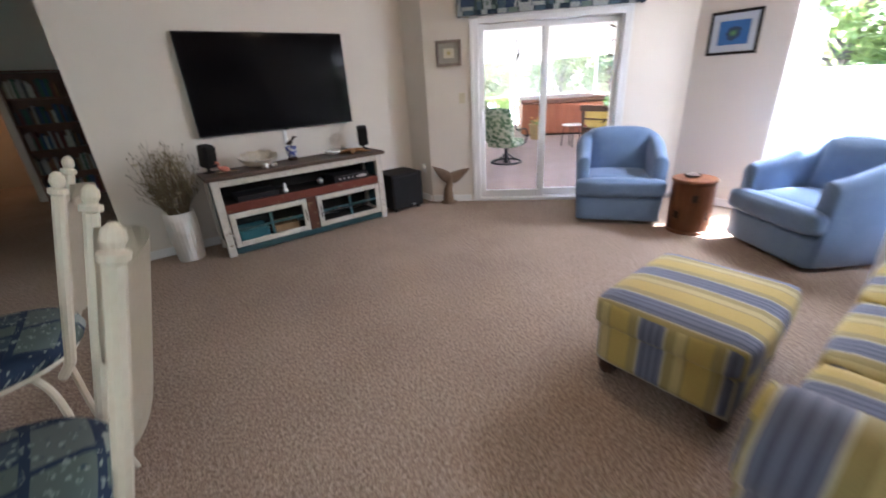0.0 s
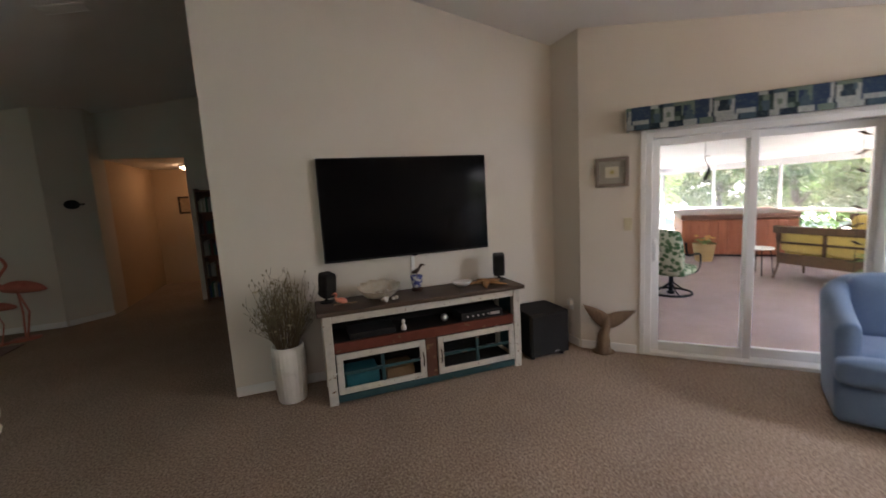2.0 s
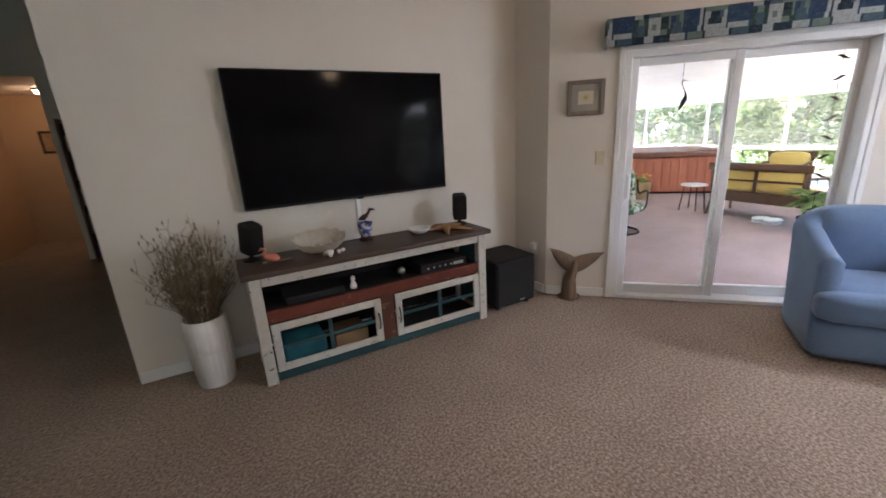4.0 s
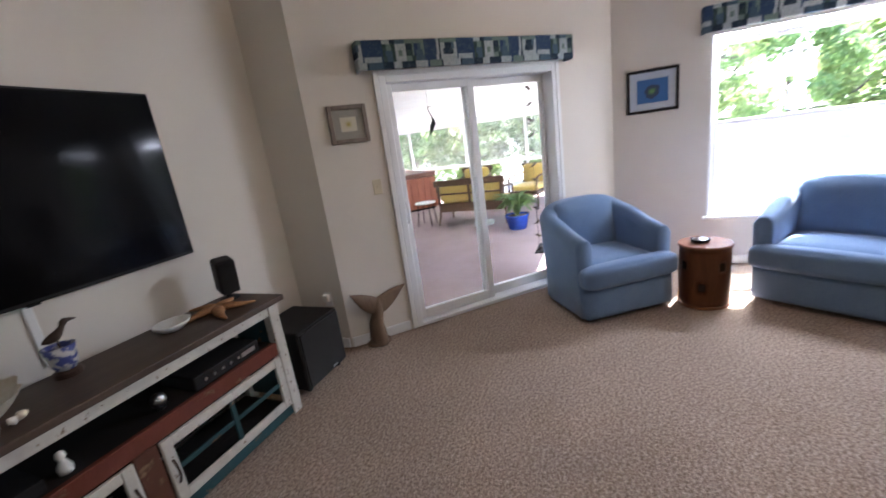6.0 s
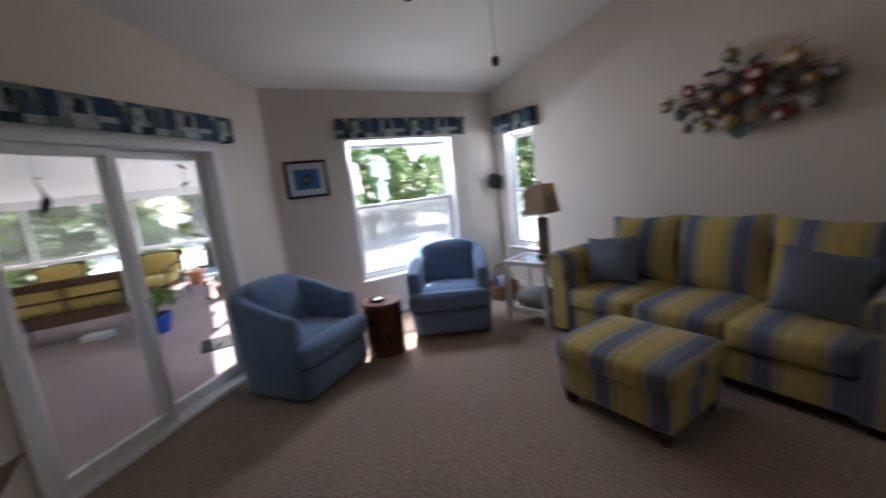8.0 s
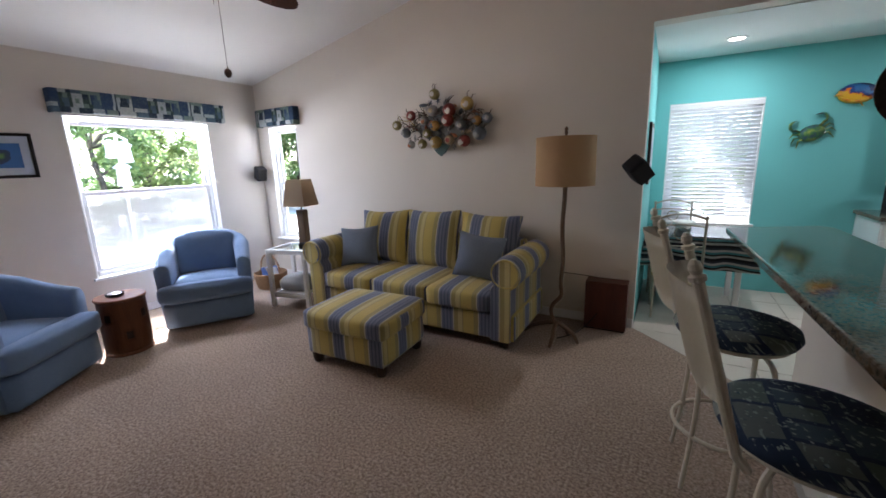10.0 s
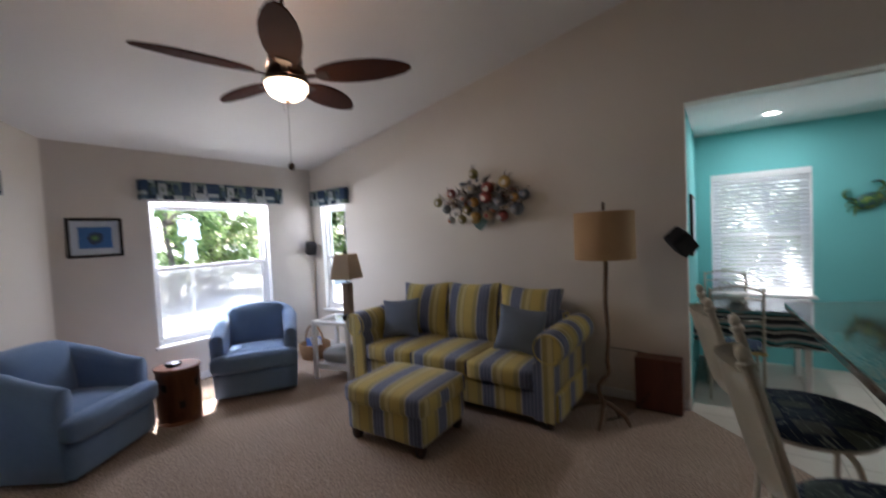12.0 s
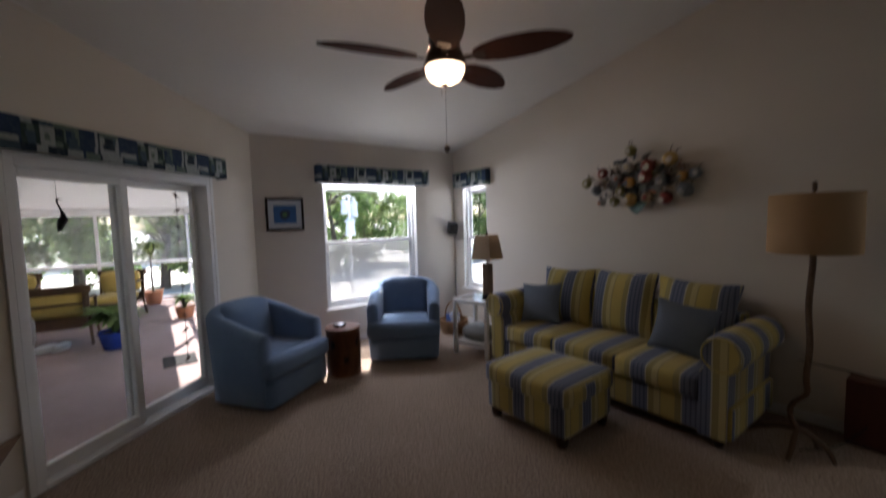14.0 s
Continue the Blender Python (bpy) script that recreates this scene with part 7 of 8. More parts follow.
def hall_things():
    root = thing("framed_picture", Matrix.Translation((-1.52, 13.2, 1.72)) @ Matrix.Rotation(radians(180), 4, "Z"), "brown-framed picture hanging on the hall end wall", "picture")
    part("frame", B(-0.23, 0.23, 0.001, 0.022, -0.19, 0.19, 0.004, 1), DARKWOOD, root)
    part("print", B(-0.19, 0.19, 0.0225, 0.024, -0.15, 0.15), varied("sepia_print", (0.25, 0.16, 0.08), (0.42, 0.30, 0.18), 12, 0.6), root)
    root = thing("hall_ceiling_lamp", Matrix.Translation((-1.30, 12.3, 2.5)), "round lit hall ceiling lamp with frosted glass", "ceiling lamp")
    part("rim", L([(0.13, 0), (0.135, -0.02), (0.12, -0.03)], 28), STEELD, root)
    part("glass", L([(0.118, -0.03), (0.10, -0.07), (0.05, -0.095), (0.01, -0.10)], 28), HALLBULB, root, "lit frosted glass", soft=True)
    lamp("hall_bulb", "POINT", 0.27, (1.0, 0.58, 0.30), Matrix.Translation((-1.30, 12.3, 2.33)), 0.08)
    root = thing("wall_plaque", Matrix.Translation((-2.42, 10.36, 1.78)) @ Matrix.Rotation(radians(225), 4, "Z"), "small dark fish-shaped wall plaque in the foyer", "plaque")
    part("body", L([(0.02, 0), (0.075, 0.005), (0.085, 0.018), (0.03, 0.03)], 20, Matrix.Rotation(radians(-90), 4, "X") @ Matrix.Diagonal((1.2, 0.8, 1, 1))), BLACKP, root, soft=True)
    part("tail", T([(-0.08, 0.015, 0), (-0.14, 0.015, 0)], [0.015, 0.045], 6, flat=0.4), BLACKP, root)
    PINK = varied("coral_metal_paint", (0.42, 0.10, 0.07), (0.58, 0.20, 0.14), 10, 0.5)
    for x, y, s, rz, lb in ((-2.95, 9.72, 1.0, 0, "tall coral-pink metal flamingo statue standing in the foyer"), (-3.12, 9.55, 0.7, 20, "short coral-pink metal flamingo statue standing in the foyer")):
        bm = bmesh.new()
        tube(bm, spline([(0.38, 0, 0.66), (0.22, 0, 0.70), (0.05, 0, 0.72), (-0.08, 0, 0.72), (-0.14, 0, 0.80), (-0.06, 0, 0.92), (0.0, 0, 1.02), (-0.06, 0, 1.12), (-0.17, 0, 1.10), (-0.22, 0, 1.02)], 4), [0.012, 0.03, 0.05, 0.065, 0.075, 0.082, 0.085, 0.085, 0.085, 0.08, 0.07, 0.06, 0.05, 0.042, 0.036, 0.03, 0.026, 0.024, 0.022, 0.020, 0.020, 0.019, 0.019, 0.019, 0.02, 0.02, 0.021, 0.022, 0.024, 0.027, 0.028, 0.028, 0.026, 0.022, 0.016, 0.010, 0.004], 10)
        tube(bm, [(0.05, 0.03, 0.66), (0.06, 0.04, 0.35), (0.04, 0.04, 0.0)], 0.012, 6)
        tube(bm, [(0.08, -0.03, 0.66), (0.17, -0.04, 0.38), (0.10, -0.04, 0.0)], 0.012, 6)
        lathe(bm, [(0.16, 0.0), (0.16, 0.012)], 20, Matrix.Translation((0.06, 0, 0)))
        st = tagged(part("flamingo_statue", bm, PINK, None, soft=True), lb, "statue", "flamingo statues")
        st.matrix_basis = Matrix.Translation((x, y, 0)) @ Matrix.Rotation(radians(rz), 4, "Z") @ Matrix.Diagonal((s, s, s, 1))
    rug = tagged(part("entry_rug", B(-4.1, -2.75, 8.6, 9.4, 0.001, 0.012, 0.004, 1), weave("dark_red_rug", (0.06, 0.018, 0.014), (0.13, 0.045, 0.035), 90)), "dark reddish entry rug lying on the carpet", "rug")


hall_things()

# ---- porch things ----
YCUSH = weave("yellow_cushion_fabric", (0.46, 0.34, 0.09), (0.58, 0.44, 0.14))
RATTAN = wood("brown_rattan", (0.045, 0.024, 0.012), (0.13, 0.07, 0.035), 50, 0.55, (1, 1, 1))
PZ = -0.015


def porch_seat(m, w, label, name, cat):
    """A rattan seat with yellow cushions; local +y is the way it faces."""
    root = thing(name, m, label, cat, "rattan porch seats")
    for x in (-w / 2 + 0.03, w / 2 - 0.03):
        part("front_leg", T(spline([(x, 0.30, 0.58), (x, 0.33, 0.40), (x, 0.30, 0.2), (x * 1.03, 0.34, 0.0)], 4), 0.02, 8), RATTAN, root)
        part("back_leg", T(spline([(x * 1.0, -0.36, 0.82), (x, -0.32, 0.45), (x, -0.30, 0.25), (x * 1.04, -0.38, 0.0)], 4), 0.02, 8), RATTAN, root)
        part("armrest", T(spline([(x, -0.36, 0.66), (x, -0.1, 0.64), (x, 0.2, 0.62), (x, 0.33, 0.57)], 4), 0.028, 8, flat=0.7), RATTAN, root)
    bm = bmesh.new()
    box(bm, -w / 2 - 0.02, w / 2 + 0.02, -0.40, -0.345, 0.735, 0.85, 0.018, 3)
    part("top_rail", bm, RATTAN, root)
    part("mid_rail", B(-w / 2 + 0.05, w / 2 - 0.05, -0.392, -0.358, 0.575, 0.605, 0.006, 1), RATTAN, root)
    part("apron", B(-w / 2 + 0.04, w / 2 - 0.04, -0.34, 0.32, 0.25, 0.32, 0.01, 2), RATTAN, root)
    part("back_apron", B(-w / 2 + 0.05, w / 2 - 0.05, -0.39, -0.33, 0.26, 0.42, 0.008, 1), RATTAN, root)
    n = 2 if w > 1 else 1
    cw = (w - 0.12) / n
    for i in range(n + 1):
        x = -w / 2 + 0.06 + i * cw
        part("back_slat", B(x - 0.022, x + 0.022, -0.385, -0.355, 0.40, 0.83, 0.006, 1), RATTAN, root)
    for i in range(n):
        x0 = -w / 2 + 0.06 + i * cw
        part("seat_cushion", C(x0 + 0.01, x0 + cw - 0.01, -0.26, 0.33, 0.325, 0.45, 0.02, 0.04, n=6), YCUSH, root, soft=True)
        part("back_cushion", C(x0 + 0.012, x0 + cw - 0.012, -0.345, -0.22, 0.45, 0.82, 0.02, 0.04, n=6), YCUSH, root, soft=True)
    return root


porch_seat(Matrix.Translation((8.15, 6.42, PZ)) @ Matrix.Rotation(radians(-92), 4, "Z"), 1.32, "brown rattan loveseat with yellow cushions on the porch", "loveseat", "loveseat")
porch_seat(Matrix.Translation((9.55, 5.62, PZ)) @ Matrix.Rotation(radians(70), 4, "Z"), 0.72, "brown rattan armchair with yellow cushions on the porch", "porch_chair", "chair")
porch_seat(Matrix.Translation((10.1, 7.0, PZ)) @ Matrix.Rotation(radians(95), 4, "Z"), 0.72, "brown rattan armchair with yellow cushions on the porch", "porch_chair", "chair")


def leafy(bm, rnd, base, n, h, spread, leaf, droop=0.5, width=0.22):
    """Arching blade leaves from one root."""
    for i in range(n):
        a = rnd.uniform(0, 6.283)
        r = spread * rnd.uniform(0.35, 1.0)
        hh = h * rnd.uniform(0.6, 1.1)
        pts = spline([base, base + Vector((r * 0.35 * math.cos(a), r * 0.35 * math.sin(a), hh * 0.75)), base + Vector((r * math.cos(a), r * math.sin(a), hh * (1 - droop * rnd.uniform(0.2, 1.0))))], 4)
        L_ = len(pts)
        side = Vector((-math.sin(a), math.cos(a), 0))
        prev = None
        for q, p in enumerate(pts):
            w = leaf * width * math.sin(math.pi * (0.12 + 0.86 * q / (L_ - 1)))
            cur = (bm.verts.new(p - side * w), bm.verts.new(p + Vector((0, 0, -w * 0.4))), bm.verts.new(p + side * w))
            if prev:
                bm.faces.new((prev[0], prev[1], cur[1], cur[0]))
                bm.faces.new((prev[1], prev[2], cur[2], cur[1]))
            prev = cur


def leaf_mat(name, a, b):
    k = Mat(name, 0.5, 0, 0.4)
    rnd = k.n("ShaderNodeNewGeometry").outputs["Random Per Island"]
    k.colour(k.ramp(k.math("ADD", k.math("MULTIPLY", rnd, 0.7), k.math("MULTIPLY", k.noise(6, 2), 0.3)), [(0.1, a), (0.9, b)]))
    tr = k.n("ShaderNodeBsdfTranslucent")
    tr.inputs["Color"].default_value = (*[min(1, c * 1.6) for c in b], 1)
    mx = k.n("ShaderNodeMixShader")
    mx.inputs[0].default_value = 0.48
    k.link(k.b.outputs[0], mx.inputs[1])
    k.link(tr.outputs[0], mx.inputs[2])
    k.link(mx.outputs[0], k.t.nodes["Material Output"].inputs["Surface"])
    return k.m


LEAF_A = leaf_mat("garden_leaf", (0.06, 0.105, 0.035), (0.17, 0.25, 0.09))
LEAF_B = leaf_mat("yellow_green_leaf", (0.10, 0.15, 0.045), (0.25, 0.31, 0.12))
BARK = wood("grey_bark", (0.07, 0.055, 0.045), (0.20, 0.17, 0.14), 8, 0.9)
COBALT = varied("cobalt_glazed_clay", (0.01, 0.03, 0.22), (0.03, 0.08, 0.42), 6, 0.15)
TERRA = varied("terracotta", (0.30, 0.12, 0.06), (0.42, 0.19, 0.10), 6, 0.8)
SOIL = varied("potting_soil", (0.03, 0.02, 0.012), (0.06, 0.04, 0.03), 30, 0.95)


def potted(x, y, r, h, pot_m, leaf_m, n, lh, spread, leaf, label, pot_label, seed, stem=0.0, width=0.22):
    pot = thing("flower_pot", Matrix.Translation((x, y, PZ)), pot_label, "flower pot")
    part("pot", L([(r * 0.72, 0), (r * 0.76, 0.01), (r * 0.95, h * 0.7), (r, h * 0.85), (r * 1.04, h * 0.9), (r * 1.04, h), (r * 0.94, h), (r * 0.9, h * 0.85)], 32), pot_m, pot, soft=True)
    part("soil", L([(r * 0.90, h * 0.84), (r * 0.90, h * 0.88)], 24), SOIL, pot)
    pl = thing("potted_plant", Matrix.Translation((x, y, PZ + h * 0.88)), label, "plant")
    rnd = random.Random(seed)
    base = Vector((0, 0, 0))
    if stem:
        part("stem", T([(0, 0, 0), (0.02, 0.01, stem * 0.5), (0.0, 0, stem)], [0.02, 0.016, 0.012], 8), BARK, pl)
        base = Vector((0, 0, stem))
    bm = bmesh.new()
    leafy(bm, rnd, base, n, lh, spread, leaf, 0.7, width)
    part("leaves", bm, leaf_m, pl)


potted(7.30, 5.50, 0.19, 0.24, COBALT, LEAF_A, 90, 0.42, 0.42, 0.22, "bushy green potted plant in a cobalt pot on the porch", "glazed cobalt-blue flower pot on the porch floor", 1)
potted(10.75, 5.05, 0.17, 0.28, TERRA, LEAF_B, 70, 0.38, 0.42, 0.14, "spiky dracaena plant on a bare stem", "terracotta flower pot on the porch floor", 2, 0.75, 0.16)
potted(8.75, 4.62, 0.15, 0.20, TERRA, LEAF_A, 50, 0.30, 0.30, 0.18, "small leafy potted plant by the porch screen", "small terracotta flower pot by the screen", 3)


def hot_tub():
    m = Matrix.Translation((9.95, 9.35, PZ)) @ Matrix.Rotation(radians(45), 4, "Z")
    root = thing("hot_tub", m, "square cedar-sided hot tub with a brown vinyl cover", "hot tub")
    CED = wood("red_cedar", (0.26, 0.075, 0.035), (0.44, 0.15, 0.075), 10, 0.5)
    part("shell", B(-0.97, 0.97, -0.97, 0.97, 0.04, 0.78, 0.03, 2), CED, root)
    for s in range(4):
        rot = Matrix.Rotation(radians(90 * s), 4, "Z")
        for i in range(12):
            x = -0.915 + i * 0.1663
            part("slat", B(x - 0.078, x + 0.078, -0.992, -0.9705, 0.06, 0.77, 0.005, 1, m=rot), CED, root)
    part("plinth", B(-0.93, 0.93, -0.93, 0.93, 0, 0.04), BLACKP, root)
    part("cover", B(-1.02, 1.02, -1.02, 1.02, 0.785, 0.90, 0.03, 3), varied("brown_vinyl_cover", (0.14, 0.055, 0.035), (0.20, 0.085, 0.055), 3, 0.5), root, "padded brown vinyl cover")
    root = thing("planter_basket", Matrix.Translation((8.40, 8.72, PZ)), "tan woven planter basket with orange flowers by the hot tub", "planter")
    part("basket", L([(0.15, 0), (0.155, 0.01), (0.20, 0.33), (0.215, 0.36), (0.19, 0.36), (0.17, 0.30)], 24), wood("tan_wicker", (0.26, 0.17, 0.07), (0.42, 0.30, 0.15), 60, 0.8, (1, 1, 1)), root, soft=True)
    bm = bmesh.new()
    rnd = random.Random(5)
    leafy(bm, rnd, Vector((0, 0, 0.30)), 40, 0.20, 0.20, 0.14, 0.6)
    part("leaves", bm, LEAF_B, root)
    ORANGE = varied("orange_petal", (0.55, 0.22, 0.04), (0.70, 0.40, 0.12), 20, 0.6)
    for i in range(9):
        a, r = rnd.uniform(0, 6.28), rnd.uniform(0.02, 0.16)
        part("flower", L([(0.008, 0), (0.035, 0.012), (0.04, 0.03), (0.015, 0.04)], 8, Matrix.Translation((r * math.cos(a), r * math.sin(a), 0.44 + rnd.uniform(-0.04, 0.06)))), ORANGE, root)


hot_tub()


def swivel_chair():
    root = thing("swivel_patio_chair", Matrix.Translation((5.78, 7.22, PZ)) @ Matrix.Rotation(radians(-70), 4, "Z"), "dark metal swivel patio chair with leafy green cushions", "chair")
    k = Mat("leaf_print_fabric", 0.9)
    v = k.n("ShaderNodeTexVoronoi", Scale=16.0)
    k.link(k.c, v.inputs["Vector"])
    k.colour(k.ramp(v.outputs["Distance"], [(0.15, (0.03, 0.08, 0.03)), (0.36, (0.08, 0.13, 0.07)), (0.52, (0.34, 0.36, 0.28))], True))
    part("base_ring", T([(0.27 * math.cos(a), 0.27 * math.sin(a), 0.018) for a in (2 * math.pi * i / 36 for i in range(37))], 0.016, 8), BLACKP, root)
    part("column", L([(0.05, 0.0), (0.05, 0.03), (0.03, 0.05), (0.03, 0.30)], 16), BLACKP, root)
    for i in range(4):
        a = radians(45 + 90 * i)
        part("spoke", T([(0.03 * math.cos(a), 0.03 * math.sin(a), 0.16), (0.16 * math.cos(a), 0.16 * math.sin(a), 0.06), (0.27 * math.cos(a), 0.27 * math.sin(a), 0.02)], 0.010, 6), BLACKP, root)
    part("seat_cushion", C(-0.26, 0.26, -0.26, 0.26, 0.30, 0.42, 0.02, 0.04, n=6), k.m, root, soft=True)
    part("back_cushion", C(-0.26, 0.26, -0.06, 0.06, 0.0, 0.58, 0.03, 0.04, n=6, m=Matrix.Translation((0, -0.27, 0.40)) @ Matrix.Rotation(radians(16), 4, "X")), k.m, root, soft=True)
    for s in (-1, 1):
        part("armrest", T(spline([(s * 0.29, -0.30, 0.80), (s * 0.30, -0.24, 0.62), (s * 0.30, 0.10, 0.60), (s * 0.30, 0.24, 0.54), (s * 0.28, 0.22, 0.34), (s * 0.2, 0.0, 0.30)], 4), 0.013, 8), BLACKP, root)


swivel_chair()


def side_stool(x, y):
    root = thing("metal_side_table", Matrix.Translation((x, y, PZ)), "small white-topped metal side table on the porch", "side table")
    part("top", L([(0.20, 0.43), (0.205, 0.44), (0.20, 0.452)], 28), TRIM, root)
    for i in range(4):
        a = radians(45 + 90 * i)
        part("leg", T([(0.15 * math.cos(a), 0.15 * math.sin(a), 0.43), (0.20 * math.cos(a), 0.20 * math.sin(a), 0.0)], 0.009, 6), BLACKP, root)


side_stool(7.95, 7.40)
SHOE = varied("white_canvas", (0.62, 0.62, 0.60), (0.74, 0.74, 0.72), 20, 0.8)
for i, (x, y, rz) in enumerate(((7.72, 6.25, 30), (7.70, 6.10, 55))):
    s = thing("shoe", pose(x, y, PZ, 0, 0, rz), "white canvas shoe lying under the loveseat", "shoe", "white shoes on the porch")
    part("sole", prism(bmesh.new(), [(0.045 * math.cos(a) * (1 + 0.2 * math.cos(a * 2)), 0.13 * math.sin(a)) for a in (2 * math.pi * q / 20 for q in range(20))], 0, 0.018), SHOE, s)
    part("upper", C(-0.04, 0.04, -0.12, 0.11, 0.018, 0.085, 0.01, 0.03, n=5), SHOE, s, soft=True)
mat_m = varied("dark_rubber_mat", (0.012, 0.011, 0.010), (0.03, 0.027, 0.025), 20, 0.95)
tagged(part("door_mat", B(5.85, 6.30, 4.68, 5.02, PZ + 0.001, PZ + 0.014, 0.005, 1), mat_m), "dark door mat lying on the porch carpet", "mat")


def heron():
    """A flat metal heron hung outside the glass, and a string of small birds."""
    root = thing("hanging_heron", DIAG @ Matrix.Translation(((WX - 4.055) / S2, -0.27, 1.70)), "dark metal heron ornament hanging outside the patio door", "ornament")
    bm = T(spline([(0.03, 0, -0.12), (0.0, 0, -0.05), (-0.012, 0, 0.0), (0.005, 0, 0.05), (0.022, 0, 0.09), (0.012, 0, 0.115), (-0.02, 0, 0.11)], 4), [0.004, 0.016, 0.028, 0.036, 0.040, 0.042, 0.038, 0.030, 0.022, 0.016, 0.012, 0.010, 0.008, 0.007, 0.007, 0.007, 0.007, 0.008, 0.009, 0.010, 0.010, 0.008, 0.006, 0.004, 0.002], 8, flat=0.4)
    part("bird", bm, BLACKP, root, soft=True)
    part("thread", T([(0.02, 0, 0.11), (0.02, 0, 0.62)], 0.0015, 4), BLACKP, root)
    root = thing("bird_chain", DIAG @ Matrix.Translation(((WX - 4.79) / S2, -0.29, 0)), "string of small dark metal birds hanging by the patio door", "ornament")
    part("chain", T([(0, 0, 2.3), (0.004, 0, 1.2), (0, 0, 0.25)], 0.0022, 5), BLACKP, root)
    rnd = random.Random(8)
    for i in range(13):
        z = 0.30 + i * 0.145
        s = 1 if i % 2 else -1
        part("bird", T([(s * 0.045, 0, z + 0.01), (s * 0.02, 0, z + 0.012), (0, 0, z), (-s * 0.02, 0, z - 0.012), (-s * 0.05, 0, z - 0.016)], [0.002, 0.012, 0.016, 0.010, 0.002], 7, flat=0.7), STEELD, root, soft=True)


heron()


# ---- garden ----
def tree(x, y, h, r, seed, leaf_m, leaf=0.16, n=2600, low=0.18, label="leafy green tree in the sunlit garden"):
    rnd = random.Random(seed)
    root = thing("tree", Matrix.Translation((x, y, -0.25)), label, "tree", "garden trees")
    lean = Vector((rnd.uniform(-0.3, 0.3), rnd.uniform(-0.3, 0.3), 0))
    trunk = spline([(0, 0, 0), lean * 0.3 + Vector((0, 0, h * 0.25)), lean + Vector((0, 0, h * 0.55)), lean * 1.3 + Vector((0, 0, h * 0.9))], 5)
    t0 = 0.03 * h
    bm = T(trunk, [t0 * (1 - 0.85 * i / (len(trunk) - 1)) for i in range(len(trunk))], 8)
    tips = []
    for i in range(13):
        b = trunk[rnd.randint(4, len(trunk) - 2)]
        a = rnd.uniform(0, 6.283)
        e = b + Vector((r * rnd.uniform(0.4, 0.85) * math.cos(a), r * rnd.uniform(0.4, 0.85) * math.sin(a), h * rnd.uniform(-0.05, 0.2)))
        tube(bm, [b, (b + e) / 2 + Vector((0, 0, 0.12 * r)), e], [t0 * 0.4, t0 * 0.25, t0 * 0.08], 6)
        tips.append(e)
    part("trunk", bm, BARK, root)
    # clumps of leaves
    clumps = []
    for i in range(46):
        a, rr, zz = rnd.uniform(0, 6.283), r * math.sqrt(rnd.random()), rnd.uniform(low, 1.0)
        k_ = math.sin(math.pi * min(1.0, max(0.0, 0.12 + 0.84 * (zz - low) / (1 - low)))) ** 0.6
        clumps.append((Vector((rr * k_ * math.cos(a), rr * k_ * math.sin(a), zz * h)) + lean, rnd.uniform(0.18, 0.36) * r))
    verts, faces = [], []
    for i in range(n):
        c, cr = clumps[rnd.randrange(len(clumps))]
        d = Vector((rnd.gauss(0, 1), rnd.gauss(0, 1), rnd.gauss(0, 0.8)))
        p = c + d.normalized() * cr * rnd.random() ** 0.35
        u = Vector((rnd.uniform(-1, 1), rnd.uniform(-1, 1), rnd.uniform(-0.9, 0.3))).normalized()
        w = u.cross(Vector((rnd.uniform(-1, 1), rnd.uniform(-1, 1), 1))).normalized()
        l = leaf * rnd.uniform(0.6, 1.3)
        q = len(verts)
        nrm = u.cross(w) * l * 0.12
        verts += [p, p + u * l * 0.5 + w * l * 0.28 + nrm, p + u * l, p + u * l * 0.5 - w * l * 0.28 + nrm]
        faces += [(q, q + 1, q + 2), (q, q + 2, q + 3)]
    me = bpy.data.meshes.new("crown")
    me.from_pydata([tuple(v) for v in verts], [], faces)
    me.materials.append(leaf_m)
    cr = new("crown", me)
    cr.parent = root
    return root


rnd = random.Random(21)
spots = []
for i in range(13):
    spots.append((14.8 + rnd.uniform(0, 1.6), -12.0 + i * 1.9 + rnd.uniform(-0.4, 0.4), rnd.uniform(3.6, 5.2), rnd.uniform(1.4, 1.9)))
for i in range(7):
    spots.append((18.0 + rnd.uniform(0, 2.5), 12.0 + i * 1.9 + rnd.uniform(-0.4, 0.4), rnd.uniform(3.6, 5.4), rnd.uniform(1.5, 2.0)))
for i in range(8):
    spots.append((24 + rnd.uniform(0, 3.0), -10 + i * 3.6 + rnd.uniform(-0.6, 0.6), rnd.uniform(6, 8.5), rnd.uniform(2.2, 3.0)))
for i in range(5):
    spots.append((4.6 + i * 2.0 + rnd.uniform(-0.3, 0.3), -9.0 + rnd.uniform(-0.8, 0.8), rnd.uniform(4, 5.5), rnd.uniform(1.4, 1.9)))
for i in range(4):
    spots.append((-2.6 + i * 1.7, -7.5 + rnd.uniform(-0.6, 0.6), rnd.uniform(3.2, 4.2), rnd.uniform(1.2, 1.6)))
for i in range(5):
    spots.append((5.2 + i * 2.2, 17.0 + rnd.uniform(-0.6, 0.6), rnd.uniform(4, 5.5), rnd.uniform(1.6, 2.0)))
kinds = []
for i, (x, y, h, r) in enumerate(spots):
    if i < 6:
        kinds.append((tree(x, y, h, r, 100 + i, (LEAF_A, LEAF_B)[i % 2], 0.19, 5200, 0.10), h))
    else:
        src, sh = kinds[i % 6]
        copy_thing(src, Matrix.Translation((x, y, -0.25)) @ Matrix.Rotation(rnd.uniform(0, 6.28), 4, "Z"))


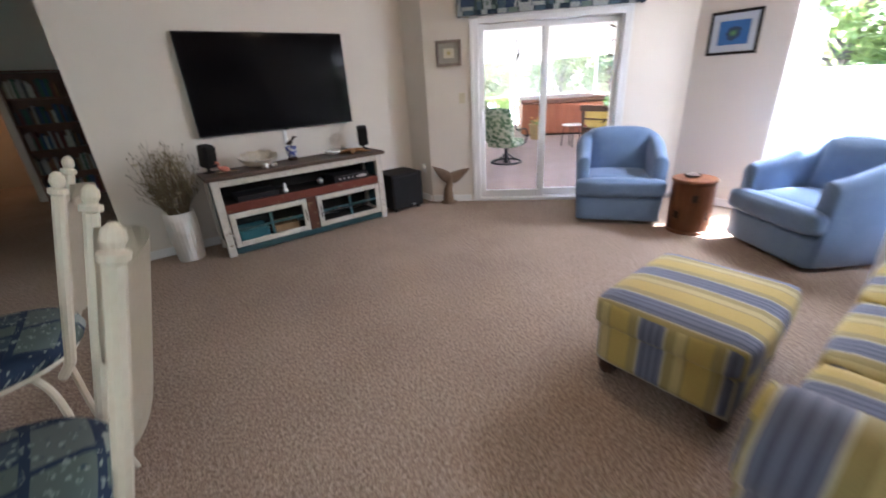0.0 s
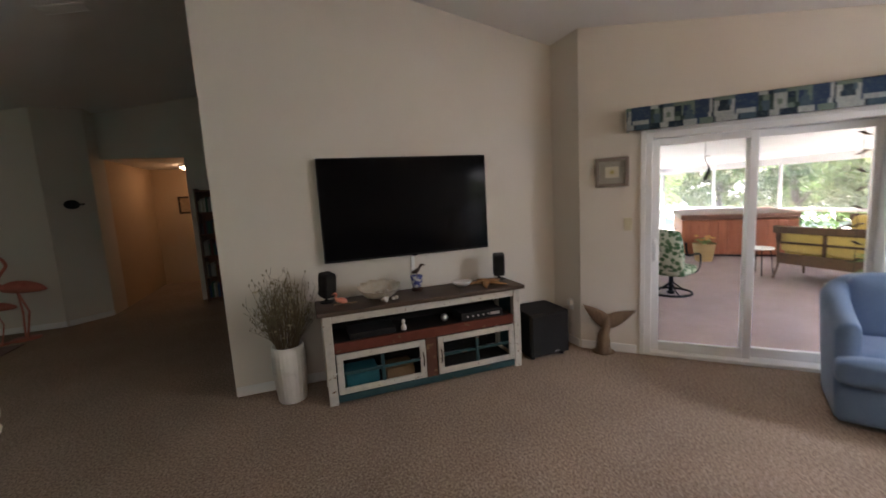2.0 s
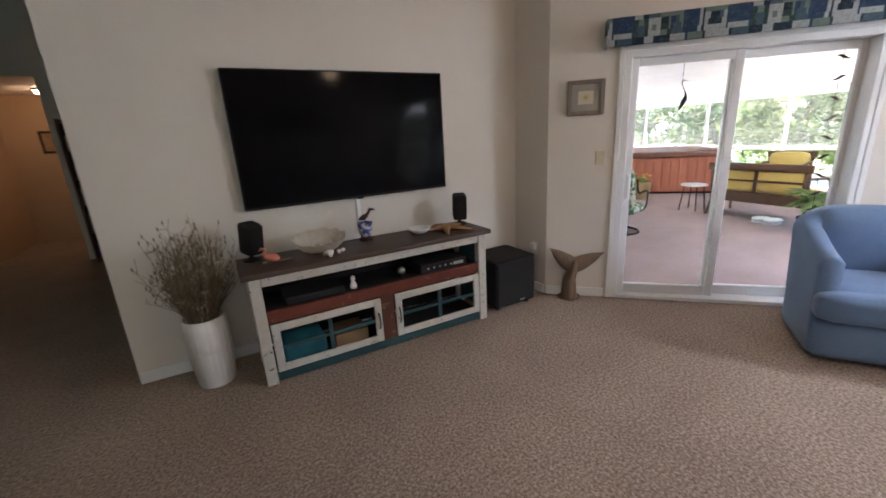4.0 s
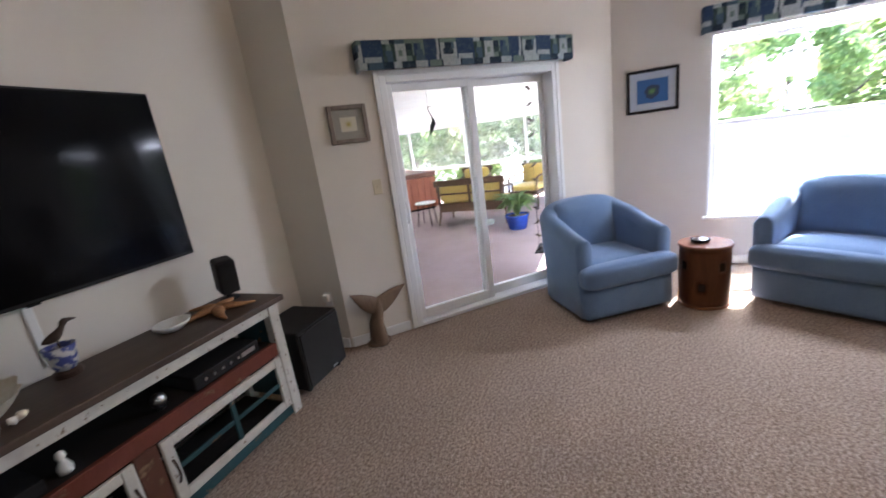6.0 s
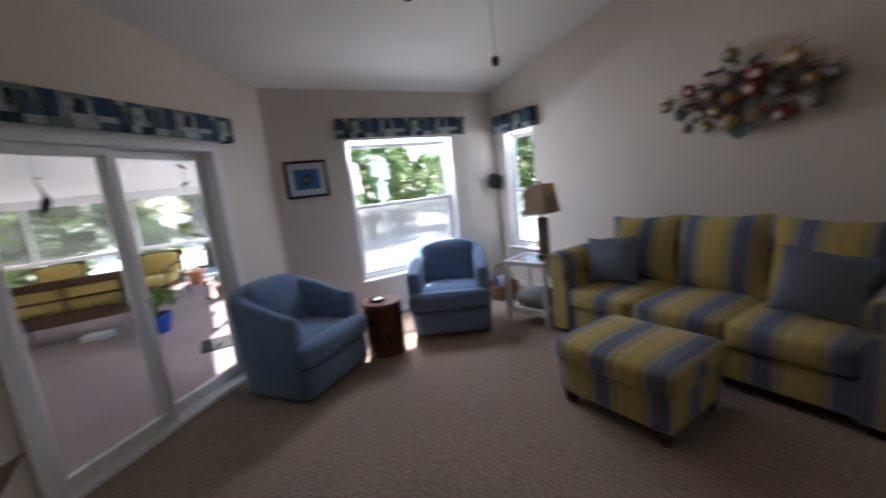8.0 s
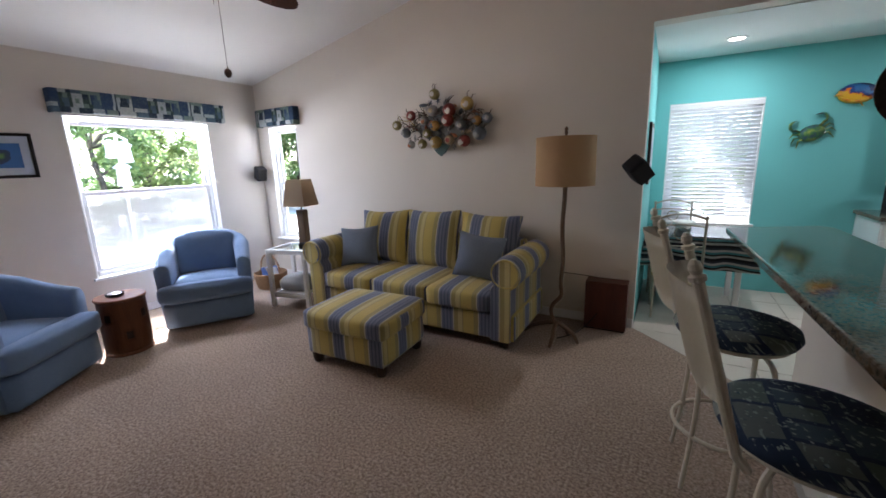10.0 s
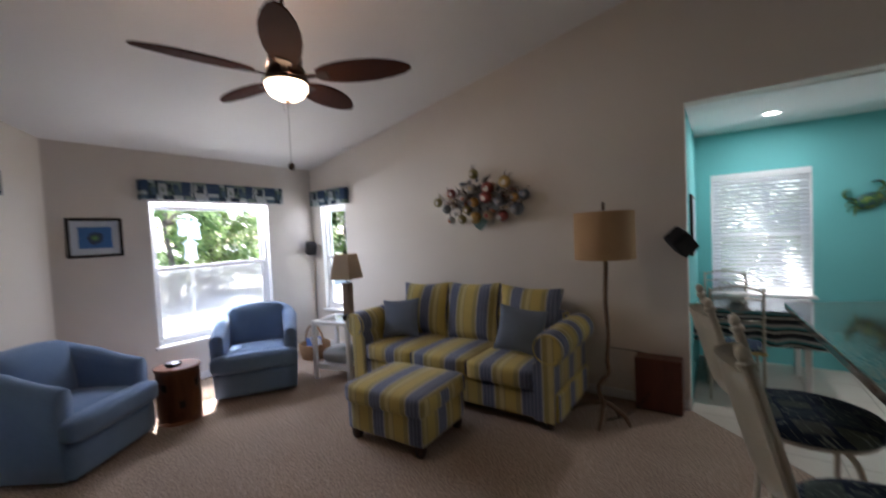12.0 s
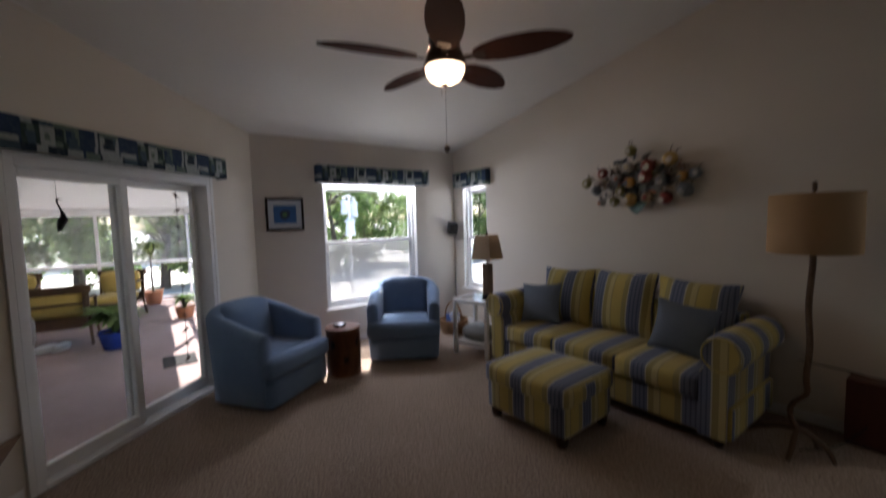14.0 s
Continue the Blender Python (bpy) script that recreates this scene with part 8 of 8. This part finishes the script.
def garden_ornament():
    root = thing("bird_feeder", Matrix.Translation((8.5, 1.55, -0.25)), "white pole with pale blue bird feeders in the garden", "bird feeder")
    PB = varied("pale_blue_enamel", (0.48, 0.58, 0.70), (0.62, 0.70, 0.78), 5, 0.5)
    part("pole", T([(0, 0, 0), (0, 0, 2.42)], 0.025, 10), TRIM, root)
    part("crossbar", T([(-0.22, 0.24, 2.36), (0, 0, 2.42), (0.20, -0.24, 2.34)], 0.016, 8), TRIM, root)
    for dx, dy, z, s_ in ((-0.14, 0.16, 2.02, 0.9), (0.12, -0.15, 1.95, 1.1), (0.02, -0.02, 1.55, 1.2)):
        fd = part("feeder", L([(0.03, 0.0), (0.10, 0.02), (0.085, 0.06), (0.075, 0.24), (0.11, 0.27), (0.02, 0.34)], 16, Matrix.Translation((dx, dy, z)) @ Matrix.Diagonal((s_, s_, s_, 1))), PB, root, "pale blue hanging feeder", soft=True)
        part("hanger", T([(dx, dy, z + 0.34 * s_), (dx, dy, 2.38)], 0.004, 5), STEELD, fd)
    ob = thing("fallen_branch", Matrix.Translation((11.6, 1.6, -0.25)) @ Matrix.Rotation(radians(-30), 4, "Z"), "bare grey branch sticking out of the sandy ground", "branch")
    part("branch", T(spline([(-0.8, 0, 0.02), (-0.2, 0.05, 0.12), (0.4, 0.0, 0.35), (0.9, 0.1, 0.55)], 4), [0.04 - 0.0025 * i for i in range(13)], 7), BARK, ob)


garden_ornament()


# ---- floor tiles of the kitchen, last ----
tile_me = None
s = 0.42
for i in range(-9, 3):
    for j in range(0, 13):
        x0, y0 = 0.476 - (i + 10) * s, KY + 0.004 + j * s
        y1 = y0 + s
        if y1 > 4.28:
            continue
        # keep to whole tiles on the kitchen side of the carpet's edge
        if x0 + s + y1 > 0.48 + SY + 0.001 and not (x0 + s < -0.337):
            continue
        if tile_me is None:
            ob = part("tile", B(0.003, s - 0.003, 0.003, s - 0.003, -0.0058, 0.0, 0.0015, 1), TILE, kfloor)
            tile_me = ob.data
        else:
            ob = new("tile", tile_me)
            ob.parent = kfloor
        ob.location = (x0, y0, 0)
# cut tiles along the slanting edge
for j in range(0, 6):
    for i in range(0, 4):
        x1 = 0.476 - i * s
        x0, y0 = x1 - s, KY + 0.004 + j * s
        y1 = y0 + s
        if x1 + y1 <= 0.48 + SY + 0.001 or x0 + y0 >= 0.48 + SY - 0.02 or x1 < -0.337:
            continue
        c = 0.48 + SY - 0.006
        poly = [(x0 + 0.003, y0 + 0.003), (x1 - 0.003, y0 + 0.003), (x1 - 0.003, y1 - 0.003), (x0 + 0.003, y1 - 0.003)]
        out = []
        for (ax, ay), (bx, by) in zip(poly, poly[1:] + poly[:1]):
            fa, fb = c - ax - ay, c - bx - by
            if fa >= 0:
                out.append((ax, ay))
            if fa * fb < 0:
                t = fa / (fa - fb)
                out.append((ax + (bx - ax) * t, ay + (by - ay) * t))
        if len(out) >= 3:
            part("tile", prism(bmesh.new(), out, -0.0058, 0.0), TILE, kfloor)
